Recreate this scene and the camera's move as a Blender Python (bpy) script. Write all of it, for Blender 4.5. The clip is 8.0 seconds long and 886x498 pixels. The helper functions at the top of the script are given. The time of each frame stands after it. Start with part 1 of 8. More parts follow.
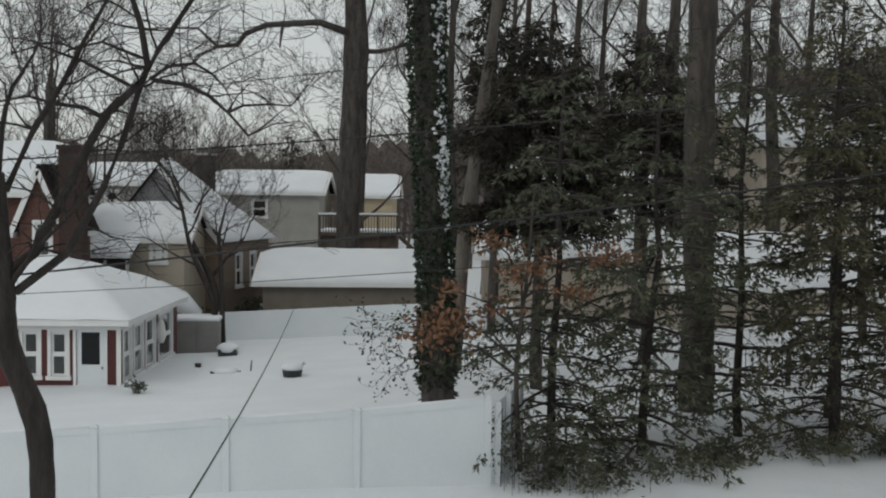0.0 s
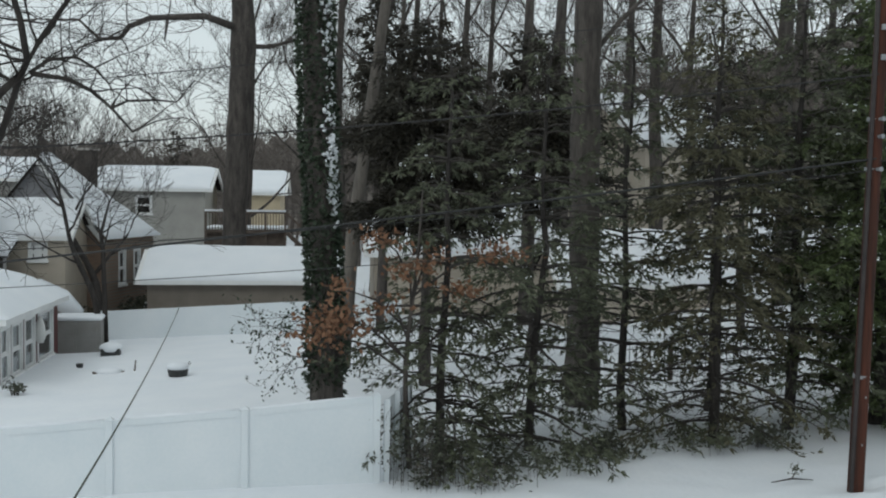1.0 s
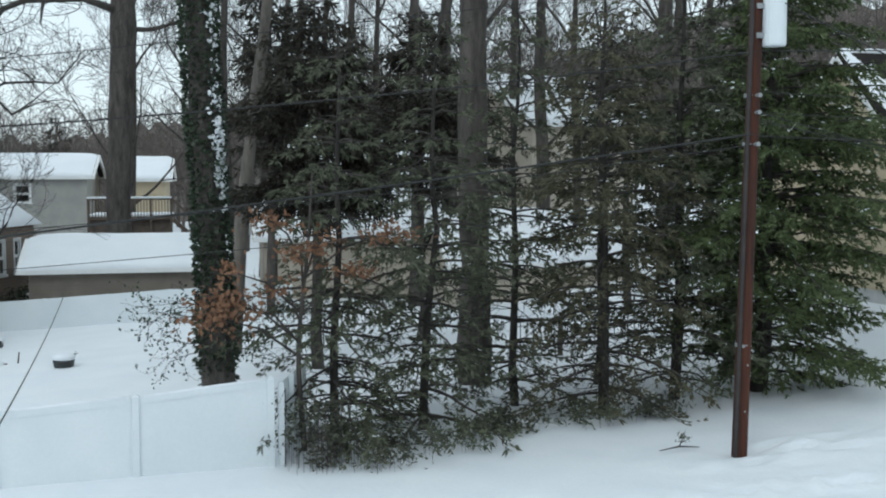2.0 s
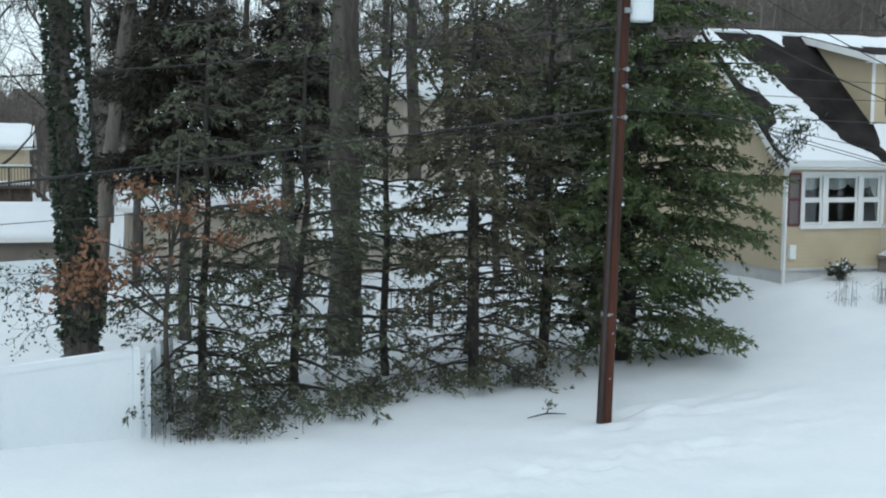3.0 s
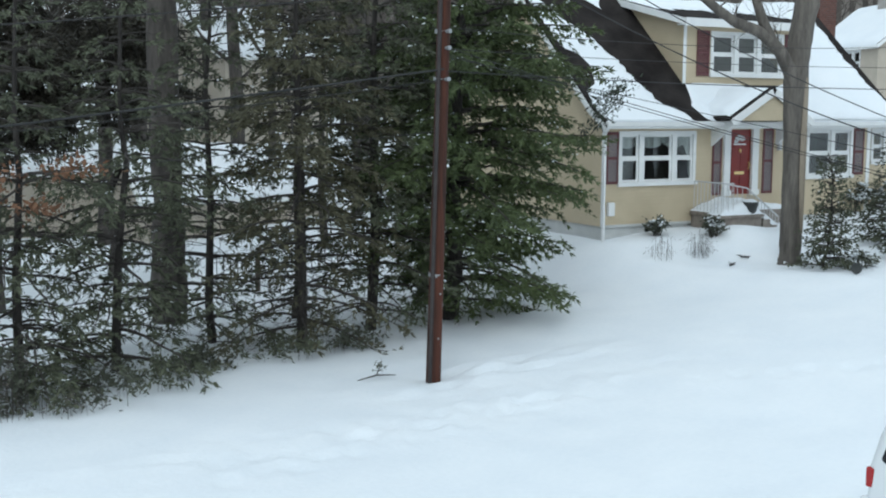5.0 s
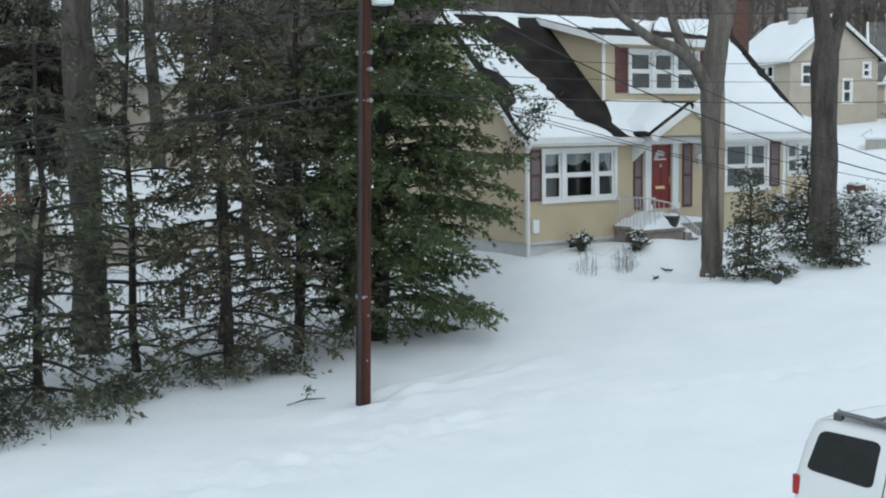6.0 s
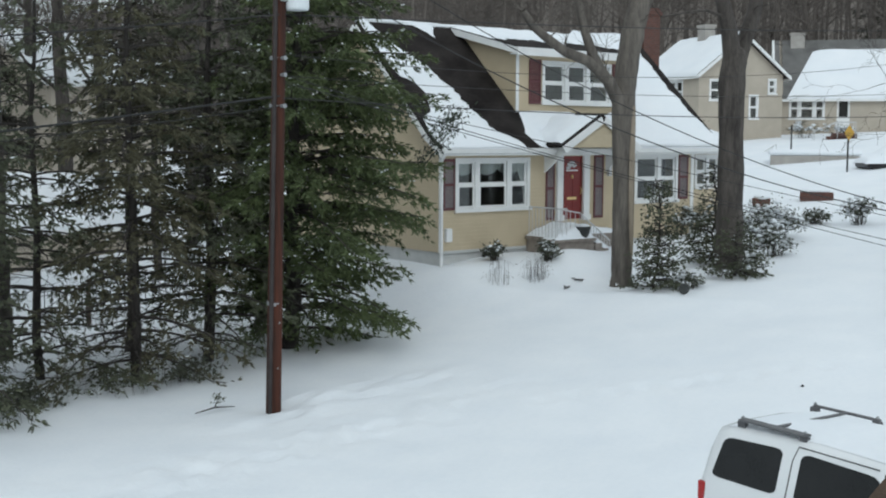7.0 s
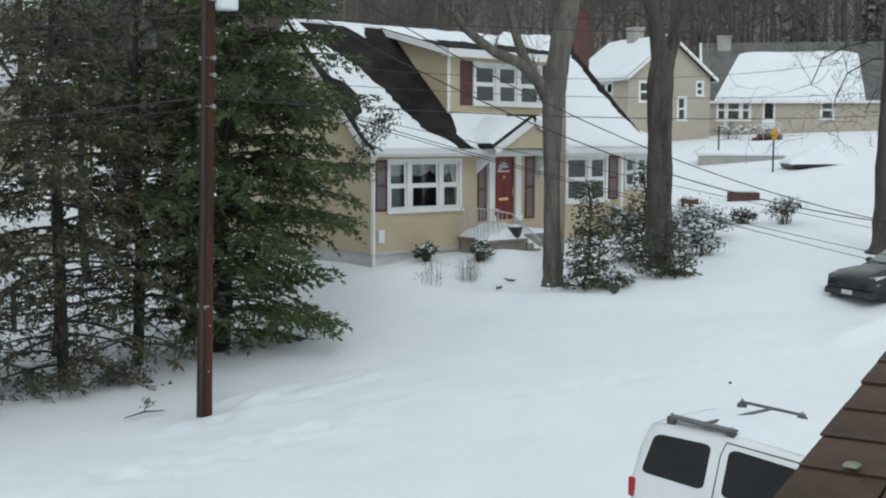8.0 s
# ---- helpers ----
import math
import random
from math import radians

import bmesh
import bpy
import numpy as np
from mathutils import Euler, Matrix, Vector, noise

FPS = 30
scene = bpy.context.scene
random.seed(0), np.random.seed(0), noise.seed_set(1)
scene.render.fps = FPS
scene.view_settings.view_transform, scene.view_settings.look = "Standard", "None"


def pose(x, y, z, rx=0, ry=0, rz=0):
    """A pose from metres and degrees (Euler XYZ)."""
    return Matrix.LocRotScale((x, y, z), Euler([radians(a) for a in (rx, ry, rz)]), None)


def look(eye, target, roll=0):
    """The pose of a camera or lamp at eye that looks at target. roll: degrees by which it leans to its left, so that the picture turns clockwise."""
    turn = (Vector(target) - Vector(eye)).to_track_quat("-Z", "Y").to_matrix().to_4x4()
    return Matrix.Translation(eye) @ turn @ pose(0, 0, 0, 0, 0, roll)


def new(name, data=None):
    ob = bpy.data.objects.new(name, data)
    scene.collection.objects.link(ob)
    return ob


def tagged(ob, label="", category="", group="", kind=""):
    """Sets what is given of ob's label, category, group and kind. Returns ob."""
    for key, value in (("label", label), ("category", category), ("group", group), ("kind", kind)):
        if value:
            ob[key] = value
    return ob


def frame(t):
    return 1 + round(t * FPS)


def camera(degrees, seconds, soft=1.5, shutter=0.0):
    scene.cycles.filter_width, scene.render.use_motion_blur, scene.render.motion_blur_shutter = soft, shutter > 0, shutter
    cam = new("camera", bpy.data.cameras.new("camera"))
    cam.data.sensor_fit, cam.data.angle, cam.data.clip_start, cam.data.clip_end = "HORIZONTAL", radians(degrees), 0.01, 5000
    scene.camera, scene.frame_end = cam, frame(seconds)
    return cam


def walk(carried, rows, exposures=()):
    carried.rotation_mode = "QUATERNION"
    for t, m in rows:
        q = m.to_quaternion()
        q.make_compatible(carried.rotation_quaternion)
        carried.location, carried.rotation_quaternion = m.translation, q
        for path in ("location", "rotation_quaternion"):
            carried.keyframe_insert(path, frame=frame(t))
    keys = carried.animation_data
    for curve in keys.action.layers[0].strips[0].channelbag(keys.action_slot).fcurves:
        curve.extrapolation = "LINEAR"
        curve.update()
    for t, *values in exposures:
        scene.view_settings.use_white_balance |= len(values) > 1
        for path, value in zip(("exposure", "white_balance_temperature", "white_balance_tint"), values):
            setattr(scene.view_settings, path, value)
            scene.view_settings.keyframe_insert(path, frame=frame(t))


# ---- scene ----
cam = camera(41.48, 8.0, soft=2.0)
PATH = [
    (0, pose(0.025, 0.035, 5.490, 87.22, -0.52, 0.00)),
    (0.5, pose(0.008, 0.014, 5.479, 86.95, -0.17, -1.97)),
    (1, pose(0.018, 0.015, 5.508, 87.13, -0.77, -5.44)),
    (1.2, pose(0.017, 0.011, 5.493, 86.71, -0.88, -6.29)),
    (2.3, pose(-0.017, -0.051, 5.394, 86.08, 0.16, -12.96)),
    (2.5, pose(-0.017, -0.047, 5.336, 85.41, -0.19, -14.30)),
    (3, pose(-0.030, -0.034, 5.350, 85.12, -0.66, -17.18)),
    (3.5, pose(-0.013, -0.035, 5.346, 84.67, -1.89, -19.97)),
    (4, pose(-0.020, -0.046, 5.351, 84.10, -1.66, -22.45)),
    (4.5, pose(-0.014, 0.015, 5.376, 83.22, -0.99, -24.54)),
    (4.7, pose(-0.001, 0.003, 5.397, 83.23, -0.68, -25.04)),
    (5.8, pose(0.002, 0.010, 5.395, 83.61, 0.51, -28.33)),
    (6, pose(0.005, 0.025, 5.404, 84.21, 0.76, -29.43)),
    (6.5, pose(-0.010, 0.014, 5.367, 85.49, -0.62, -31.90)),
    (7, pose(0.008, 0.027, 5.374, 84.65, -0.23, -33.61)),
    (7.5, pose(0.015, 0.034, 5.379, 84.41, -0.68, -35.05)),
    (8, pose(0.026, 0.015, 5.362, 84.73, -0.21, -36.90)),
]
walk(cam, PATH, exposures=[(0.0, -0.48, 6550, 8), (0.7, -0.36, 6350, 6), (1.2, -0.06, 6050, 4), (2.5, 0.22, 5780, 2), (4.5, 0.36, 5720, 2), (6.0, 0.20, 5880, 4), (8.0, 0.07, 6080, 5)])

# ---- light ----
world = bpy.data.worlds.new("overcast_sky")
scene.world = world
world.use_nodes = True
wn, wl = world.node_tree.nodes, world.node_tree.links
wn.clear()
sky = wn.new("ShaderNodeTexSky")
sky.sky_type = "NISHITA"
sky.sun_disc = False
sky.sun_elevation = radians(32)
sky.sun_rotation = radians(215)
sky_gain = wn.new("ShaderNodeVectorMath")
sky_gain.operation = "SCALE"
sky_gain.inputs["Scale"].default_value = 0.10
cloud = wn.new("ShaderNodeMix")
cloud.data_type = "RGBA"
cloud.inputs["Factor"].default_value = 0.86
cloud.inputs["B"].default_value = (0.80, 0.825, 0.82, 1)
wb = wn.new("ShaderNodeBackground")
wb.inputs["Strength"].default_value = 1.06
wo = wn.new("ShaderNodeOutputWorld")
wl.new(sky.outputs[0], sky_gain.inputs[0])
wl.new(sky_gain.outputs[0], cloud.inputs["A"])
wl.new(cloud.outputs["Result"], wb.inputs["Color"])
wl.new(wb.outputs[0], wo.inputs["Surface"])

sun_data = bpy.data.lights.new("sun", "SUN")
sun_data.energy, sun_data.angle, sun_data.color = 0.42, radians(16), (1.0, 0.97, 0.92)
sun = new("sun", sun_data)
sun.matrix_world = look((-20, -30, 32), (0, 0, 0))


# ---- materials ----
def material(name, colours, scale=3.0, fine=40.0, rough=0.8, bump=0.3, metal=0.0, stretch=(1, 1, 1), contrast=0.5, depth=0.02, objvar=0.0, spec=0.4):
    """Two colours mixed by a coarse and a fine noise at real-world size, with a fine relief."""
    m = bpy.data.materials.new(name)
    m.use_nodes = True
    n, l = m.node_tree.nodes, m.node_tree.links
    b = n["Principled BSDF"]
    tc, mp = n.new("ShaderNodeTexCoord"), n.new("ShaderNodeMapping")
    mp.inputs["Scale"].default_value = stretch
    l.new(tc.outputs["Object"], mp.inputs["Vector"])
    coarse, small = n.new("ShaderNodeTexNoise"), n.new("ShaderNodeTexNoise")
    for node, s, d in ((coarse, scale, 4), (small, fine, 3)):
        node.inputs["Scale"].default_value, node.inputs["Detail"].default_value = s, d
        l.new(mp.outputs["Vector"], node.inputs["Vector"])
    add = n.new("ShaderNodeMath")
    add.operation = "MULTIPLY_ADD"
    add.inputs[1].default_value = 0.45
    l.new(small.outputs["Fac"], add.inputs[0])
    l.new(coarse.outputs["Fac"], add.inputs[2])
    ramp = n.new("ShaderNodeValToRGB")
    ramp.color_ramp.elements[0].position = 0.725 - contrast / 2
    ramp.color_ramp.elements[1].position = 0.725 + contrast / 2
    ramp.color_ramp.elements[0].color = (*colours[0], 1)
    ramp.color_ramp.elements[1].color = (*colours[1], 1)
    l.new(add.outputs[0], ramp.inputs["Fac"])
    out = ramp.outputs["Color"]
    if objvar:
        info, mul, hsv = n.new("ShaderNodeObjectInfo"), n.new("ShaderNodeMapRange"), n.new("ShaderNodeHueSaturation")
        mul.inputs["To Min"].default_value, mul.inputs["To Max"].default_value = 1 - objvar, 1 + objvar
        l.new(info.outputs["Random"], mul.inputs["Value"])
        l.new(mul.outputs["Result"], hsv.inputs["Value"])
        l.new(out, hsv.inputs["Color"])
        out = hsv.outputs["Color"]
    l.new(out, b.inputs["Base Color"])
    b.inputs["Roughness"].default_value, b.inputs["Metallic"].default_value = rough, metal
    b.inputs["Specular IOR Level"].default_value = spec
    if bump:
        bp = n.new("ShaderNodeBump")
        bp.inputs["Strength"].default_value, bp.inputs["Distance"].default_value = bump, depth
        l.new(add.outputs[0], bp.inputs["Height"])
        l.new(bp.outputs["Normal"], b.inputs["Normal"])
    return m


def foliage(name, dark, light, rough=0.6):
    """Leaf colour that varies from blade to blade."""
    m = bpy.data.materials.new(name)
    m.use_nodes = True
    n, l = m.node_tree.nodes, m.node_tree.links
    b = n["Principled BSDF"]
    geo, ramp = n.new("ShaderNodeNewGeometry"), n.new("ShaderNodeValToRGB")
    ramp.color_ramp.elements[0].color, ramp.color_ramp.elements[1].color = (*dark, 1), (*light, 1)
    tc, noi, mix = n.new("ShaderNodeTexCoord"), n.new("ShaderNodeTexNoise"), n.new("ShaderNodeMath")
    noi.inputs["Scale"].default_value = 0.9
    mix.operation = "MULTIPLY_ADD"
    mix.inputs[1].default_value = 0.5
    l.new(tc.outputs["Object"], noi.inputs["Vector"])
    l.new(geo.outputs["Random Per Island"], mix.inputs[0])
    sub = n.new("ShaderNodeMath")
    sub.operation = "SUBTRACT"
    sub.inputs[1].default_value = 0.25
    l.new(noi.outputs["Fac"], sub.inputs[0])
    l.new(sub.outputs[0], mix.inputs[2])
    l.new(mix.outputs[0], ramp.inputs["Fac"])
    l.new(ramp.outputs["Color"], b.inputs["Base Color"])
    b.inputs["Roughness"].default_value = rough
    b.inputs["Specular IOR Level"].default_value = 0.25
    return m


def boards(name, colours, pitch, rough=0.6, relief=0.5, axis="Z"):
    """Paint over lapped boards: a saw-tooth relief of the given pitch."""
    m = material(name, colours, scale=1.2, fine=25, rough=rough, bump=0)
    n, l = m.node_tree.nodes, m.node_tree.links
    tc, wave, bp = n.new("ShaderNodeTexCoord"), n.new("ShaderNodeTexWave"), n.new("ShaderNodeBump")
    wave.wave_type, wave.bands_direction, wave.wave_profile = "BANDS", axis, "SAW"
    wave.inputs["Scale"].default_value = 6.2832 / pitch / 20
    l.new(tc.outputs["Object"], wave.inputs["Vector"])
    bp.inputs["Strength"].default_value, bp.inputs["Distance"].default_value = relief, 0.02
    l.new(wave.outputs["Fac"], bp.inputs["Height"])
    l.new(bp.outputs["Normal"], n["Principled BSDF"].inputs["Normal"])
    return m


def bricks(name, a, b, mortar):
    m = material(name, (a, b), scale=2, fine=30, rough=0.9, bump=0)
    n, l = m.node_tree.nodes, m.node_tree.links
    tc, mp, br = n.new("ShaderNodeTexCoord"), n.new("ShaderNodeMapping"), n.new("ShaderNodeTexBrick")
    mp.inputs["Rotation"].default_value = (radians(90), 0, 0)
    br.inputs["Color1"].default_value, br.inputs["Color2"].default_value, br.inputs["Mortar"].default_value = (*a, 1), (*b, 1), (*mortar, 1)
    br.inputs["Scale"].default_value = 1.0
    br.inputs["Brick Width"].default_value, br.inputs["Row Height"].default_value, br.inputs["Mortar Size"].default_value = 0.215, 0.075, 0.008
    l.new(tc.outputs["Object"], mp.inputs["Vector"])
    l.new(mp.outputs["Vector"], br.inputs["Vector"])
    l.new(br.outputs["Color"], n["Principled BSDF"].inputs["Base Color"])
    return m


def glass(name, tint=(0.75, 0.8, 0.8)):
    m = bpy.data.materials.new(name)
    m.use_nodes = True
    b = m.node_tree.nodes["Principled BSDF"]
    b.inputs["Base Color"].default_value = (*tint, 1)
    b.inputs["Transmission Weight"].default_value = 1
    b.inputs["Roughness"].default_value = 0.03
    return m


SNOW = material("snow", ((0.74, 0.775, 0.82), (0.83, 0.85, 0.875)), scale=0.7, fine=9, rough=0.75, bump=0.5, depth=0.05, contrast=0.9, spec=0.3)
BARK = material("grey_brown_bark", ((0.030, 0.026, 0.024), (0.105, 0.092, 0.082)), scale=5, fine=22, rough=0.95, bump=0.8, depth=0.04, stretch=(1, 1, 0.22))
BARK_GREY = material("weathered_grey_bark", ((0.060, 0.053, 0.047), (0.175, 0.155, 0.135)), scale=4, fine=20, rough=0.95, bump=0.8, depth=0.04, stretch=(1, 1, 0.2))
TWIG = material("dark_twig_bark", ((0.03, 0.026, 0.024), (0.075, 0.066, 0.06)), scale=3, rough=0.95, bump=0.2)
FARWOOD = material("distant_bare_wood", ((0.070, 0.060, 0.053), (0.150, 0.130, 0.116)), scale=0.2, fine=3, rough=1, bump=0)
SUNRED = boards("dark_red_panel_paint", ((0.075, 0.02, 0.02), (0.11, 0.03, 0.028)), 0.2)
BARK_DARK = material("dark_bark", ((0.016, 0.014, 0.013), (0.055, 0.048, 0.043)), scale=7, fine=30, rough=0.9, bump=0.7, depth=0.03, stretch=(1, 1, 0.25))
DARKBRICK = bricks("dark_brick", (0.055, 0.028, 0.022), (0.038, 0.02, 0.017), (0.06, 0.05, 0.045))
PINE = foliage("pine_needles", (0.034, 0.040, 0.026), (0.142, 0.152, 0.098))
PINE_BROWN = foliage("bronzed_pine_needles", (0.038, 0.037, 0.023), (0.142, 0.134, 0.082))
PINE_BRIGHT = foliage("sunlit_pine_needles", (0.029, 0.043, 0.020), (0.135, 0.165, 0.070))
CEDAR = foliage("dark_cedar_foliage", (0.016, 0.015, 0.011), (0.058, 0.052, 0.038))
IVY = foliage("ivy_leaves", (0.014, 0.022, 0.014), (0.06, 0.08, 0.05), 0.45)
RHODO = foliage("rhododendron_leaves", (0.028, 0.034, 0.024), (0.115, 0.120, 0.085), 0.45)
BROWNLEAF = foliage("dry_oak_leaves", (0.09, 0.05, 0.032), (0.27, 0.145, 0.085), 0.8)
CREAM = boards("cream_clapboard", ((0.50, 0.415, 0.285), (0.575, 0.48, 0.335)), 0.115, relief=0.6)
TAN = boards("tan_clapboard", ((0.41, 0.36, 0.295), (0.48, 0.425, 0.35)), 0.12)
GREYSIDE = boards("grey_clapboard", ((0.30, 0.29, 0.27), (0.38, 0.37, 0.34)), 0.14)
GARAGESIDE = boards("brown_grey_garage_boards", ((0.17, 0.145, 0.12), (0.24, 0.21, 0.175)), 0.16)
CHIMNEYGREY = bricks("grey_brown_chimney_brick", (0.085, 0.07, 0.062), (0.06, 0.05, 0.045), (0.08, 0.075, 0.07))
BAREWOOD = material("pale_bare_wood", ((0.20, 0.165, 0.125), (0.34, 0.285, 0.22)), scale=5, fine=25, rough=0.9, bump=0.4, stretch=(1, 1, 0.15))
SHAKE = boards("grey_shake_siding", ((0.17, 0.17, 0.18), (0.26, 0.26, 0.27)), 0.18)
WHITE = material("white_trim_paint", ((0.72, 0.73, 0.73), (0.82, 0.82, 0.81)), scale=2, fine=30, rough=0.5, bump=0.05)
VINYL = material("white_vinyl", ((0.68, 0.73, 0.76), (0.76, 0.79, 0.81)), scale=0.8, fine=15, rough=0.45, bump=0.03)
MAROON = boards("maroon_louvre_paint", ((0.115, 0.042, 0.046), (0.17, 0.068, 0.072)), 0.05, relief=0.8)
DOORRED = material("red_door_paint", ((0.16, 0.020, 0.020), (0.22, 0.032, 0.028)), scale=2, rough=0.4, bump=0.04)
BRASS = material("brass", ((0.75, 0.55, 0.25), (0.85, 0.65, 0.32)), rough=0.35, metal=0.8, bump=0)
SHINGLE = boards("charcoal_roof_shingle", ((0.014, 0.012, 0.012), (0.042, 0.037, 0.035)), 0.14, rough=0.95, relief=0.9, axis="Y")
SHINGLE.node_tree.nodes["Principled BSDF"].inputs["Specular IOR Level"].default_value = 0.08
SHINGLETAB = material("charcoal_shingle_tab", ((0.012, 0.010, 0.010), (0.048, 0.041, 0.038)), scale=5, fine=60, rough=0.95, bump=0.5, depth=0.01, objvar=0.35, spec=0.08)
GREYSHINGLE = boards("weathered_grey_shingle", ((0.10, 0.098, 0.095), (0.17, 0.165, 0.16)), 0.14, rough=0.95, relief=0.6, axis="Y")
BRICK = bricks("red_brick", (0.13, 0.052, 0.038), (0.09, 0.036, 0.028), (0.12, 0.10, 0.09))
BRICK_TAN = bricks("tan_brick", (0.30, 0.205, 0.15), (0.235, 0.16, 0.115), (0.24, 0.21, 0.18))
STOOP = material("brown_stoop_masonry", ((0.16, 0.135, 0.115), (0.30, 0.265, 0.235)), scale=3, fine=25, rough=0.9, bump=0.5)
# slat colour paler and greyer than MAROON
MAUVE = boards("mauve_grey_louvre", ((0.165, 0.135, 0.14), (0.25, 0.215, 0.22)), 0.05, relief=0.8)
CONCRETE = material("grey_concrete", ((0.30, 0.28, 0.26), (0.42, 0.40, 0.37)), scale=2, fine=35, rough=0.9, bump=0.3)
FOUNDATION = material("pale_foundation", ((0.46, 0.47, 0.46), (0.58, 0.58, 0.57)), scale=2, fine=30, rough=0.9, bump=0.2)
POLEWOOD = material("red_brown_pole_wood", ((0.014, 0.006, 0.004), (0.092, 0.025, 0.011)), scale=6, fine=30, rough=0.8, bump=0.5, stretch=(1, 1, 0.06))
METAL = material("galvanised_metal", ((0.22, 0.23, 0.24), (0.36, 0.37, 0.38)), rough=0.5, metal=0.3, bump=0.1)
DULLGREY = material("dull_dark_grey", ((0.022, 0.018, 0.018), (0.050, 0.040, 0.038)), rough=0.6, bump=0.1)
IRON = material("painted_iron", ((0.45, 0.46, 0.47), (0.6, 0.6, 0.6)), rough=0.5, bump=0.05)
BLACKIRON = material("black_iron", ((0.015, 0.015, 0.016), (0.04, 0.04, 0.042)), rough=0.6, bump=0.1)
WIREMAT = material("black_cable", ((0.012, 0.012, 0.013), (0.03, 0.03, 0.03)), rough=0.6, bump=0)
GREENWIRE = material("grey_green_cable", ((0.05, 0.06, 0.045), (0.08, 0.09, 0.07)), rough=0.6, bump=0)
GLASS = glass("window_glass")
DARKGLASS = material("tinted_car_glass", ((0.006, 0.007, 0.008), (0.012, 0.013, 0.014)), rough=0.10, bump=0, spec=0.28)
CURTAIN = material("white_curtain_cloth", ((0.62, 0.62, 0.60), (0.76, 0.76, 0.74)), scale=4, rough=0.9, bump=0.3, stretch=(6, 1, 0.5))
ROOM = material("dim_room_plaster", ((0.22, 0.21, 0.20), (0.30, 0.29, 0.27)), rough=0.9, bump=0.05)
CARWHITE = material("white_car_paint", ((0.74, 0.76, 0.77), (0.80, 0.81, 0.82)), scale=1, rough=0.25, bump=0, spec=0.5)
CARBLACK = material("black_car_paint", ((0.010, 0.010, 0.012), (0.025, 0.025, 0.028)), scale=1.5, rough=0.25, bump=0, spec=0.5)
CARGREY = material("grey_rack_plastic", ((0.075, 0.075, 0.08), (0.13, 0.13, 0.135)), rough=0.55, bump=0.1)
RUBBER = material("tyre_rubber", ((0.012, 0.012, 0.012), (0.03, 0.03, 0.03)), rough=0.9, bump=0.2)
TAILRED = material("red_lamp_plastic", ((0.30, 0.012, 0.012), (0.42, 0.02, 0.02)), rough=0.2, bump=0)
LAMPCLEAR = material("headlamp_plastic", ((0.45, 0.47, 0.48), (0.62, 0.64, 0.65)), rough=0.15, bump=0)
BROWNSHINGLE = material("brown_asphalt_shingle", ((0.062, 0.041, 0.029), (0.150, 0.098, 0.066)), scale=6, fine=160, rough=0.95, bump=0.6, depth=0.006, objvar=0.2)
SCREENGLASS = material("windscreen_glass", ((0.15, 0.18, 0.165), (0.24, 0.28, 0.255)), scale=2, rough=0.12, bump=0, spec=0.6)
LICHEN = material("pale_lichen", ((0.20, 0.22, 0.16), (0.33, 0.36, 0.27)), scale=20, rough=0.95, bump=0.4)
YELLOWSIGN = material("yellow_sign_face", ((0.46, 0.27, 0.04), (0.56, 0.34, 0.06)), rough=0.5, bump=0)
DECKWOOD = material("dark_deck_wood", ((0.08, 0.062, 0.05), (0.15, 0.12, 0.10)), scale=3, rough=0.9, bump=0.3)
GREYPLASTIC = material("grey_resin_plastic", ((0.22, 0.21, 0.20), (0.30, 0.29, 0.275)), scale=1.5, rough=0.7, bump=0.1)
POTBLACK = material("dark_glazed_pot", ((0.02, 0.022, 0.022), (0.05, 0.052, 0.05)), rough=0.5, bump=0.1)


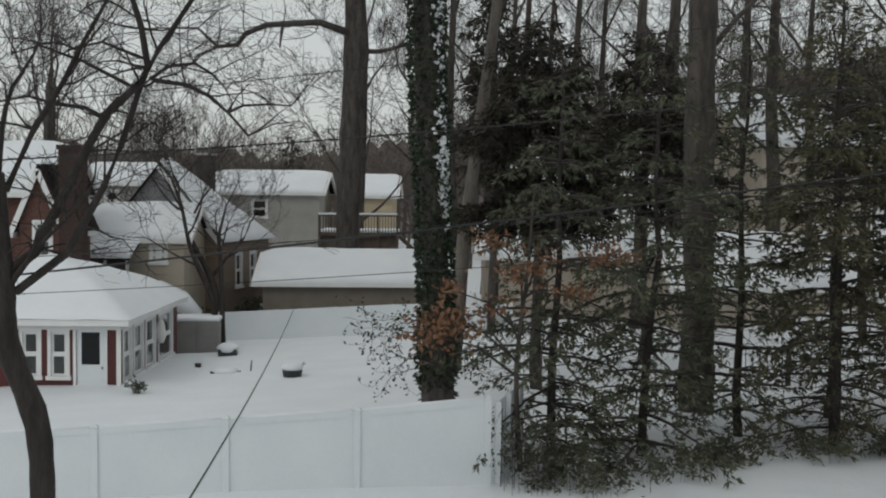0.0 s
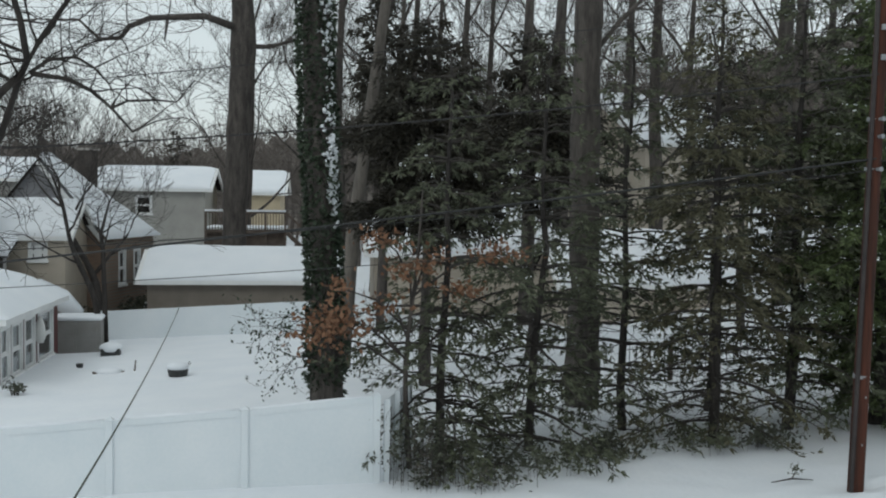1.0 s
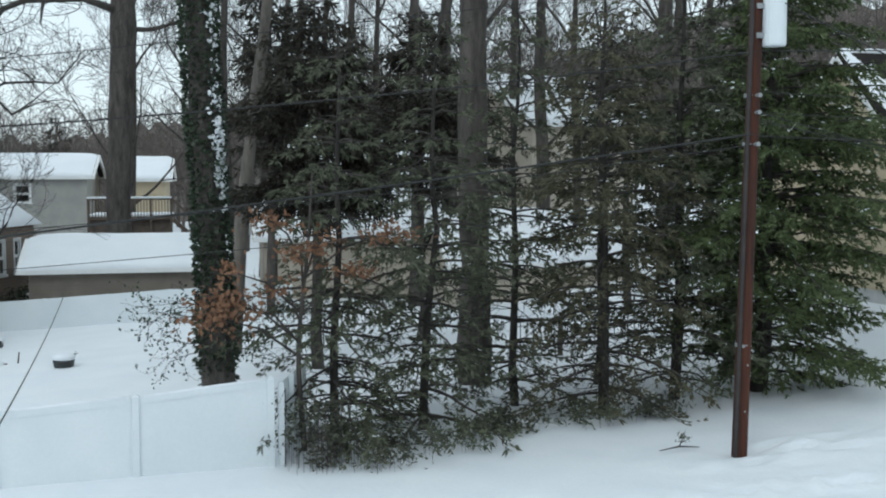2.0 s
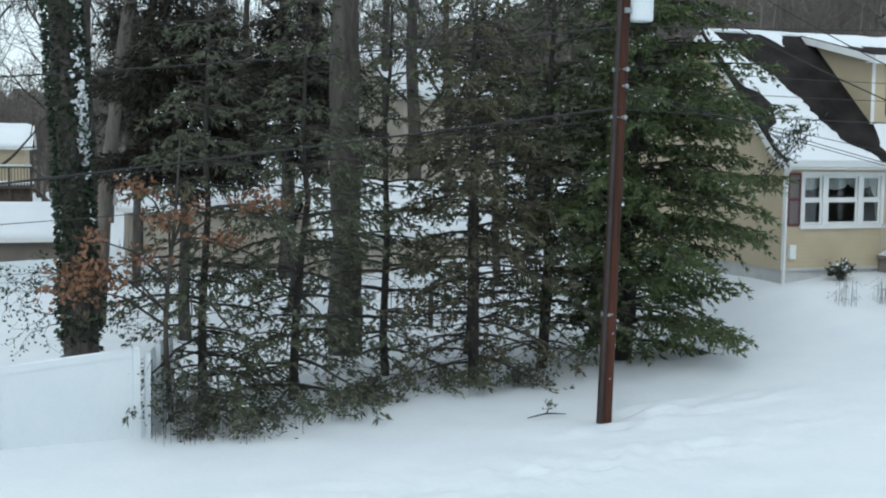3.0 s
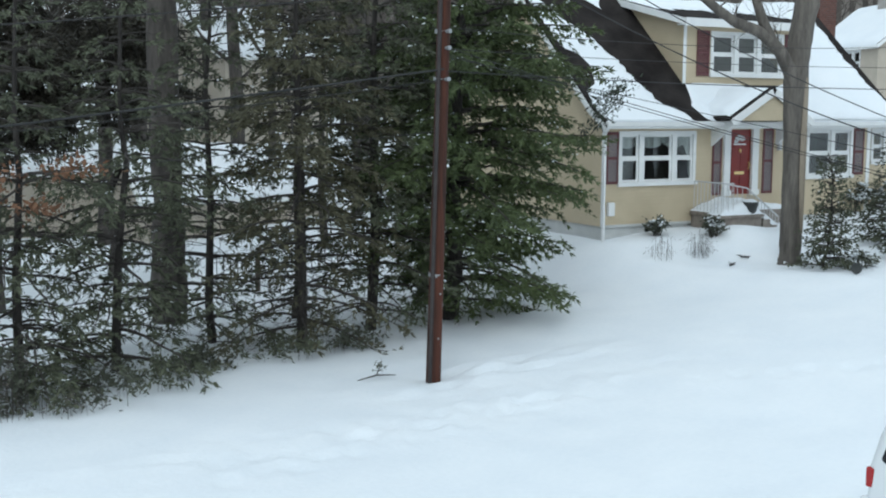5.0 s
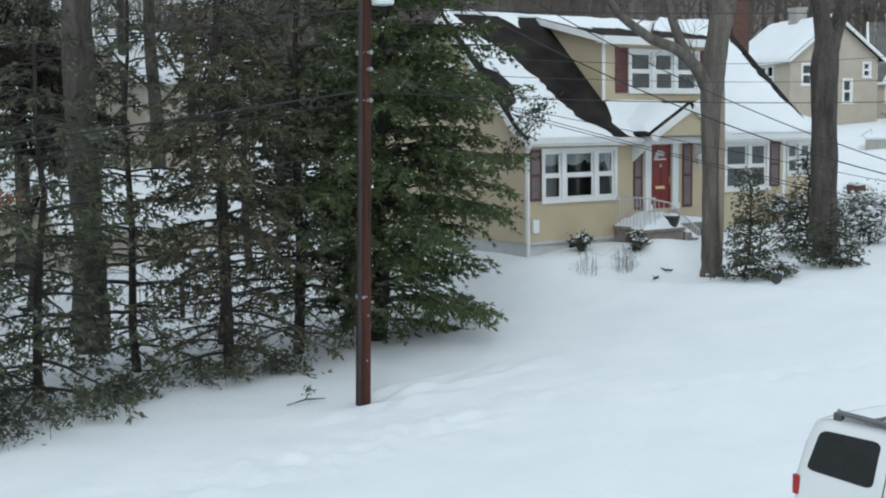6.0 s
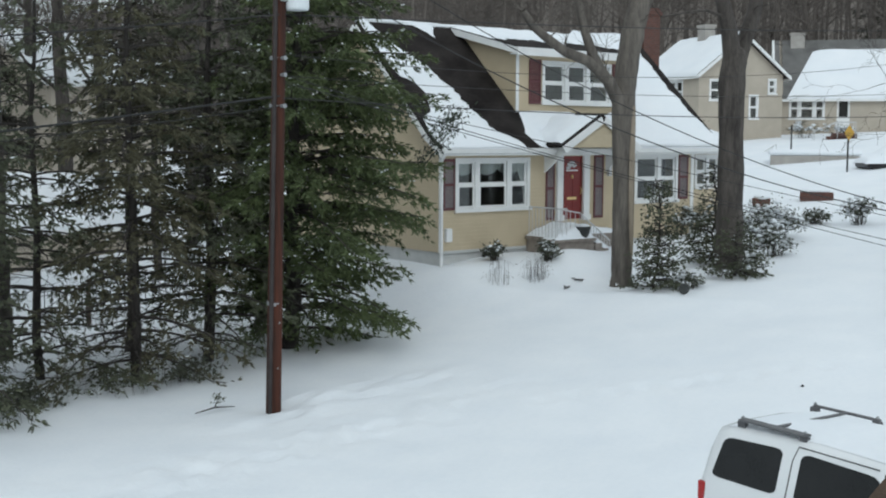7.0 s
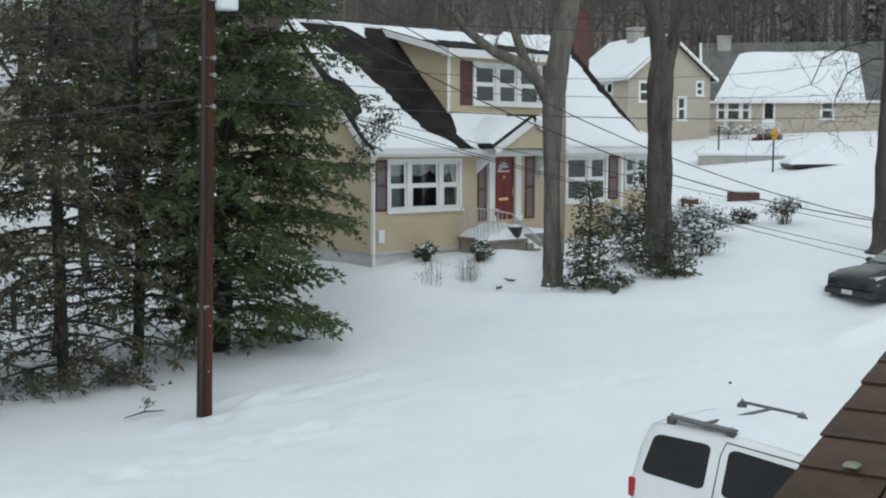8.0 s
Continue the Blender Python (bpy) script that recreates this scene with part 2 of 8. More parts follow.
# ---- mesh helpers ----
class Shape:
    """Vertices and faces gathered before they become one mesh."""

    def __init__(self):
        self.v, self.f = [], []

    def add(self, verts, faces):
        k = len(self.v)
        self.v += [tuple(p) for p in verts]
        self.f += [tuple(i + k for i in q) for q in faces]
        return self

    def box(self, x0, x1, y0, y1, z0, z1):
        return self.add([(x, y, z) for z in (z0, z1) for y in (y0, y1) for x in (x0, x1)],
                        [(0, 2, 3, 1), (4, 5, 7, 6), (0, 1, 5, 4), (2, 6, 7, 3), (0, 4, 6, 2), (1, 3, 7, 5)])

    def prism(self, outline, axis, a, b):
        """An outline of (p, q) swept along an axis from a to b."""
        put = {"x": lambda p, q, w: (w, p, q), "y": lambda p, q, w: (p, w, q), "z": lambda p, q, w: (p, q, w)}[axis]
        n = len(outline)
        return self.add([put(p, q, w) for w in (a, b) for p, q in outline],
                        [tuple(range(n))[::-1], tuple(range(n, 2 * n))] + [(i, (i + 1) % n, n + (i + 1) % n, n + i) for i in range(n)])

    def slab(self, corners, thick):
        """A flat plate from four corners, thickened along its normal."""
        c = [Vector(p) for p in corners]
        up = (c[1] - c[0]).cross(c[3] - c[0]).normalized() * thick
        return self.add([*c, *[p + up for p in c]], [(3, 2, 1, 0), (4, 5, 6, 7), (0, 1, 5, 4), (1, 2, 6, 5), (2, 3, 7, 6), (3, 0, 4, 7)])

    def tube(self, points, radii, sides=6, cap=True):
        pts = [Vector(p) for p in points]
        k, ring = len(self.v), []
        for i, p in enumerate(pts):
            d = (pts[min(i + 1, len(pts) - 1)] - pts[max(i - 1, 0)]).normalized()
            a = d.cross(Vector((0.31, 0.17, 0.93)) if abs(d.z) < 0.9 else Vector((1, 0.1, 0))).normalized()
            b = d.cross(a)
            for s in range(sides):
                t = 2 * math.pi * s / sides
                self.v.append(tuple(p + (a * math.cos(t) + b * math.sin(t)) * radii[i]))
        for i in range(len(pts) - 1):
            for s in range(sides):
                u = (s + 1) % sides
                self.f.append((k + i * sides + s, k + i * sides + u, k + (i + 1) * sides + u, k + (i + 1) * sides + s))
        if cap:
            self.f.append(tuple(k + s for s in range(sides))[::-1])
            self.f.append(tuple(k + (len(pts) - 1) * sides + s for s in range(sides)))
        return self

    def ball(self, c, r, rings=6, sides=10, squash=1.0, rough=0.0, rng=random):
        k = len(self.v)
        for i in range(rings + 1):
            t = math.pi * i / rings
            for s in range(sides):
                u = 2 * math.pi * s / sides
                q = r * (1 + rough * (rng.random() - 0.5) * 2)
                self.v.append((c[0] + q * math.sin(t) * math.cos(u), c[1] + q * math.sin(t) * math.sin(u), c[2] + q * squash * math.cos(t)))
        for i in range(rings):
            for s in range(sides):
                u = (s + 1) % sides
                self.f.append((k + i * sides + s, k + (i + 1) * sides + s, k + (i + 1) * sides + u, k + i * sides + u))
        return self

    def wall(self, x0, x1, z0, z1, y0, y1, holes=()):
        """A wall along x between y0 and y1, with rectangular openings (xa, xb, za, zb) right through it."""
        xs = sorted({x0, x1, *[h[0] for h in holes], *[h[1] for h in holes]})
        zs = sorted({z0, z1, *[h[2] for h in holes], *[h[3] for h in holes]})
        nx, nz, k = len(xs), len(zs), len(self.v)
        self.v += [(x, y, z) for y in (y0, y1) for z in zs for x in xs]

        def solid(i, j):
            if not (0 <= i < nx - 1 and 0 <= j < nz - 1):
                return False
            cx, cz = (xs[i] + xs[i + 1]) / 2, (zs[j] + zs[j + 1]) / 2
            return not any(h[0] < cx < h[1] and h[2] < cz < h[3] for h in holes)

        at = lambda i, j, side: k + side * nx * nz + j * nx + i
        for i in range(nx - 1):
            for j in range(nz - 1):
                if not solid(i, j):
                    continue
                a, b, c, d = (i, j), (i + 1, j), (i + 1, j + 1), (i, j + 1)
                self.f.append((at(*a, 0), at(*b, 0), at(*c, 0), at(*d, 0)))
                self.f.append((at(*d, 1), at(*c, 1), at(*b, 1), at(*a, 1)))
                for p, q, o in ((a, b, (i, j - 1)), (b, c, (i + 1, j)), (c, d, (i, j + 1)), (d, a, (i - 1, j))):
                    if not solid(*o):
                        self.f.append((at(*q, 0), at(*p, 0), at(*p, 1), at(*q, 1)))
        return self

    def blades(self, at, way, length, width, rng):
        """Many flat needles or leaves: numpy arrays of places and directions."""
        n = len(at)
        way = way / np.linalg.norm(way, axis=1, keepdims=True)
        side = np.cross(way, rng.normal(size=(n, 3)))
        side /= np.linalg.norm(side, axis=1, keepdims=True) + 1e-9
        ln = length * rng.uniform(0.6, 1.3, (n, 1))
        wd = width * rng.uniform(0.6, 1.3, (n, 1)) / 2
        verts = np.stack([at, at + way * ln * 0.45 + side * wd, at + way * ln, at + way * ln * 0.45 - side * wd], 1).reshape(-1, 3)
        k = len(self.v)
        self.v += verts.tolist()
        self.f += (np.arange(n * 4).reshape(-1, 4) + k).tolist()
        return self


def mesh_of(name, shape, mat, smooth=False):
    me = bpy.data.meshes.new(name)
    me.from_pydata(shape.v, [], shape.f)
    me.materials.append(mat)
    if smooth:
        me.shade_smooth()
    me.update()
    return me


def part(name, shape, mat, parent=None, label="", smooth=False, bevel=0.0, kind=""):
    ob = new(name, mesh_of(name, shape, mat, smooth))
    ob.parent = parent
    if bevel:
        mod = ob.modifiers.new("edge", "BEVEL")
        mod.width, mod.segments, mod.limit_method = bevel, 2, "ANGLE"
    return tagged(ob, label=label, kind=kind)


def thing(name, m, label, category, group="", kind=""):
    ob = new(name)
    ob.matrix_world = m
    return tagged(ob, label, category, group, kind)


# ---- ground ----
SLOPE_X = (-300, -60, -20, -9, 0, 8, 12, 24, 47, 59, 70, 120, 400)
SLOPE_Z = (-3.5, -2.0, -1.0, -0.5, 0.0, -0.02, 0.15, 1.55, 3.7, 5.3, 6.0, 8.0, 10.0)


def height(x, y):
    """The lie of the snow: level by the pole, rising to the street on the east, falling to the yards on the west."""
    z = sum(np.interp(x + d, SLOPE_X, SLOPE_Z) for d in (-2, -1, 0, 1, 2)) / 5
    z -= 0.015 * max(0, min(y, 90) - 30) * min(1, max(0, (16 - x) / 8))
    return float(z)


def snow_height(x, y):
    z = height(x, y)
    near = max(0.0, 1 - math.hypot(x - 8, y - 20) / 60)
    z += 0.10 * near * noise.noise(Vector((x * 0.22, y * 0.3, 0.3)))
    z += 0.03 * near * noise.noise(Vector((x * 0.9, y * 1.1, 4.1)))
    # hollow round the foot of the pole, with a low drift in its lee
    z -= 0.15 * math.exp(-((x - 9.86) ** 2 + (y - 20.85) ** 2) / 0.35)
    z += 0.10 * math.exp(-((y - 21.15 - 0.12 * (x - 10)) / 0.22) ** 2) * math.exp(-((x - 10.9) / 0.9) ** 2)
    # trodden strip that runs past the pole
    strip = math.exp(-((y - 17.6 - 0.16 * (x - 6)) / 0.9) ** 2) * math.exp(-((x - 8) / 6.5) ** 2)
    z += strip * 0.13 * noise.noise(Vector((x * 2.6, y * 3.2, 9.0)))
    bank = math.exp(-((y - 20.6 - 0.1 * (x - 12)) / 0.7) ** 2) * math.exp(-((x - 11) / 2.5) ** 2)
    z += bank * (0.07 + 0.24 * noise.noise(Vector((x * 1.3, y * 3.2, 5.0))))
    # edge of the raised lawn in front of the cream house
    d = (x - 18.26) * 0.9 + (y - 27.6) * 0.438
    along = (x - 19.9) * 0.438 - (y - 24.4) * 0.9
    step = min(1.0, max(0.0, d / 0.7 + 0.5))
    z += (0.12 * step * step * (3 - 2 * step) * math.exp(-max(0, d - 1) / 4) + 0.17 * math.exp(-((d + 0.2) / (1.1 if d < -0.2 else 0.55)) ** 2)) * math.exp(-((along / 5.5) ** 4))
    # snow banked against the front of the cream house
    s, b = (x - 24.31) * 0.9976 + (y - 29.08) * 0.0698, -(x - 24.31) * 0.0698 + (y - 29.08) * 0.9976
    # dug-out hollow before the black car, and a wind-cut ridge of snow
    z -= 0.26 * math.exp(-(((x - 24.7) / 1.3) ** 2 + ((y - 16.5) / 1.3) ** 2))
    cut = y - 14.14 - 0.072 * (x - 20.47)
    z += 0.20 * math.exp(-(cut / (0.10 if cut < 0 else 0.7)) ** 2) * min(1.0, max(0.0, (x - 20.47) / 0.8)) * math.exp(-max(0.0, x - 23.81))
    # drift against the sunroom
    if -17 < x < -8 and 30 < y < 44:
        z += 0.34 * math.exp(-max(0.0, 35.2 - y) / 0.9) * math.exp(-max(0.0, abs(x + 12.6) - 2.6) / 0.7) * (0.8 + 0.5 * noise.noise(Vector((x * 1.1, y * 0.8, 12))))
    if -8 < s < 12 and -6 < b < 9:
        mound = 0.42 * math.exp(-(((s + 1.5) / 0.9) ** 2 + ((b + 2.1) / 0.9) ** 2)) + 0.2 * math.exp(-(((s - 0.6) / 1.0) ** 2 + ((b + 3.2) / 0.8) ** 2))
        want = mound + float(np.interp(s, (-7, -5.4, -3.2, -1, 6, 10), (1.15, 1.64, 1.86, 1.95, 2.0, 2.4))) + 0.04 * noise.noise(Vector((x * 1.2, y * 1.2, 8)))
        w = min(1.0, max(0.0, 1 + (b + 0.6) / 3.2)) if b < -0.6 else 1.0
        w *= min(1.0, max(0.0, (s + 8) / 2)) * min(1.0, max(0.0, (12 - s) / 3)) * min(1.0, max(0.0, 9 - b))
        w = w * w * (3 - 2 * w)
        z += max(0.0, want - z) * w
    return z


TRACKS = [(13.9 + 0.62 * k, 17.4 - 0.33 * k + 0.14 * (k % 2)) for k in range(9)] + [(4.4 + 0.55 * k, 16.2 + 0.17 * k + 0.22 * (k % 2)) for k in range(13)]


def footprints(x, y):
    """Dents that boots left, with a little rim."""
    if not (4 < x < 20 and 13.5 < y < 20):
        return 0.0
    out = 0.0
    for px, py in TRACKS:
        q = ((x - px) ** 2 + (y - py) ** 2) / 0.05
        if q < 12:
            out += -0.065 * math.exp(-q) + 0.018 * math.exp(-((q - 3) ** 2) / 3)
    return out


def axis_steps(lo, hi, near_lo, near_hi, fine, coarse):
    out, p = [near_lo], near_lo
    while p < near_hi:
        p += fine
        out.append(p)
    step = fine
    while p < hi:
        step = min(step * 1.18, coarse)
        p += step
        out.append(p)
    p, step = near_lo, fine
    while p > lo:
        step = min(step * 1.18, coarse)
        p -= step
        out.insert(0, p)
    return out


def build_ground():
    xs = axis_steps(-700, 700, 2, 24, 0.17, 60)
    ys = axis_steps(-500, 900, 11, 27, 0.17, 60)
    v = [(x, y, snow_height(x, y) + footprints(x, y)) for y in ys for x in xs]
    w = len(xs)
    f = [(j * w + i, j * w + i + 1, (j + 1) * w + i + 1, (j + 1) * w + i) for j in range(len(ys) - 1) for i in range(w - 1)]
    s = Shape()
    s.v, s.f = v, f
    part("ground", s, SNOW, None, "deep unbroken white snow over lawns and street", True, kind="structure")


build_ground()


# ---- cream house ----
def window(parent, xa, xb, za, zb, y, cols, frame_mat=WHITE, rows=2, curtain=False, name="window"):
    """A sash window in the wall plane y (outer face), facing -y. cols: widths of its lights as shares of one."""
    win = thing(name, Matrix.Identity(4), "", "")
    win.parent = parent
    fr = Shape()
    t = 0.09
    fr.box(xa - t, xa + 0.02, y - 0.035, y + 0.10, za - t, zb + t).box(xb - 0.02, xb + t, y - 0.035, y + 0.10, za - t, zb + t)
    fr.box(xa + 0.02, xb - 0.02, y - 0.035, y + 0.10, zb - 0.02, zb + t)
    part("window_frame", fr, frame_mat, win, bevel=0.008)
    part("window_sill", Shape().box(xa - t - 0.04, xb + t + 0.04, y - 0.10, y + 0.08, za - t - 0.03, za - 0.0), frame_mat, win, bevel=0.01)
    x = xa + 0.02
    total = xb - xa - 0.04
    for i, share in enumerate(cols):
        x1 = x + total * share
        if i < len(cols) - 1:
            part("mullion", Shape().box(x1 - 0.085, x1 + 0.085, y - 0.025, y + 0.09, za, zb - 0.02), frame_mat, win)
        a, b = x + (0.085 if i else 0), x1 - (0.085 if i < len(cols) - 1 else 0)
        h = (zb - za - 0.02) / rows
        for r in range(rows):
            c, d = za + r * h, za + (r + 1) * h
            yy = y + 0.02 + 0.03 * r
            sash = Shape().box(a, a + 0.07, yy, yy + 0.03, c, d).box(b - 0.07, b, yy, yy + 0.03, c, d)
            sash.box(a + 0.07, b - 0.07, yy, yy + 0.03, c, c + 0.07).box(a + 0.07, b - 0.07, yy, yy + 0.03, d - 0.07, d)
            part("sash", sash, frame_mat, win)
            part("pane", Shape().box(a + 0.045, b - 0.045, yy + 0.012, yy + 0.018, c + 0.045, d - 0.045), GLASS, win).visible_shadow = False
        x = x1
    if curtain:
        top = zb - 0.02
        left = Shape().add([(xa + 0.02, y + 0.16, top), (xa + 0.30, y + 0.17, top), (xa + 0.10, y + 0.17, za + 0.55 * (zb - za)), (xa + 0.02, y + 0.16, za)],
                           [(0, 1, 2, 3)])
        right = Shape().add([(xb - 0.02, y + 0.16, top), (xb - 0.02, y + 0.16, za), (xb - 0.10, y + 0.17, za + 0.5 * (zb - za)), (xb - 0.42, y + 0.17, top)],
                            [(0, 1, 2, 3)])
        swag, n = Shape(), 24
        for i in range(n + 1):
            u = i / n
            x = xa + 0.05 + (xb - xa - 0.10) * u
            dip = 0.22 + 0.20 * abs(math.sin(3 * math.pi * u + 0.4)) ** 0.7
            swag.v += [(x, y + 0.20 + 0.015 * math.sin(i * 1.7), top), (x, y + 0.21 + 0.02 * math.sin(i * 1.7), top - dip)]
        swag.f = [(2 * i, 2 * i + 2, 2 * i + 3, 2 * i + 1) for i in range(n)]
        for s in (left, right, swag):
            c = part("curtain", s, CURTAIN, win)
            mod = c.modifiers.new("cloth", "SOLIDIFY")
            mod.thickness = 0.02
    return win


def shutter(parent, xa, xb, za, zb, y, slat_mat=None):
    sh = thing("shutter", Matrix.Identity(4), "", "")
    sh.parent = parent
    fr = Shape().box(xa, xa + 0.05, y - 0.04, y, za, zb).box(xb - 0.05, xb, y - 0.04, y, za, zb)
    mid = (za + zb) / 2
    for c in (za, mid - 0.04, zb - 0.08):
        fr.box(xa + 0.05, xb - 0.05, y - 0.04, y, c, c + 0.08)
    part("shutter_frame", fr, MAROON, sh)
    for lo, hi in ((za + 0.08, mid - 0.04), (mid + 0.04, zb - 0.08)):
        sl = Shape()
        n = int((hi - lo) / 0.05)
        for i in range(n):
            z = lo + (hi - lo) * i / n
            sl.slab([(xa + 0.05, y - 0.034, z), (xb - 0.05, y - 0.034, z), (xb - 0.05, y - 0.006, z + 0.045), (xa + 0.05, y - 0.006, z + 0.045)], 0.006)
        part("louvres", sl, slat_mat or MAROON, sh, kind="stuff")


HOUSE = pose(24.31, 29.08, 0, 0, 0, 4)
EAVE, RIDGE, RB = 5.18, 9.12, 4.1     # eave height, ridge height and how far back the ridge lies


def roof_z(b):
    """Height of the front roof slope; it flares a little at the eave."""
    return float(np.interp(b, (-0.45, 0.35, RB), (5.10, 5.62, RIDGE)))


def build_cream_house():
    house = thing("house", HOUSE, "cream clapboard cape house with snowy roof and maroon shutters", "house")
    front = [(-4.70, -1.92, 3.32, 4.74), (2.98, 4.95, 3.36, 4.82), (-0.46, 0.46, 2.84, 4.86)]
    part("wall", Shape().wall(-5.35, 5.85, 2.04, EAVE, 0, 0.2, front), CREAM, house, "cream clapboard front wall")
    part("wall", Shape().wall(5.85, 8.2, 1.9, EAVE, 0.6, 0.8, [(6.72, 7.95, 3.75, 4.78)]), CREAM, house)
    part("wall", Shape().box(5.65, 5.85, 0.2, 0.8, 1.9, EAVE), CREAM, house)
    # gable ends
    for x0, x1, hole in ((-5.35, -5.15, True), (6.85, 7.05, False)):
        y0 = 0.2 if hole else 0.8
        g = [(y0, 2.04), (8.2, 2.04), (8.2, EAVE + 0.1), (RB, RIDGE - 0.12), (y0, roof_z(y0) - 0.14)]
        part("gable_wall", Shape().prism(g, "x", x0, x1), CREAM, house)
    part("wall", Shape().box(-5.35, 8.2, 8.2, 8.4, 2.04, EAVE), CREAM, house)
    part("foundation", Shape().box(-5.30, 5.80, 0.05, 8.3, -0.5, 2.04), FOUNDATION, house, "pale concrete foundation")
    part("foundation", Shape().box(5.80, 8.15, 0.65, 8.3, -0.5, 1.95), FOUNDATION, house)
    part("skirt_board", Shape().box(-5.37, 5.87, -0.02, 0.0, 2.0, 2.08), FOUNDATION, house)
    part("room_floor", Shape().box(-5.1, 7.9, 0.85, 8.1, 2.3, 2.4), ROOM, house)
    # added inner wall, set close behind the windows so their light brightens it
    part("added_room_wall", Shape().box(-5.1, 7.9, 2.2, 2.3, 2.4, 5.6), ROOM, house)
    # corner boards and downspout
    part("corner_board", Shape().box(-5.40, -5.26, -0.025, 0.0, 2.04, EAVE - 0.05), WHITE, house)
    part("corner_board", Shape().box(5.72, 5.88, -0.025, 0.0, 2.04, EAVE - 0.05), WHITE, house)
    part("downspout", Shape().tube([(-5.36, -0.35, 5.0), (-5.36, -0.09, 4.75), (-5.36, -0.08, 1.5)], (0.05, 0.05, 0.05), 8), WHITE, house)
    part("downspout", Shape().tube([(5.98, -0.3, 5.0), (5.98, 0.48, 4.8), (5.98, 0.5, 1.8)], (0.05, 0.05, 0.05), 8), WHITE, house)
    # side window of the gable, set in a box of its own
    gw = thing("gable_window", Matrix.Identity(4), "", "")
    gw.parent = house
    part("window_frame", Shape().box(-5.41, -5.351, 3.55, 4.75, 6.0, 7.5), WHITE, gw)
    part("pane", Shape().box(-5.43, -5.41, 3.66, 4.64, 6.78, 7.40), DARKGLASS, gw)
    part("pane", Shape().box(-5.43, -5.41, 3.66, 4.64, 6.10, 6.70), DARKGLASS, gw)

    # roof
    roof = thing("roof", Matrix.Identity(4), "", "")
    roof.parent = house
    prof = [(-0.45, roof_z(-0.45)), (0.35, roof_z(0.35)), (RB, RIDGE)]
    for (a, za), (b, zb) in zip(prof, prof[1:]):
        part("roof_slope", Shape().slab([(-5.62, a, za - 0.12), (7.25, a, za - 0.12), (7.25, b, zb - 0.12), (-5.62, b, zb - 0.12)], 0.12), SHINGLE, roof, "bare charcoal shingles")
    part("roof_slope", Shape().slab([(7.25, RB, RIDGE - 0.12), (7.25, 8.75, 5.0), (-5.62, 8.75, 5.0), (-5.62, RB, RIDGE - 0.12)][::-1], 0.12), SHINGLE, roof)
    part("fascia", Shape().box(-5.62, 7.25, -0.49, -0.452, 4.90, 5.12), WHITE, roof)
    part("gutter", Shape().prism([(-0.60, 5.10), (-0.58, 4.98), (-0.50, 4.96), (-0.492, 5.10)], "x", -5.66, 7.28), WHITE, roof)
    part("soffit", Shape().box(-5.6, 7.2, -0.45, 0.0, 4.94, 4.98), WHITE, roof)
    rake = Shape()
    for (a, za), (b, zb) in zip(prof, prof[1:]):
        rake.slab([(-5.66, a, za - 0.26), (-5.60, a, za - 0.26), (-5.60, b, zb - 0.26), (-5.66, b, zb - 0.26)], 0.15)
    rake.slab([(-5.66, RB, RIDGE - 0.26), (-5.60, RB, RIDGE - 0.26), (-5.60, 8.75, 4.86), (-5.66, 8.75, 4.86)], 0.15)
    part("rake_board", rake, WHITE, roof)
    # snow that still lies on the front slope: strips with the slid track between them
    def lie(name, edges, thick=0.16):
        """edges: rows of (b, s0, s1) from eave to ridge; a lumpy sheet of snow over the slope."""
        rows = 52
        bs = np.linspace(edges[0][0], edges[-1][0], rows)
        n = 40
        top, s = [], Shape()
        for b in bs:
            s0 = float(np.interp(b, [e[0] for e in edges], [e[1] for e in edges]))
            s1 = float(np.interp(b, [e[0] for e in edges], [e[2] for e in edges]))
            w0 = 0.03 * noise.noise(Vector((b * 2.2, s0, 1.0)))
            w1 = 0.13 * noise.noise(Vector((b * 2.2, s1, 7.0))) + 0.14 * noise.noise(Vector((b * 7.0, s1 * 2, 3.0)))
            for i in range(n + 1):
                x = s0 + w0 + (s1 + w1 - s0 - w0) * i / n
                e = min(i, n - i) / n * (s1 - s0)
                fall = min(1.0, 0.12 + e / 0.45) * min(1.0, 0.3 + (b - bs[0]) / 0.2)
                th = thick * fall * (1 + 0.35 * noise.noise(Vector((x * 0.8, b * 0.9, 2.0))))
                top.append((x, b, roof_z(b) + 0.004 + th))
        low = [(x, b, roof_z(b) + 0.004) for x, b, z in top]
        w = n + 1
        f = [(j * w + i, j * w + i + 1, (j + 1) * w + i + 1, (j + 1) * w + i) for j in range(rows - 1) for i in range(n)]
        m = len(top)
        rim = [j * w for j in range(rows)][::-1] + list(range(w)) + [j * w + n for j in range(rows)] + [(rows - 1) * w + i for i in range(w)][::-1]
        f += [(a, b, b + m, a + m) for a, b in zip(rim, rim[1:]) if a != b]
        s.add(top + low, f)
        part(name, s, SNOW, roof, "thick snow left on the roof", True)
    lie("snow_sheet", [(-0.5, -5.55, -2.2), (0.05, -5.56, -2.5), (0.35, -5.56, -2.85), (0.73, -5.5, -3.05), (0.95, -5.05, -3.15), (1.19, -4.98, -3.25), (1.53, -4.85, -3.4), (1.95, -4.98, -3.55), (2.10, -5.40, -3.65), (2.53, -5.55, -3.92), (3.27, -5.58, -4.6), (4.05, -5.62, -5.1)], 0.12)
    lie("snow_sheet", [(3.45, -2.85, -2.7), (3.75, -3.2, -2.55), (4.08, -3.75, -2.4)], 0.07)
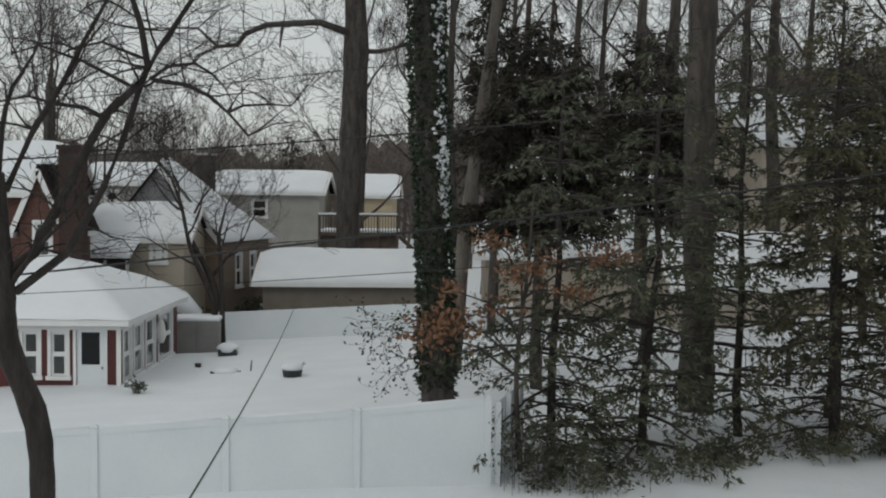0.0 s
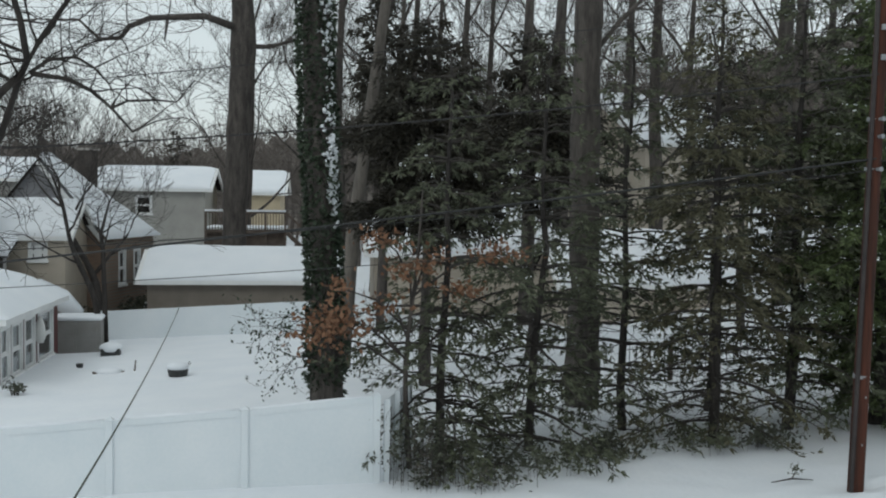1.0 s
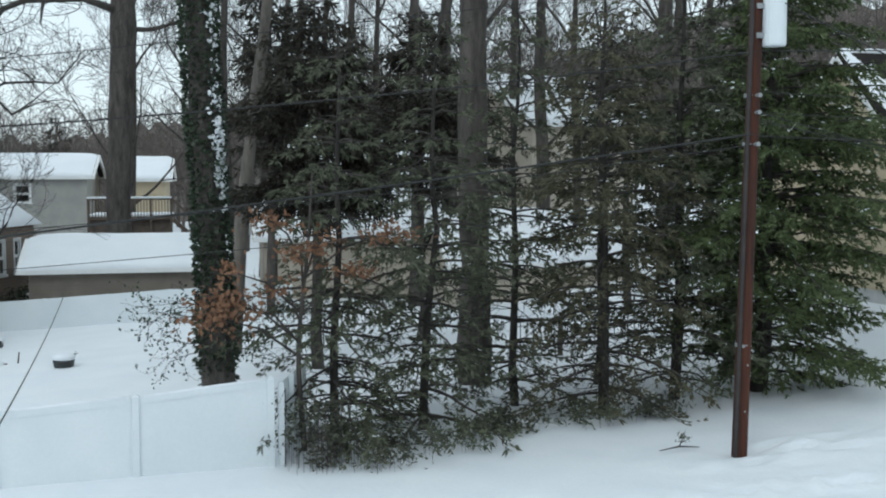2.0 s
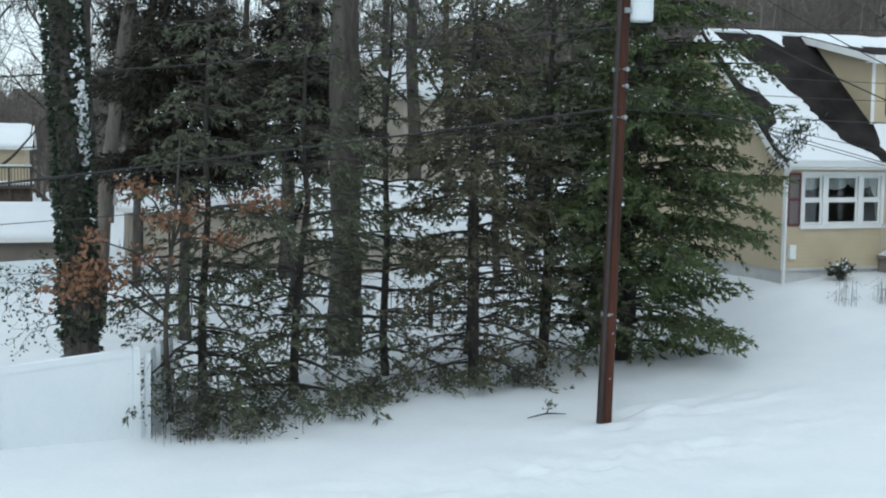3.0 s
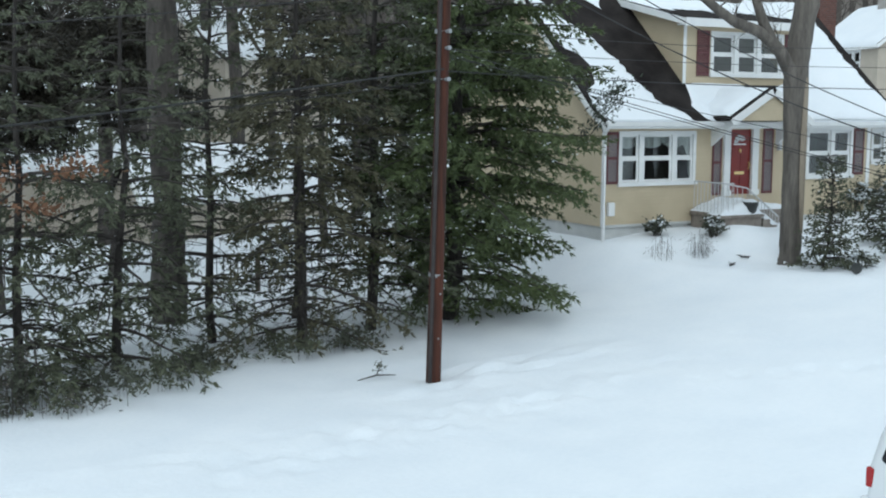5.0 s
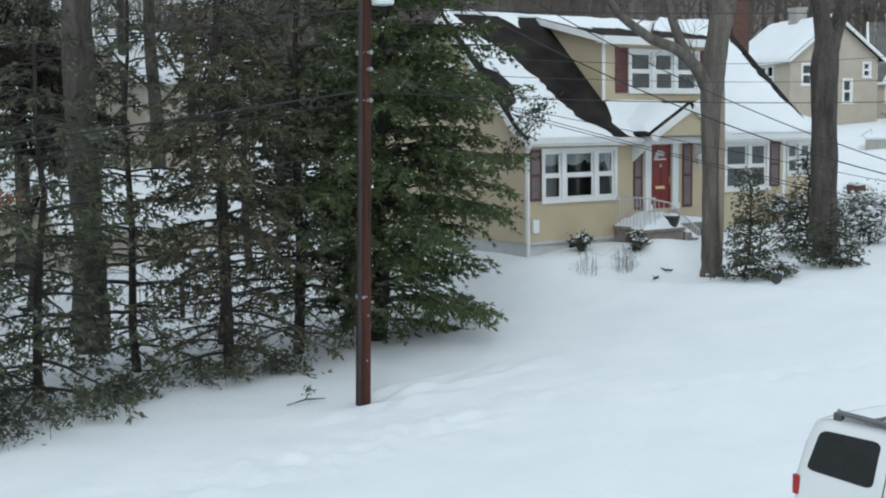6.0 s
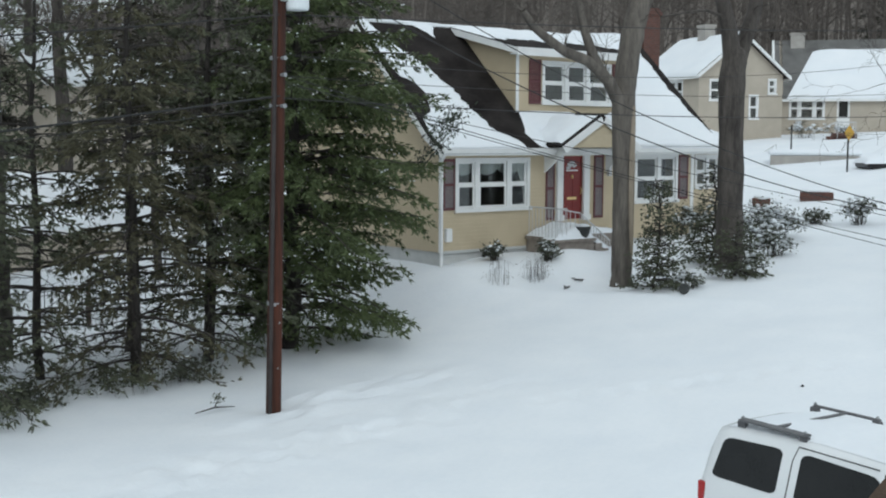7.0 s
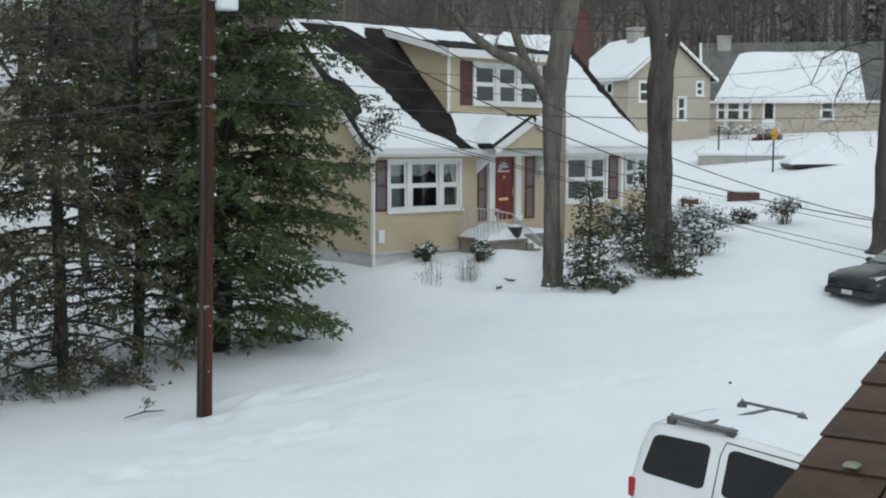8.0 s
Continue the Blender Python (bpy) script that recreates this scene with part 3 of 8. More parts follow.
    lie("snow_sheet", [(-0.5, 1.1, 7.25), (0.5, 1.2, 7.15), (1.05, 3.0, 7.0), (2.6, 3.35, 6.85), (4.05, 3.4, 6.9)], 0.26)
    lie("snow_sheet", [(-0.45, -1.75, -1.2), (0.35, -1.85, -0.9), (0.97, -1.6, 1.2)], 0.10)
    tab = mesh_of("shingle", Shape().add([(0.004, 0, 0.001), (0.30, 0, 0.001), (0.30, 0.16, 0.001), (0.004, 0.16, 0.001), (0.004, 0, 0.014), (0.30, 0, 0.014), (0.30, 0.16, 0.006), (0.004, 0.16, 0.006)],
                                       [(3, 2, 1, 0), (4, 5, 6, 7), (0, 1, 5, 4), (1, 2, 6, 5), (2, 3, 7, 6), (3, 0, 4, 7)]), SHINGLETAB)
    rt = random.Random(21)
    for j in range(31):
        b = -0.40 + 0.143 * j
        s0 = float(np.interp(b, (-0.5, 0.35, 1.2, 2.5, 4.0), (-2.5, -3.15, -3.6, -4.3, -5.4)))
        s1 = float(np.interp(b, (-0.5, 0.3, 0.95, 4.0), (-1.3, -1.6, -1.75, -1.75)))
        tilt = math.degrees(math.atan2(roof_z(b + 0.14) - roof_z(b), 0.14))
        for i in range(int((s1 - s0) / 0.304) + 1):
            ob = new("shingle", tab)
            ob.parent = roof
            ob.matrix_basis = pose(s0 + 0.304 * i - (0.15 if j % 2 else 0) + rt.gauss(0, 0.004), b, roof_z(b) + 0.003, tilt + rt.gauss(0, 0.6), 0, rt.gauss(0, 0.5))
    ridge_snow = Shape()
    pts = [(s, RB + 0.1, RIDGE + 0.02 + 0.05 * noise.noise(Vector((s * 1.3, 0, 3)))) for s in np.arange(-5.5, 7.2, 0.3)]
    ridge_snow.tube(pts, [0.10 + 0.04 * noise.noise(Vector((p[0] * 2, 1, 1))) for p in pts], 8)
    part("ridge_snow", ridge_snow, SNOW, roof, smooth=True)

    part("annex_roof", Shape().slab([(7.25, 0.2, 5.10), (8.5, 0.2, 5.10), (8.5, 4.6, 6.3), (7.25, 4.6, 6.3)], 0.12), SHINGLE, roof)
    part("annex_snow", Shape().slab([(7.25, 0.15, 5.224), (8.52, 0.15, 5.224), (8.52, 4.6, 6.424), (7.25, 4.6, 6.424)], 0.22), SNOW, roof, bevel=0.08)
    part("annex_wall", Shape().box(8.0, 8.2, 0.8, 8.2, 1.9, 5.1), CREAM, house)

    # shed dormer
    dormer = thing("dormer", Matrix.Identity(4), "", "")
    dormer.parent = house
    d0, d1, db = -1.55, 3.25, 1.0
    part("dormer_wall", Shape().wall(d0, d1, roof_z(db) - 0.1, 8.2, db, db + 0.15, [(-0.36, 2.62, 6.62, 7.84)]), CREAM, dormer)
    for x in (d0, d1 - 0.15):
        ck = [(db + 0.15, roof_z(db + 0.15)), (db + 0.15, 8.2), (3.75, 8.98), (3.75, roof_z(3.75))]
        part("dormer_cheek", Shape().prism(ck, "x", x, x + 0.15), CREAM, dormer)
    part("dormer_corner", Shape().box(d0 - 0.02, d0 + 0.10, db - 0.02, db, roof_z(db), 8.15), WHITE, dormer)
    part("dormer_roof", Shape().slab([(d0 - 0.3, 0.6, 8.17), (d1 + 0.3, 0.6, 8.17), (d1 + 0.3, 4.1, 9.02), (d0 - 0.3, 4.1, 9.02)], 0.10), SHINGLE, dormer)
    part("dormer_fascia", Shape().box(d0 - 0.32, d1 + 0.32, 0.55, 0.6, 8.02, 8.27), WHITE, dormer)
    part("dormer_soffit", Shape().box(d0 - 0.28, d1 + 0.28, 0.6, 1.0, 8.06, 8.10), WHITE, dormer)
    part("dormer_rake", Shape().slab([(d0 - 0.32, 0.6, 8.05), (d0 - 0.27, 0.6, 8.05), (d0 - 0.27, 4.0, 8.88), (d0 - 0.32, 4.0, 8.88)], 0.2), WHITE, dormer)
    ds, rng = Shape(), random.Random(5)
    nx, ny = 40, 12
    for j in range(ny + 1):
        for i in range(nx + 1):
            x, b = d0 - 0.2 + (d1 - d0 + 0.4) * i / nx, 2.25 + 1.85 * j / ny + 1.3 * noise.noise(Vector((i * 0.35, 0, 8))) * (1 - j / ny)
            zz = 8.27 + (b - 0.6) * 0.243
            edge = min(1, j / 2, i / 2 + 0.2, (nx - i) / 2 + 0.2)
            ds.v.append((x, b, zz + 0.004 + edge * (0.06 + 0.09 * noise.noise(Vector((x * 1.5, b * 1.5, 0))))))
    w = nx + 1
    ds.f = [(j * w + i, j * w + i + 1, (j + 1) * w + i + 1, (j + 1) * w + i) for j in range(ny) for i in range(nx)]
    part("dormer_snow", ds, SNOW, dormer, "patchy snow", True)
    window(dormer, -0.36, 2.62, 6.62, 7.84, db, (0.333, 0.334, 0.333))
    shutter(dormer, -1.02, -0.52, 6.52, 7.94, db - 0.005)
    shutter(dormer, 2.76, 3.2, 6.52, 7.94, db - 0.005)

    # windows and door of the ground floor
    window(house, -4.70, -1.92, 3.32, 4.74, 0, (0.27, 0.46, 0.27), curtain=True)
    window(house, 2.98, 4.95, 3.36, 4.82, 0, (0.57, 0.43))
    window(house, 6.72, 7.95, 3.75, 4.78, 0.6, (0.5, 0.5))
    shutter(house, -5.24, -4.82, 3.28, 4.80, -0.005, MAUVE)
    shutter(house, 5.08, 5.56, 3.34, 4.88, -0.005, MAUVE)
    shutter(house, -1.16, -0.80, 2.84, 4.86, -0.005, MAUVE)
    shutter(house, 0.96, 1.38, 2.84, 4.90, -0.005, MAUVE)
    surround = thing("door_surround", Matrix.Identity(4), "", "")
    surround.parent = house
    for a, b in ((-0.72, -0.46), (0.46, 0.72)):
        part("pilaster", Shape().box(a, b, -0.09, 0.1, 2.80, 4.88), WHITE, surround, bevel=0.012)
        part("pilaster_base", Shape().box(a - 0.03, b + 0.03, -0.12, 0.0, 2.80, 2.98), WHITE, surround)
    part("lintel", Shape().box(-0.78, 0.78, -0.10, 0.1, 4.88, 5.12), WHITE, surround, bevel=0.012)
    door = thing("front_door", Matrix.Identity(4), "", "")
    door.parent = house
    part("door_leaf", Shape().box(-0.46, 0.46, 0.03, 0.08, 2.82, 4.86), DOORRED, door, "red panelled door")
    for x in (-0.34, 0.04):
        for z0, z1 in ((2.98, 3.42), (3.58, 4.25)):
            part("panel", Shape().box(x, x + 0.30, 0.015, 0.031, z0, z1), DOORRED, door, bevel=0.01)
    part("mail_slot", Shape().box(-0.20, 0.20, 0.005, 0.018, 3.46, 3.55), BRASS, door, "brass letter slot")
    part("knocker", Shape().ball((0.0, 0.0, 4.2), 0.04, squash=1.6), BRASS, door)
    part("door_handle", Shape().tube([(0.38, 0.0, 3.85), (0.38, -0.03, 3.75), (0.38, 0.0, 3.62)], (0.02, 0.02, 0.02)), BRASS, door)
    for i in range(5):
        a = radians(20 + 35 * i)
        a2 = a + radians(26)
        fan = [(0.07 * math.cos(a), 4.46 + 0.07 * math.sin(a)), (0.24 * math.cos(a), 4.46 + 0.24 * math.sin(a)), (0.24 * math.cos(a2), 4.46 + 0.24 * math.sin(a2)), (0.07 * math.cos(a2), 4.46 + 0.07 * math.sin(a2))]
        part("fan_light", Shape().prism(fan, "y", 0.012, 0.03), LAMPCLEAR, door)
    part("fan_sill", Shape().box(-0.26, 0.26, 0.01, 0.03, 4.38, 4.42), WHITE, door)
    lan = part("porch_lantern", Shape().box(1.55, 1.67, -0.14, -0.02, 4.2, 4.5), IRON, house, bevel=0.01)

    # gabled hood over the door
    hood = thing("door_hood", Matrix.Identity(4), "", "")
    hood.parent = house
    ax, az, yf = 0.18, 6.06, -1.15
    lx, rx, ez = -1.45, 1.8, 5.14
    for (xa, za), (xb, zb), nm in (((lx, ez), (ax, az), "l"), ((ax, az), (rx, ez), "r")):
        part("hood_slope", Shape().slab([(xa, 0.9, za), (xa, yf, za), (xb, yf, zb), (xb, 0.9, zb)], 0.10), SHINGLE, hood)
        off = 0.16
        part("hood_rake", Shape().slab([(xa, yf - 0.03, za - off), (xa, yf - 0.07, za - off), (xb, yf - 0.07, zb - off), (xb, yf - 0.03, zb - off)], 0.22), WHITE, hood)
    part("hood_gable", Shape().prism([(lx + 0.25, ez), (rx - 0.25, ez), (ax, az - 0.12)], "y", yf + 0.05, yf + 0.12), CREAM, hood)
    part("hood_beam", Shape().box(lx + 0.2, lx + 0.34, yf + 0.05, 0.0, ez - 0.16, ez), WHITE, hood)
    part("hood_beam", Shape().box(rx - 0.34, rx - 0.2, yf + 0.05, 0.0, ez - 0.16, ez), WHITE, hood)
    part("hood_bracket", Shape().prism([(0.0, 4.35), (0.0, 4.98), (-0.9, 4.98)], "x", lx + 0.22, lx + 0.30), WHITE, hood)
    part("hood_bracket", Shape().prism([(0.0, 4.35), (0.0, 4.98), (-0.9, 4.98)], "x", rx - 0.30, rx - 0.22), WHITE, hood)
    hs = Shape()
    n = 20
    for j in range(n + 1):
        for i in range(n + 1):
            b = yf + 0.12 + (0.95 - yf) * j / n
            x = lx - 0.02 + (ax - 0.08 - lx) * i / n
            zz = ez + 0.11 + (x - lx) / (ax - lx) * (az - ez)
            e = min(1, j / 4 + 0.1, i / 2 + 0.3, (n - i) / 3 + 0.1)
            hs.v.append((x, b, zz + 0.01 + e * (0.16 + 0.05 * noise.noise(Vector((x * 2, b * 2, 1))))))
    w = n + 1
    hs.f = [(j * w + i, (j) * w + i + 1, (j + 1) * w + i + 1, (j + 1) * w + i) for j in range(n) for i in range(n)]
    part("hood_snow", hs, SNOW, hood, smooth=True)
    # chimney
    ch = thing("chimney", Matrix.Identity(4), "", "")
    ch.parent = house
    part("chimney_shaft", Shape().box(7.29, 8.15, 3.75, 4.55, 5.0, 10.4), BRICK, ch, "red brick stack")
    part("chimney_cap", Shape().box(7.23, 8.21, 3.69, 4.61, 10.15, 10.28), BRICK, ch)
    part("flue_pot", Shape().tube([(7.72, 4.15, 10.35), (7.72, 4.15, 10.6)], (0.16, 0.14), 10), CONCRETE, ch)
    # meter box at the corner
    part("meter_box", Shape().box(-5.20, -4.98, -0.14, 0.0, 2.35, 2.75), WHITE, house, bevel=0.02)
    part("cellar_window", Shape().box(-3.7, -3.1, 0.02, 0.06, 1.62, 1.90), DARKGLASS, house)

    # stoop
    stoop = thing("stoop", HOUSE, "snow-covered brick entry stoop with iron handrails", "stoop")
    part("stoop_wall", Shape().box(-1.95, 1.45, -0.78, -0.02, 0.8, 2.30), STOOP, stoop, "weathered brown masonry sides")
    part("stoop_wall", Shape().box(-1.95, -0.30, -1.32, -0.785, 0.8, 2.24), STOOP, stoop)
    part("stoop_slab", Shape().box(-2.02, 1.52, -0.80, -0.02, 2.30, 2.40), STOOP, stoop, bevel=0.012)
    part("stoop_slab", Shape().box(-2.02, -0.26, -1.38, -0.805, 2.24, 2.33), STOOP, stoop, bevel=0.012)
    for k in range(5):
        part("step", Shape().box(-0.255 + 0.29 * k, 0.03 + 0.29 * k, -1.36, -0.805, 0.6, 2.16 - 0.18 * k), STOOP, stoop)
    def drift(name, x0, x1, b0, b1, level, fall):
        n, sn = 24, Shape()
        for j in range(n + 1):
            for i in range(n + 1):
                x, b = x0 + (x1 - x0) * i / n, b0 + (b1 - b0) * j / n
                e = min(1, i / 3, (n - i) / 3, j / 3)
                sn.v.append((x, b, level - fall * i / n + e * (0.17 + 0.22 * math.exp(-((x + 0.75) / 0.55) ** 2) * min(1, j / 8) + 0.10 * noise.noise(Vector((x * 1.5, b * 1.5, 6))))))
        w = n + 1
        sn.f = [(j * w + i, j * w + i + 1, (j + 1) * w + i + 1, (j + 1) * w + i) for j in range(n) for i in range(n)]
        part(name, sn, SNOW, stoop, smooth=True)
    drift("stoop_snow", -2.0, 1.5, -0.80, -0.03, 2.405, 0.0)
    drift("stoop_snow", -2.0, -0.28, -1.36, -0.78, 2.335, 0.0)
    drift("step_snow", -0.25, 1.25, -1.36, -0.80, 2.20, 0.9)
    def rail(pts, low):
        r = thing("handrail", Matrix.Identity(4), "", "")
        r.parent = stoop
        part("top_rail", Shape().tube(pts, [0.022] * len(pts), 6), IRON, r)
        for p, q in zip(pts, pts[1:]):
            L = (Vector(q) - Vector(p)).length
            k = max(2, int(L / 0.14))
            for i in range(k + 1):
                c = Vector(p).lerp(Vector(q), i / k)
                z0 = low(c)
                part("baluster", Shape().tube([(c.x, c.y, z0), (c.x, c.y, c.z)], (0.011, 0.011), 5), IRON, r)
    rail([(-1.92, -0.1, 3.30), (-1.92, -1.30, 3.30)], lambda c: 2.3)
    rail([(-1.85, -1.30, 3.28), (-1.45, -1.30, 3.28)], lambda c: 2.3)
    rail([(-1.40, -0.75, 3.26), (-0.85, -1.26, 3.12), (0.42, -1.30, 2.22)], lambda c: c.z - 0.85)
    pot = thing("planter_pot", HOUSE @ pose(-0.68, -1.18, 2.345), "dark round planter pot with snow on the stoop", "planter")
    part("pot_body", Shape().tube([(0, 0, 0), (0, 0, 0.12), (0, 0, 0.30), (0, 0, 0.36)], (0.17, 0.23, 0.27, 0.27), 14), POTBLACK, pot, smooth=True)
    part("pot_snow", Shape().ball((0, 0, 0.36), 0.24, squash=0.35), SNOW, pot, smooth=True)


build_cream_house()


# ---- other houses ----
def gable_house(name, m, w, d, eave, rise, wall_mat, label, base=-1.0, axis="y", openings=(), snow=0.2, chimney=None, roofmat=SHINGLE, over=0.35, gable_mat=None, inset=(0.0, 0.0), cover=1.0):
    """A block w wide and d deep with a gabled roof; its front faces -y. axis: the way the ridge runs. openings: (side, a, b, z0, z1, kind)."""
    h = thing(name, m, label, "house")
    holes_f = [o[1:5] for o in openings if o[0] == "f"]
    holes_r = [o[1:5] for o in openings if o[0] == "r"]
    part("wall", Shape().wall(-w / 2, w / 2, base, eave, 0, 0.2, holes_f), wall_mat, h)
    part("wall", Shape().box(-w / 2, w / 2, d - 0.2, d, base, eave), wall_mat, h)
    for sx, hl in ((-1, ()), (1, holes_r)):
        s = Shape().wall(0.2, d - 0.2, base, eave, 0, 0.2, hl)
        x = -w / 2 if sx < 0 else w / 2 - 0.2
        s.v = [(x + (0.2 - yy if sx > 0 else yy), xx, zz) for xx, yy, zz in s.v]
        part("wall", s, wall_mat, h)
    part("floor_slab", Shape().box(-w / 2 + 0.2, w / 2 - 0.2, 0.2, d - 0.2, base, base + 0.1), ROOM, h)
    part("partition", Shape().box(-w / 2 + 0.2, w / 2 - 0.2, d / 2, d / 2 + 0.1, base + 0.1, eave), ROOM, h)
    part("ceiling_board", Shape().box(-w / 2 + 0.2, w / 2 - 0.2, 0.2, d - 0.2, eave - 0.1, eave - 0.02), ROOM, h)
    roof = thing("roof", Matrix.Identity(4), "", "")
    roof.parent = h
    o = over
    if axis == "y":
        k = rise / (w / 2)
        for y0, y1 in ((0.0, 0.2), (d - 0.2, d)):
            part("gable", Shape().prism([(-w / 2, eave), (w / 2, eave), (0, eave + rise)], "y", y0, y1), gable_mat or wall_mat, h)
        for sg in (-1, 1):
            e = (sg * (w / 2 + o), eave - k * o)
            c = [(e[0], -o, e[1]), (0, -o, eave + rise), (0, d + o, eave + rise), (e[0], d + o, e[1])]
            part("roof_slope", Shape().slab(c if sg > 0 else c[::-1], -0.12), roofmat, roof)
            part("rake_board", Shape().slab([(e[0], -o - 0.03, e[1] - 0.18), (0, -o - 0.03, eave + rise - 0.18), (0, -o - 0.005, eave + rise - 0.18), (e[0], -o - 0.005, e[1] - 0.18)], 0.2), WHITE, roof)
            part("fascia", Shape().box(e[0] - 0.02, e[0] + 0.02, -o, d + o, e[1] - 0.2, e[1] - 0.02), WHITE, roof)
            snow_sheet(roof, lambda u, v, e=e: (e[0] * (1 - u), -o + v * (d + 2 * o), e[1] + u * (eave + rise - e[1])), snow)
    else:
        k = rise / (d / 2)
        for x0, x1 in ((-w / 2, -w / 2 + 0.2), (w / 2 - 0.2, w / 2)):
            part("gable", Shape().prism([(0, eave), (d, eave), (d / 2, eave + rise)], "x", x0, x1), gable_mat or wall_mat, h)
            xo = x0 - o - 0.16 if x0 < 0 else x1 + o + 0.01
            for y in (-o, d + o):
                e = eave - k * o
                part("rake_board", Shape().prism([(y, e - 0.20), (y, e + 0.02), (d / 2, eave + rise + 0.02), (d / 2, eave + rise - 0.20)], "x", xo, xo + 0.15), WHITE, roof)
        for y, sg in ((-o, 1), (d + o, -1)):
            e = eave - k * o
            c = [(-w / 2 - o, y, e), (w / 2 + o, y, e), (w / 2 + o, d / 2, eave + rise), (-w / 2 - o, d / 2, eave + rise)]
            part("roof_slope", Shape().slab(c if sg > 0 else c[::-1], -0.12), roofmat, roof)
            part("fascia", Shape().box(-w / 2 - o, w / 2 + o, y - 0.02, y + 0.02, e - 0.2, e - 0.02), WHITE, roof)
            m0, m1 = inset
            snow_sheet(roof, lambda u, v, y=y, e=e: (-w / 2 - o + (m0 * (1 + 2.4 * u) + v * (1 - m0 * (1 + 2.4 * u) - m1)) * (w + 2 * o), y + u * cover * (d / 2 - y), e + u * cover * (eave + rise - e)), snow)
    for side, a, b, z0, z1, kind in openings:
        holder = h
        if side == "r":
            holder = thing("side_openings", pose(w / 2, 0, 0, 0, 0, 90), "", "")
            holder.parent = h
        if kind == "door":
            dr = thing("door", Matrix.Identity(4), "", "")
            dr.parent = holder
            part("door_leaf", Shape().box(a, b, 0.05, 0.1, z0, z1), WHITE, dr)
            part("door_glass", Shape().box(a + 0.15, b - 0.15, 0.03, 0.051, z0 + 0.9, z1 - 0.15), DARKGLASS, dr)
        else:
            window(holder, a, b, z0, z1, 0.0, {"1": (1.0,), "2": (0.5, 0.5), "3": (0.27, 0.46, 0.27)}[kind])
    if chimney:
        x, y, z0, z1, mat = chimney
        c = thing("chimney", Matrix.Identity(4), "", "")
        c.parent = h
        part("chimney_shaft", Shape().box(x - 0.5, x + 0.5, y - 0.4, y + 0.4, z0, z1), mat, c)
        part("chimney_cap", Shape().box(x - 0.57, x + 0.57, y - 0.47, y + 0.47, z1 - 0.15, z1), CONCRETE, c)
    return h


def snow_sheet(parent, put, thick, n=18, bare=0.0):
    """A lumpy layer of snow on a sloping plane put(u, v), u from the eave to the ridge."""
    s = Shape()
    for j in range(n + 1):
        for i in range(n + 1):
            u, v = bare + (1 - bare) * j / n, i / n
            p = Vector(put(u, v))
            e = min(1, j / 1.5 + 0.45, i / 1.5 + 0.2, (n - i) / 1.5 + 0.2)
            s.v.append((p.x, p.y, p.z + 0.01 + thick * e * (1 + 0.35 * noise.noise(p * 0.6))))
    w = n + 1
    s.f = [(j * w + i, j * w + i + 1, (j + 1) * w + i + 1, (j + 1) * w + i) for j in range(n) for i in range(n)]
    k = len(s.v)
    low = [tuple(Vector(put(bare, i / n)) + Vector((0, 0, -0.02))) for i in range(w)]
    s.v += low
    s.f += [(k + i, k + i + 1, i + 1, i) for i in range(n)]
    part("snow_layer", s, SNOW, parent, smooth=True)


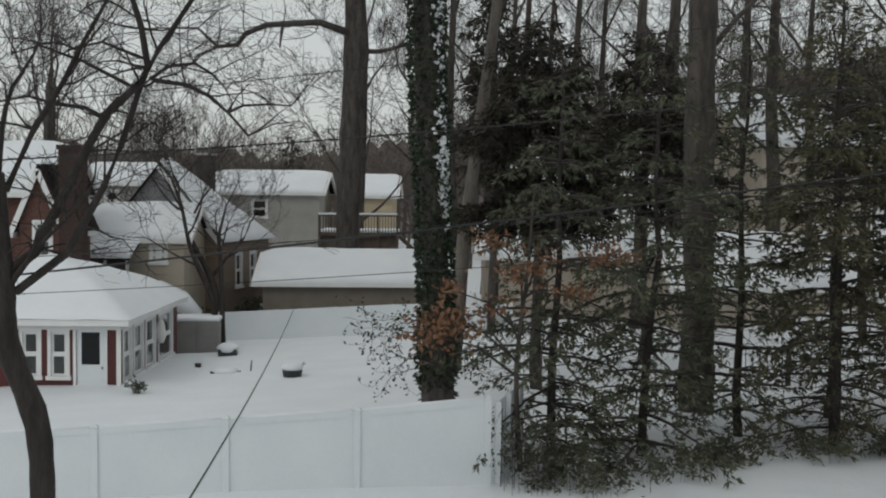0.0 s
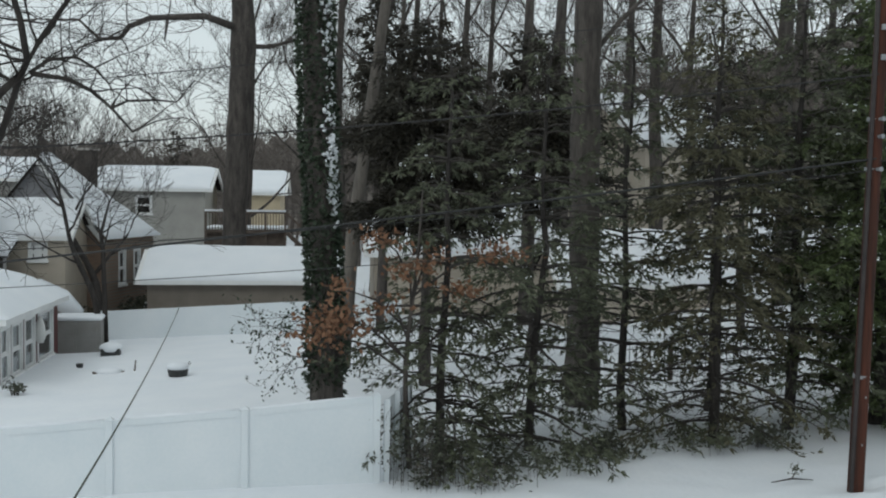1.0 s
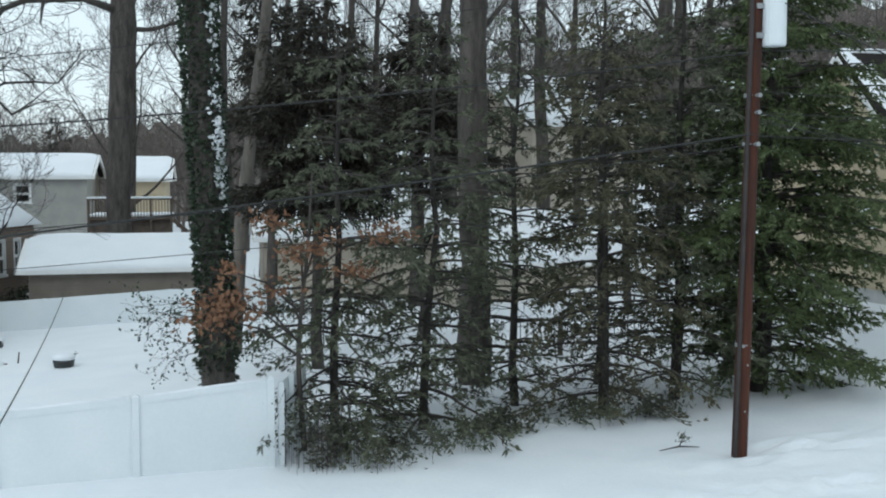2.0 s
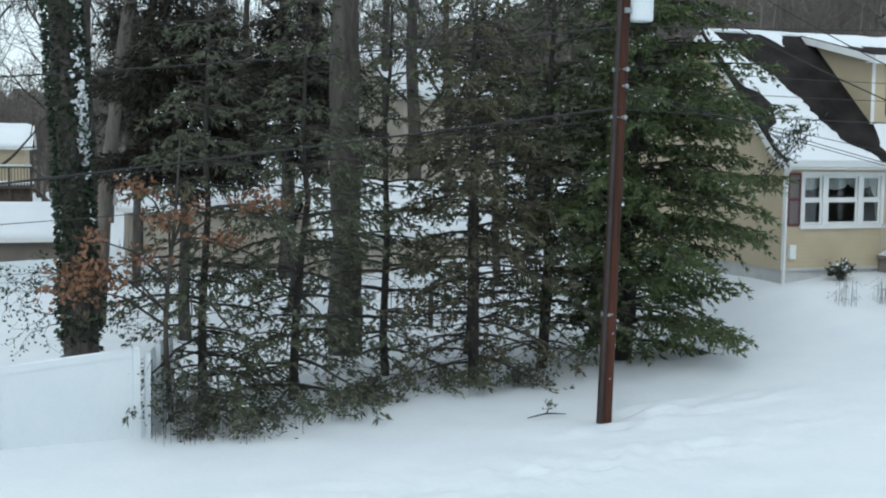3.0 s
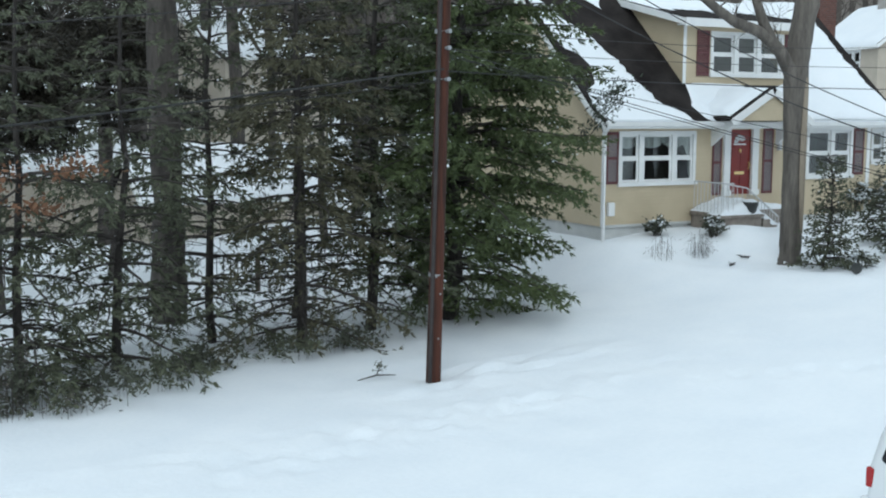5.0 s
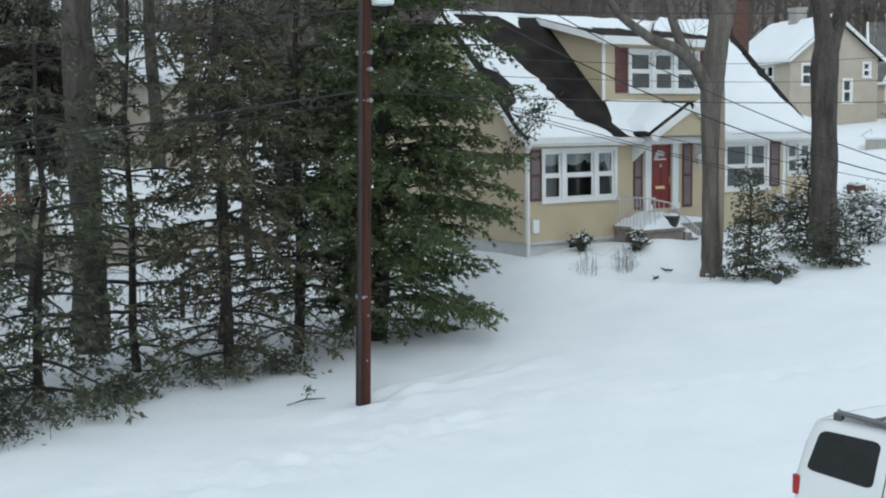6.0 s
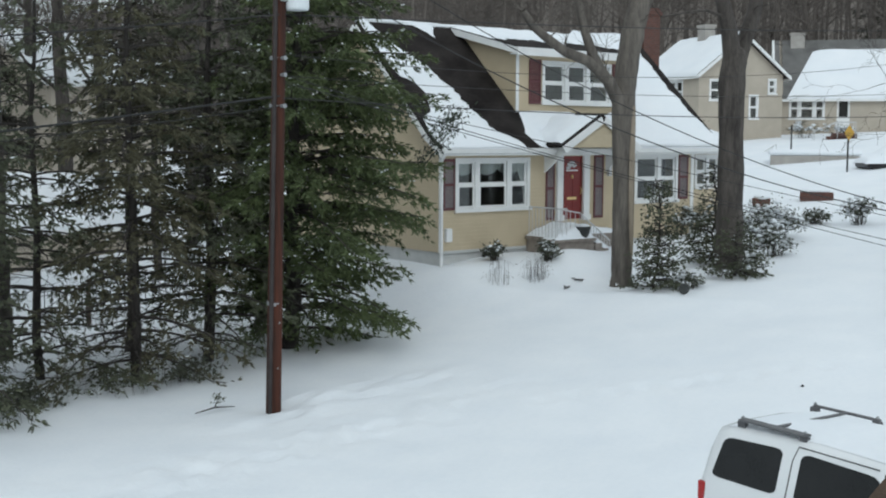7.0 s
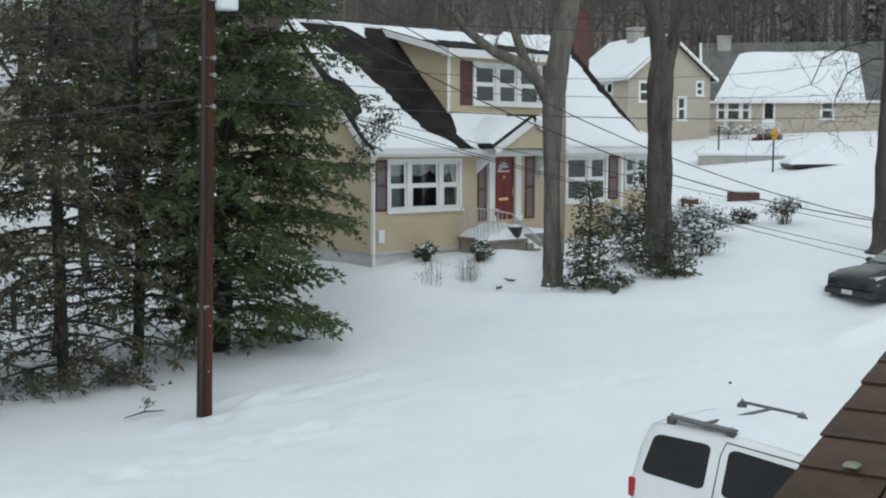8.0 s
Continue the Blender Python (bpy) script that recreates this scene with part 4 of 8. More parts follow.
# brick house with the pointed grey gable, its low front wing and the grey house beyond
def build_hipped_brick_house():
    """Gable to the front, hip to the back."""
    h = thing("brick_house", pose(-12.85, 53.9, 0, 0, 0, -15), "brick house with a grey shake gable and snowy roof", "house")
    w, d, eave, top = 2.9, 5.2, 3.5, 6.75
    part("wall", Shape().wall(-w, w, -2.5, eave, 0, 0.2, [(-0.6, 0.4, 0.8, 2.2)]), BRICK_TAN, h)
    window(h, -0.6, 0.4, 0.8, 2.2, 0, (0.5, 0.5))
    s = Shape().wall(0.2, d, -2.5, eave, 0, 0.2, [(1.6, 2.2, 1.0, 2.5), (3.2, 3.8, 1.0, 2.5)])
    s.v = [(w - y, x, z) for x, y, z in s.v]
    part("wall", s, BRICK_TAN, h)
    side = thing("side_windows", pose(w, 0, 0, 0, 0, 90), "", "")
    side.parent = h
    window(side, 1.6, 2.2, 1.0, 2.5, 0, (1.0,))
    window(side, 3.2, 3.8, 1.0, 2.5, 0, (1.0,))
    part("wall", Shape().box(-w, -w + 0.2, 0.2, d, -2.5, eave), BRICK_TAN, h)
    part("wall", Shape().box(-w, w, d, d + 0.2, -2.5, eave), BRICK_TAN, h)
    part("partition", Shape().box(-w + 0.2, w - 0.2, d / 2, d / 2 + 0.1, -2.5, eave), ROOM, h)
    part("gable", Shape().prism([(-w, eave), (w, eave), (0, top)], "y", 0.0, 0.2), SHAKE, h, "grey shake gable")
    roof = thing("roof", Matrix.Identity(4), "", "")
    roof.parent = h
    e, k = w + 0.3, eave - 0.35
    A, R = (0, -0.3, top), (0, 0.9, top)
    B, C = (e, -0.3, k), (e, d + 0.4, k)
    B2, C2 = (-e, -0.3, k), (-e, d + 0.4, k)
    deck = Shape().add([A, R, B, C, B2, C2], [(0, 2, 3, 1), (1, 3, 5), (0, 1, 5, 4)])
    part("roof_deck", deck, SHINGLE, roof)
    part("rake_board", Shape().slab([(e, -0.36, k - 0.15), (0, -0.36, top - 0.15), (0, -0.33, top - 0.15), (e, -0.33, k - 0.15)], 0.2), WHITE, roof)
    mix3 = lambda p, q, u: Vector(p).lerp(Vector(q), u)
    snow_sheet(roof, lambda u, v: mix3(mix3(B, C, v), mix3(A, R, v), u), 0.2)
    snow_sheet(roof, lambda u, v: mix3(mix3(B2, C2, v), mix3(A, R, v), u), 0.06)
    c = thing("chimney", Matrix.Identity(4), "", "")
    c.parent = h
    part("chimney_shaft", Shape().box(0.55, 1.2, 2.3, 2.95, 4.0, 7.15), CHIMNEYGREY, c)
    part("chimney_cap", Shape().box(0.49, 1.26, 2.24, 3.01, 7.15, 7.26), CONCRETE, c)


build_hipped_brick_house()
wing = gable_house("brick_wing", pose(-12.8, 49.0, 0, 0, 0, 0), 4.0, 4.6, 3.55, 1.2, TAN, "low tan wing with a snowy roof and white window", -2.5, axis="x",
                   openings=[("f", 0.62, 1.22, 2.45, 3.1, "2")], snow=0.22, over=0.2)
part("porch_roof", Shape().slab([(-1.9, -1.6, 2.62), (0.15, -1.6, 2.62), (0.15, -0.02, 3.2), (-1.9, -0.02, 3.2)], 0.08), SHINGLE, wing)
snow_sheet(wing, lambda u, v: (-1.95 + 2.15 * v, -1.65 + 1.62 * u, 2.71 + 0.60 * u), 0.3)
for x in (-1.8, -0.9, 0.0):
    part("porch_post", Shape().box(x - 0.05, x + 0.05, -1.5, -1.4, -1.5, 2.62), WHITE, wing)
part("porch_front_sheet", Shape().box(-1.8, 0.05, -1.38, -1.34, -1.5, 2.6), CHIMNEYGREY, wing, "dark flat sheet across the porch front")
gable_house("grey_house", pose(-12.0, 79.5, 0, 0, 0, 0), 7.2, 8.0, 5.5, 1.3, GREYSIDE, "grey clapboard house with a snow-covered low roof", -2.5, axis="x",
            openings=[("f", -0.9, 0.05, 3.7, 4.85, "1")], snow=0.16)
gable_house("yellow_house", pose(-5.3, 84.0, 0, 0, 0, 0), 3.4, 8.0, 5.3, 1.35, CREAM, "pale yellow house with a snowy roof", -2.5, axis="x", snow=0.16)
gable_house("garage", pose(-3.6, 50.4, 0, 0, 0, 2), 8.2, 6.0, 1.68, 1.0, GARAGESIDE, "low brown-grey garage under deep smooth snow", -2.0, axis="x", snow=0.2, over=0.3)
gable_house("red_brick_house", pose(-23.7, 45.5, 0, 0, 0, 0), 17.3, 4.0, 5.6, 1.5, BRICK, "large red brick house with snowy roof", -2.5, axis="x", snow=0.3,
            openings=[("r", 1.4, 2.3, 3.3, 4.8, "1"), ("r", 1.4, 2.3, 0.6, 2.2, "1")])
gable_house("red_brick_gable", pose(-14.68, 43.0, 0, 0, 0, 0), 1.7, 3.0, 4.35, 2.0, BRICK, "red brick gabled bay with white windows", -2.5,
            openings=[("f", -0.28, 0.30, 3.0, 4.25, "1")], snow=0.12, over=0.2)
gable_house("grey_cottage", pose(-16.9, 59.5, 0, 0, 0, 0), 3.0, 6.0, 5.95, 0.8, GREYSIDE, "grey two-storey house with a snowy roof behind the wing", -2.5, axis="x",
            openings=[("f", -1.1, -0.5, 4.9, 5.75, "1"), ("f", -0.2, 0.4, 4.4, 5.4, "1")], snow=0.2)
ch = thing("brick_chimney", pose(-13.4, 42.6, -1.15), "tall dark red brick chimney stack", "chimney")
part("chimney_shaft", Shape().box(-0.42, 0.40, -0.40, 0.40, -0.5, 8.05), DARKBRICK, ch)
part("chimney_cap", Shape().box(-0.48, 0.46, -0.46, 0.46, 8.05, 8.22), DARKBRICK, ch)

# houses across the street and the one behind the pines
gable_house("tan_gable_house", pose(58.65, 60.0, 0, 0, 0, -104), 8.2, 6.6, 9.95, 2.55, TAN, "tan two-storey house with a snowy gable roof", 3.0, axis="x",
            openings=[("f", 0.3, 2.0, 8.0, 9.4, "2"), ("r", 0.9, 1.6, 8.1, 9.4, "1"), ("r", 2.0, 2.6, 8.1, 9.4, "1"), ("r", 4.0, 4.6, 6.9, 8.4, "1"), ("r", 5.5, 6.0, 8.6, 9.5, "1")], chimney=(-0.4, 3.3, 10.5, 13.5, CONCRETE), snow=0.22)
gable_house("beige_house", pose(71.53, 52.69, 0, 0, 0, -47), 12.6, 9.0, 8.7, 4.2, TAN, "beige one-storey house with deep roof snow", 3.0, axis="x",
            openings=[("f", -5.6, -3.3, 7.0, 8.42, "3"), ("f", -2.4, -1.5, 6.2, 8.4, "door"), ("f", 1.7, 2.5, 7.1, 8.32, "1")], chimney=(-5.0, 4.2, 9.5, 13.4, CONCRETE), snow=0.2, inset=(0.06, 0.15), cover=0.78, roofmat=GREYSHINGLE)
gable_house("dark_roof_house", pose(80, 66, 0, 0, 0, -45), 12.0, 9.0, 9.5, 3.0, GREYSIDE, "grey house with a snow-patched roof", 3.0, axis="x", snow=0.12, cover=0.5, roofmat=GREYSHINGLE)
gable_house("beige_gable_house", pose(18.4, 57.5, 0, 0, 0, 20), 6.5, 8.0, 8.2, 2.3, TAN, "beige gabled house half hidden by trees", -1.0, axis="x", snow=0.2)
gable_house("snowy_shed_house", pose(6.3, 55.0, 0, 0, 0, 0), 8.5, 6.0, 2.75, 1.9, TAN, "low tan building with a snowy roof", -1.0, axis="x", snow=0.3)
gable_house("low_outbuilding", pose(13.8, 48.5, 0, 0, 0, 6), 8.0, 5.0, 1.9, 1.7, TAN, "low tan outbuilding under deep snow behind the pines", -1.0, axis="x", snow=0.3)
gable_house("distant_house", pose(10.6, 82.0, 0, 0, 0, 0), 8.0, 6.0, 6.0, 1.6, GREYSIDE, "distant grey house with a snowy roof", -1.0, axis="x", snow=0.3)


def build_sunroom():
    x0, x1, y0, y1, zb, ze, zp = -16.2, -9.75, 35.4, 42.9, -1.0, 1.52, 3.0
    s = thing("sunroom", pose(0, 0, 0), "red sunroom with white windows under a snowy hip roof", "house")
    fh = [(-12.72, -12.22, -0.2, 1.15), (-11.86, -11.36, -0.2, 1.15), (-11.08, -10.22, -0.75, 1.30)]
    part("wall", Shape().wall(x0, x1, zb, ze - 0.1, y0, y0 + 0.15, fh), SUNRED, s, "dark red panelled wall")
    rw = Shape().wall(y0 + 0.15, y1, zb, ze - 0.1, 0, 0.15, [(35.75, 36.65, -0.40, 1.17), (37.0, 38.1, -0.40, 1.17), (38.5, 39.7, -0.40, 1.17), (40.2, 42.2, -0.40, 1.17)])
    rw.v = [(x1 - yy, xx, zz) for xx, yy, zz in rw.v]
    part("wall", rw, SUNRED, s)
    part("wall", Shape().box(x0, x1, y1, y1 + 0.15, zb, ze - 0.1), SUNRED, s)
    part("wall", Shape().box(x0, x0 + 0.15, y0 + 0.15, y1, zb, ze - 0.1), SUNRED, s)
    part("floor_slab", Shape().box(x0 + 0.15, x1 - 0.15, y0 + 0.15, y1, zb, -0.6), ROOM, s)
    # added inner walls that block daylight through the room, so the panes look dark
    part("added_room_wall", Shape().box(x0 + 0.15, x1 - 1.15, y0 + 1.1, y0 + 1.2, -0.6, ze - 0.1), ROOM, s)
    part("added_room_wall", Shape().box(x1 - 1.15, x1 - 1.05, y0 + 1.1, y1, -0.6, ze - 0.1), ROOM, s)
    part("beam", Shape().box(x0, x1 + 0.03, y0 - 0.05, y0 - 0.003, ze - 0.30, ze), WHITE, s, bevel=0.01)
    part("beam", Shape().box(x1 + 0.003, x1 + 0.05, y0 - 0.05, y1 + 0.1, ze - 0.30, ze), WHITE, s, bevel=0.01)
    part("corner_post", Shape().box(x1 - 0.1, x1 + 0.04, y0 - 0.04, y0 - 0.003, zb, ze - 0.3), WHITE, s)
    for a, b, c, d in fh[:2]:
        window(s, a, b, c, d, y0, (1.0,))
    side = thing("side_windows", pose(x1, 0, 0, 0, 0, 90), "", "")
    side.parent = s
    for a, b in ((35.75, 36.65), (37.0, 38.1), (38.5, 39.7), (40.2, 42.2)):
        window(side, a, b, -0.40, 1.17, 0, (1.0,))
    dr = thing("storm_door", Matrix.Identity(4), "", "")
    dr.parent = s
    part("door_leaf", Shape().wall(-11.08, -10.22, -0.75, 1.30, y0 + 0.03, y0 + 0.07, [(-10.93, -10.37, 0.15, 1.14)]), VINYL, dr, "pale grey storm door")
    part("door_glass", Shape().box(-10.93, -10.37, y0 + 0.045, y0 + 0.055, 0.15, 1.14), DARKGLASS, dr)
    part("door_frame", Shape().box(-11.17, -11.08, y0 - 0.03, y0 + 0.1, -0.8, 1.4).box(-10.22, -10.13, y0 - 0.03, y0 + 0.1, -0.8, 1.4).box(-11.08, -10.22, y0 - 0.03, y0 + 0.1, 1.30, 1.4), WHITE, dr)
    part("door_handle", Shape().ball((-10.29, y0 - 0.0, 0.05), 0.04), METAL, dr)
    roof = thing("roof", Matrix.Identity(4), "", "")
    roof.parent = s
    a, b, c, d = x0 - 0.35, x1 + 0.35, y0 - 0.4, y1 + 0.3
    base = [(a, c, ze), (b, c, ze), (b, d, ze), (a, d, ze), (-13.6, 38.6, zp), (-12.4, 39.6, zp)]
    part("roof_deck", Shape().add(base, [(0, 1, 5, 4), (1, 2, 5), (2, 3, 4, 5), (3, 0, 4), (3, 2, 1, 0)]), SHINGLE, roof)
    part("fascia", Shape().box(a, b, c - 0.03, c, ze - 0.14, ze + 0.05).box(b, b + 0.03, c - 0.03, d, ze - 0.14, ze + 0.05), WHITE, roof)
    sn = Shape()
    n = 36
    for j in range(n + 1):
        for i in range(n + 1):
            x, y = a - 0.08 + (b - a + 0.16) * i / n, c - 0.08 + (d - c + 0.16) * j / n
            fx = min((x - a) / (-13.0 - a), (b - x) / (b + 13.0))
            fy = min((y - c) / (39.1 - c), (d - y) / (d - 39.1))
            q = max(0.0, min(fx, fy, 0.97))
            e = min(1, 3.2 * min(i, n - i, j, n - j) / n + 0.15)
            e = 1 - (1 - e) ** 2
            sn.v.append((x, y, ze - 0.05 + (zp - ze) * q ** 0.9 + e * (0.40 + 0.06 * noise.noise(Vector((x, y, 3))))))
    w = n + 1
    sn.f = [(j * w + i, j * w + i + 1, (j + 1) * w + i + 1, (j + 1) * w + i) for j in range(n) for i in range(n)]
    part("snow_cap", sn, SNOW, roof, "deep rounded snow", True)
    hang = thing("hanging_bag", pose(-9.6, 39.9, -0.2), "white cloth bag hanging at a window", "bag")
    part("bag", Shape().tube([(0, 0, 1.35), (0, 0, 1.1), (0, 0, 0.7), (0, 0, 0.45)], (0.03, 0.14, 0.2, 0.1), 8), CURTAIN, hang, smooth=True)


build_sunroom()


# ---- fences, yard things, pole and cables ----
def build_front_fence():
    f = thing("vinyl_fence", pose(0.91, 21.9, 0), "white vinyl privacy fence half buried in snow", "fence")
    xs = [0.0, -2.46, -4.92, -7.38, -9.84, -12.3]
    tops = [1.60, 1.36, 1.18, 1.0, 0.86, 0.75]
    for x, t in zip(xs, tops):
        y = 0.015 * x
        p = part("post", Shape().box(x - 0.065, x + 0.065, y - 0.065, y + 0.065, -1.2, t + 0.03), VINYL, f, bevel=0.008)
        part("post_cap", Shape().add([(x - 0.08, y - 0.08, t + 0.03), (x + 0.08, y - 0.08, t + 0.03), (x + 0.08, y + 0.08, t + 0.03), (x - 0.08, y + 0.08, t + 0.03), (x, y, t + 0.10)],
                                     [(3, 2, 1, 0), (0, 1, 4), (1, 2, 4), (2, 3, 4), (3, 0, 4)]), VINYL, p)
    for (a, ta), (b, tb) in zip(zip(xs, tops), list(zip(xs, tops))[1:]):
        ya, yb = 0.015 * a, 0.015 * b
        part("top_rail", Shape().slab([(b + 0.065, yb - 0.03, tb - 0.10), (a - 0.065, ya - 0.03, ta - 0.10), (a - 0.065, ya + 0.03, ta - 0.10), (b + 0.065, yb + 0.03, tb - 0.10)], 0.12), VINYL, f)
        part("panel", Shape().add([(b + 0.065, yb - 0.012, -1.2), (a - 0.065, ya - 0.012, -1.2), (a - 0.065, ya + 0.012, -1.2), (b + 0.065, yb + 0.012, -1.2),
                                   (b + 0.065, yb - 0.012, tb - 0.10), (a - 0.065, ya - 0.012, ta - 0.10), (a - 0.065, ya + 0.012, ta - 0.10), (b + 0.065, yb + 0.012, tb - 0.10)],
                                  [(3, 2, 1, 0), (4, 5, 6, 7), (0, 1, 5, 4), (1, 2, 6, 5), (2, 3, 7, 6), (3, 0, 4, 7)]), VINYL, f)
        part("snow_ridge", Shape().tube([(a - 0.1, ya, ta + 0.025), ((a + b) / 2, (ya + yb) / 2, (ta + tb) / 2 + 0.03), (b + 0.1, yb, tb + 0.025)], (0.03, 0.035, 0.03), 6), SNOW, f, smooth=True)
    r = thing("grey_fence", pose(0.96, 21.9, 0), "grey weathered fence running back beside the pines", "fence")
    for k in range(3):
        part("post", Shape().box(0.10 + 0.24 * k, 0.20 + 0.24 * k, 0.94 * k + 0.04, 0.94 * k + 0.14, -0.8, 1.55), VINYL, r)
    for k in range(3):
        x, y, x2, y2 = 0.08 + 0.24 * k, 0.09 + 0.94 * k, 0.08 + 0.24 * (k + 1), 0.08 + 0.94 * (k + 1)
        part("panel", Shape().slab([(x, y, -0.6), (x2, y2, -0.6), (x2, y2, 1.5), (x, y, 1.5)], 0.02), VINYL, r)


build_front_fence()


def build_back_fence():
    f = thing("back_fence", pose(-9.3, 48.6, 0), "long white vinyl fence across the snowy yard", "fence")
    n = 5
    for k in range(n + 1):
        z = height(-9.3 + 2.44 * k, 48.6)
        part("post", Shape().box(2.44 * k - 0.065, 2.44 * k + 0.065, -0.065, 0.065, z - 0.5, z + 1.2), VINYL, f)
        if k < n:
            z2 = height(-9.3 + 2.44 * (k + 1), 48.6)
            part("panel", Shape().slab([(2.44 * k + 0.065, -0.02, z - 0.5), (2.44 * k + 2.375, -0.02, z2 - 0.5), (2.44 * k + 2.375, -0.02, z2 + 1.12), (2.44 * k + 0.065, -0.02, z + 1.12)], 0.04), VINYL, f)
            part("top_rail", Shape().slab([(2.44 * k + 0.065, -0.035, z + 1.12), (2.44 * k + 2.375, -0.035, z2 + 1.12), (2.44 * k + 2.375, 0.035, z2 + 1.12), (2.44 * k + 0.065, 0.035, z + 1.12)], 0.07), VINYL, f)


build_back_fence()

shed = thing("storage_shed", pose(-9.3, 44.2, -0.85, 0, 0, 4), "grey resin storage shed with snow on top", "shed")
part("shed_body", Shape().box(-0.85, 0.85, 0, 1.3, 0, 1.35), GREYPLASTIC, shed, bevel=0.03)
for x in (-0.8, 0.03):
    d = part("shed_door", Shape().box(x, x + 0.77, -0.03, -0.002, 0.1, 1.28), GREYPLASTIC, shed, bevel=0.01)
    for z in (0.35, 0.85):
        part("door_panel", Shape().box(x + 0.1, x + 0.67, -0.045, -0.031, z, z + 0.32), GREYPLASTIC, d, bevel=0.01)
part("shed_snow", Shape().box(-0.9, 0.9, -0.05, 1.35, 1.35, 1.52), SNOW, shed, smooth=True, bevel=0.08)

lean = thing("garden_shelter", pose(-11.4, 47.3, -1.0), "snow-covered lean-to shelter on dark posts", "shelter")
for x, y in ((-1.0, 0), (1.0, 0), (-1.0, 1.6), (1.0, 1.6)):
    part("post", Shape().tube([(x, y, 0), (x, y, 1.5 + (0.5 if x < 0 else -0.1))], (0.05, 0.05), 6), DECKWOOD, lean)
part("shelter_roof", Shape().slab([(-1.4, -0.3, 2.2), (1.5, -0.3, 1.15), (1.5, 1.9, 1.15), (-1.4, 1.9, 2.2)], 0.06), DECKWOOD, lean)
part("shelter_snow", Shape().tube([(-1.3, 0.8, 2.25), (-0.4, 0.8, 2.05), (0.6, 0.8, 1.65), (1.4, 0.8, 1.25)], (0.35, 0.75, 0.7, 0.3), 12), SNOW, lean, smooth=True)


def rest(x, y, dz=0.0, rz=0.0):
    return pose(x, y, snow_height(x, y) + dz, 0, 0, rz)


pot = thing("yard_planter", rest(-4.7, 36.9, -0.05, 20), "dark round tub planter filled with snow", "planter")
part("tub", Shape().tube([(0, 0, 0), (0, 0, 0.22), (0, 0, 0.26)], (0.28, 0.32, 0.32), 14), POTBLACK, pot)
part("tub_snow", Shape().ball((0, 0, 0.34), 0.36, squash=0.4), SNOW, pot, smooth=True)
part("dead_stems", Shape().tube([(0.25, 0, 0.3), (0.38, 0, 0.5)], (0.02, 0.008), 4).tube([(0.25, 0.1, 0.3), (0.45, 0.1, 0.42)], (0.02, 0.008), 4), TWIG, pot)
grill = thing("deck_box", rest(-7.9, 43.2, -0.05, 5), "dark garden box capped with snow", "box")
part("box_body", Shape().box(-0.34, 0.34, -0.3, 0.3, 0, 0.34), POTBLACK, grill, bevel=0.03)
part("box_snow", Shape().ball((0, 0, 0.34), 0.42, squash=0.5), SNOW, grill, smooth=True)
board = thing("buried_board", rest(-7.1, 38.4, -0.02, 12), "wooden board half buried in snow", "board")
part("plank", Shape().box(-0.5, 0.5, -0.12, 0.12, 0, 0.06), DECKWOOD, board)
part("board_snow", Shape().ball((0, 0.1, 0.06), 0.45, squash=0.3), SNOW, board, smooth=True)
stake = thing("garden_stake", rest(-6.3, 38.5), "short wooden stake leaning in the snow", "stake")
part("stick", Shape().tube([(0, 0, -0.1), (0.05, 0, 0.35)], (0.03, 0.02), 5), DECKWOOD, stake)
can = thing("small_bucket", rest(-8.3, 39.8), "small dark bucket in the snow", "bucket")
part("bucket_body", Shape().tube([(0, 0, -0.05), (0, 0, 0.14)], (0.09, 0.12), 10), POTBLACK, can)

post = thing("garden_post", pose(10.0, 33.5, 0), "dark wooden post with a crooked arm among pines", "post")
part("post_shaft", Shape().tube([(0, 0, -0.5), (0.02, 0, 1.3)], (0.09, 0.075), 8), DECKWOOD, post)
part("post_arm", Shape().tube([(0.0, 0, 1.25), (0.5, 0.05, 1.6), (1.5, 0.1, 1.75)], (0.05, 0.045, 0.03), 6), DECKWOOD, post)
pick = thing("picket_fence", pose(9.0, 35.2, 0), "low dark wire picket fence behind the pines", "fence")
for k in range(26):
    zb_ = height(9.0 + 0.22 * k, 35.2)
    part("picket", Shape().tube([(0.22 * k, 0, zb_ - 0.3), (0.22 * k, 0, zb_ + 0.95)], (0.014, 0.014), 5), BLACKIRON, pick)
for z in (0.2, 0.85):
    part("fence_rail", Shape().tube([(0, 0, height(9.0, 35.2) + z), (2.75, 0, height(11.75, 35.2) + z), (5.5, 0, height(14.5, 35.2) + z)], (0.014,) * 3, 5), BLACKIRON, pick)

# deck behind the garage
deck = thing("deck", pose(-1.6, 66.0, 0), "raised wooden deck with snowy railing and stairs", "deck")
part("deck_floor", Shape().box(-5.4, -0.9, 0, 4, 3.0, 3.15), DECKWOOD, deck)
# added dark sheet that stands in for the dark background behind the deck
part("dark_backing", Shape().box(-5.3, -1.0, 0.3, 0.4, -1.5, 3.0), DECKWOOD, deck, "added dark sheet behind the deck posts")
part("deck_snow", Shape().box(-5.4, -0.9, 0.05, 4, 3.154, 3.3), SNOW, deck, bevel=0.05)
for k in range(5):
    part("deck_post", Shape().box(-5.4 + 1.1 * k, -5.28 + 1.1 * k, -0.02, 0.1, -1.5, 4.2), DECKWOOD, deck)
part("deck_rail", Shape().box(-5.4, -0.9, -0.04, 0.08, 4.08, 4.16), DECKWOOD, deck)
part("rail_snow", Shape().box(-5.4, -0.9, -0.05, 0.10, 4.164, 4.28), SNOW, deck, bevel=0.04)
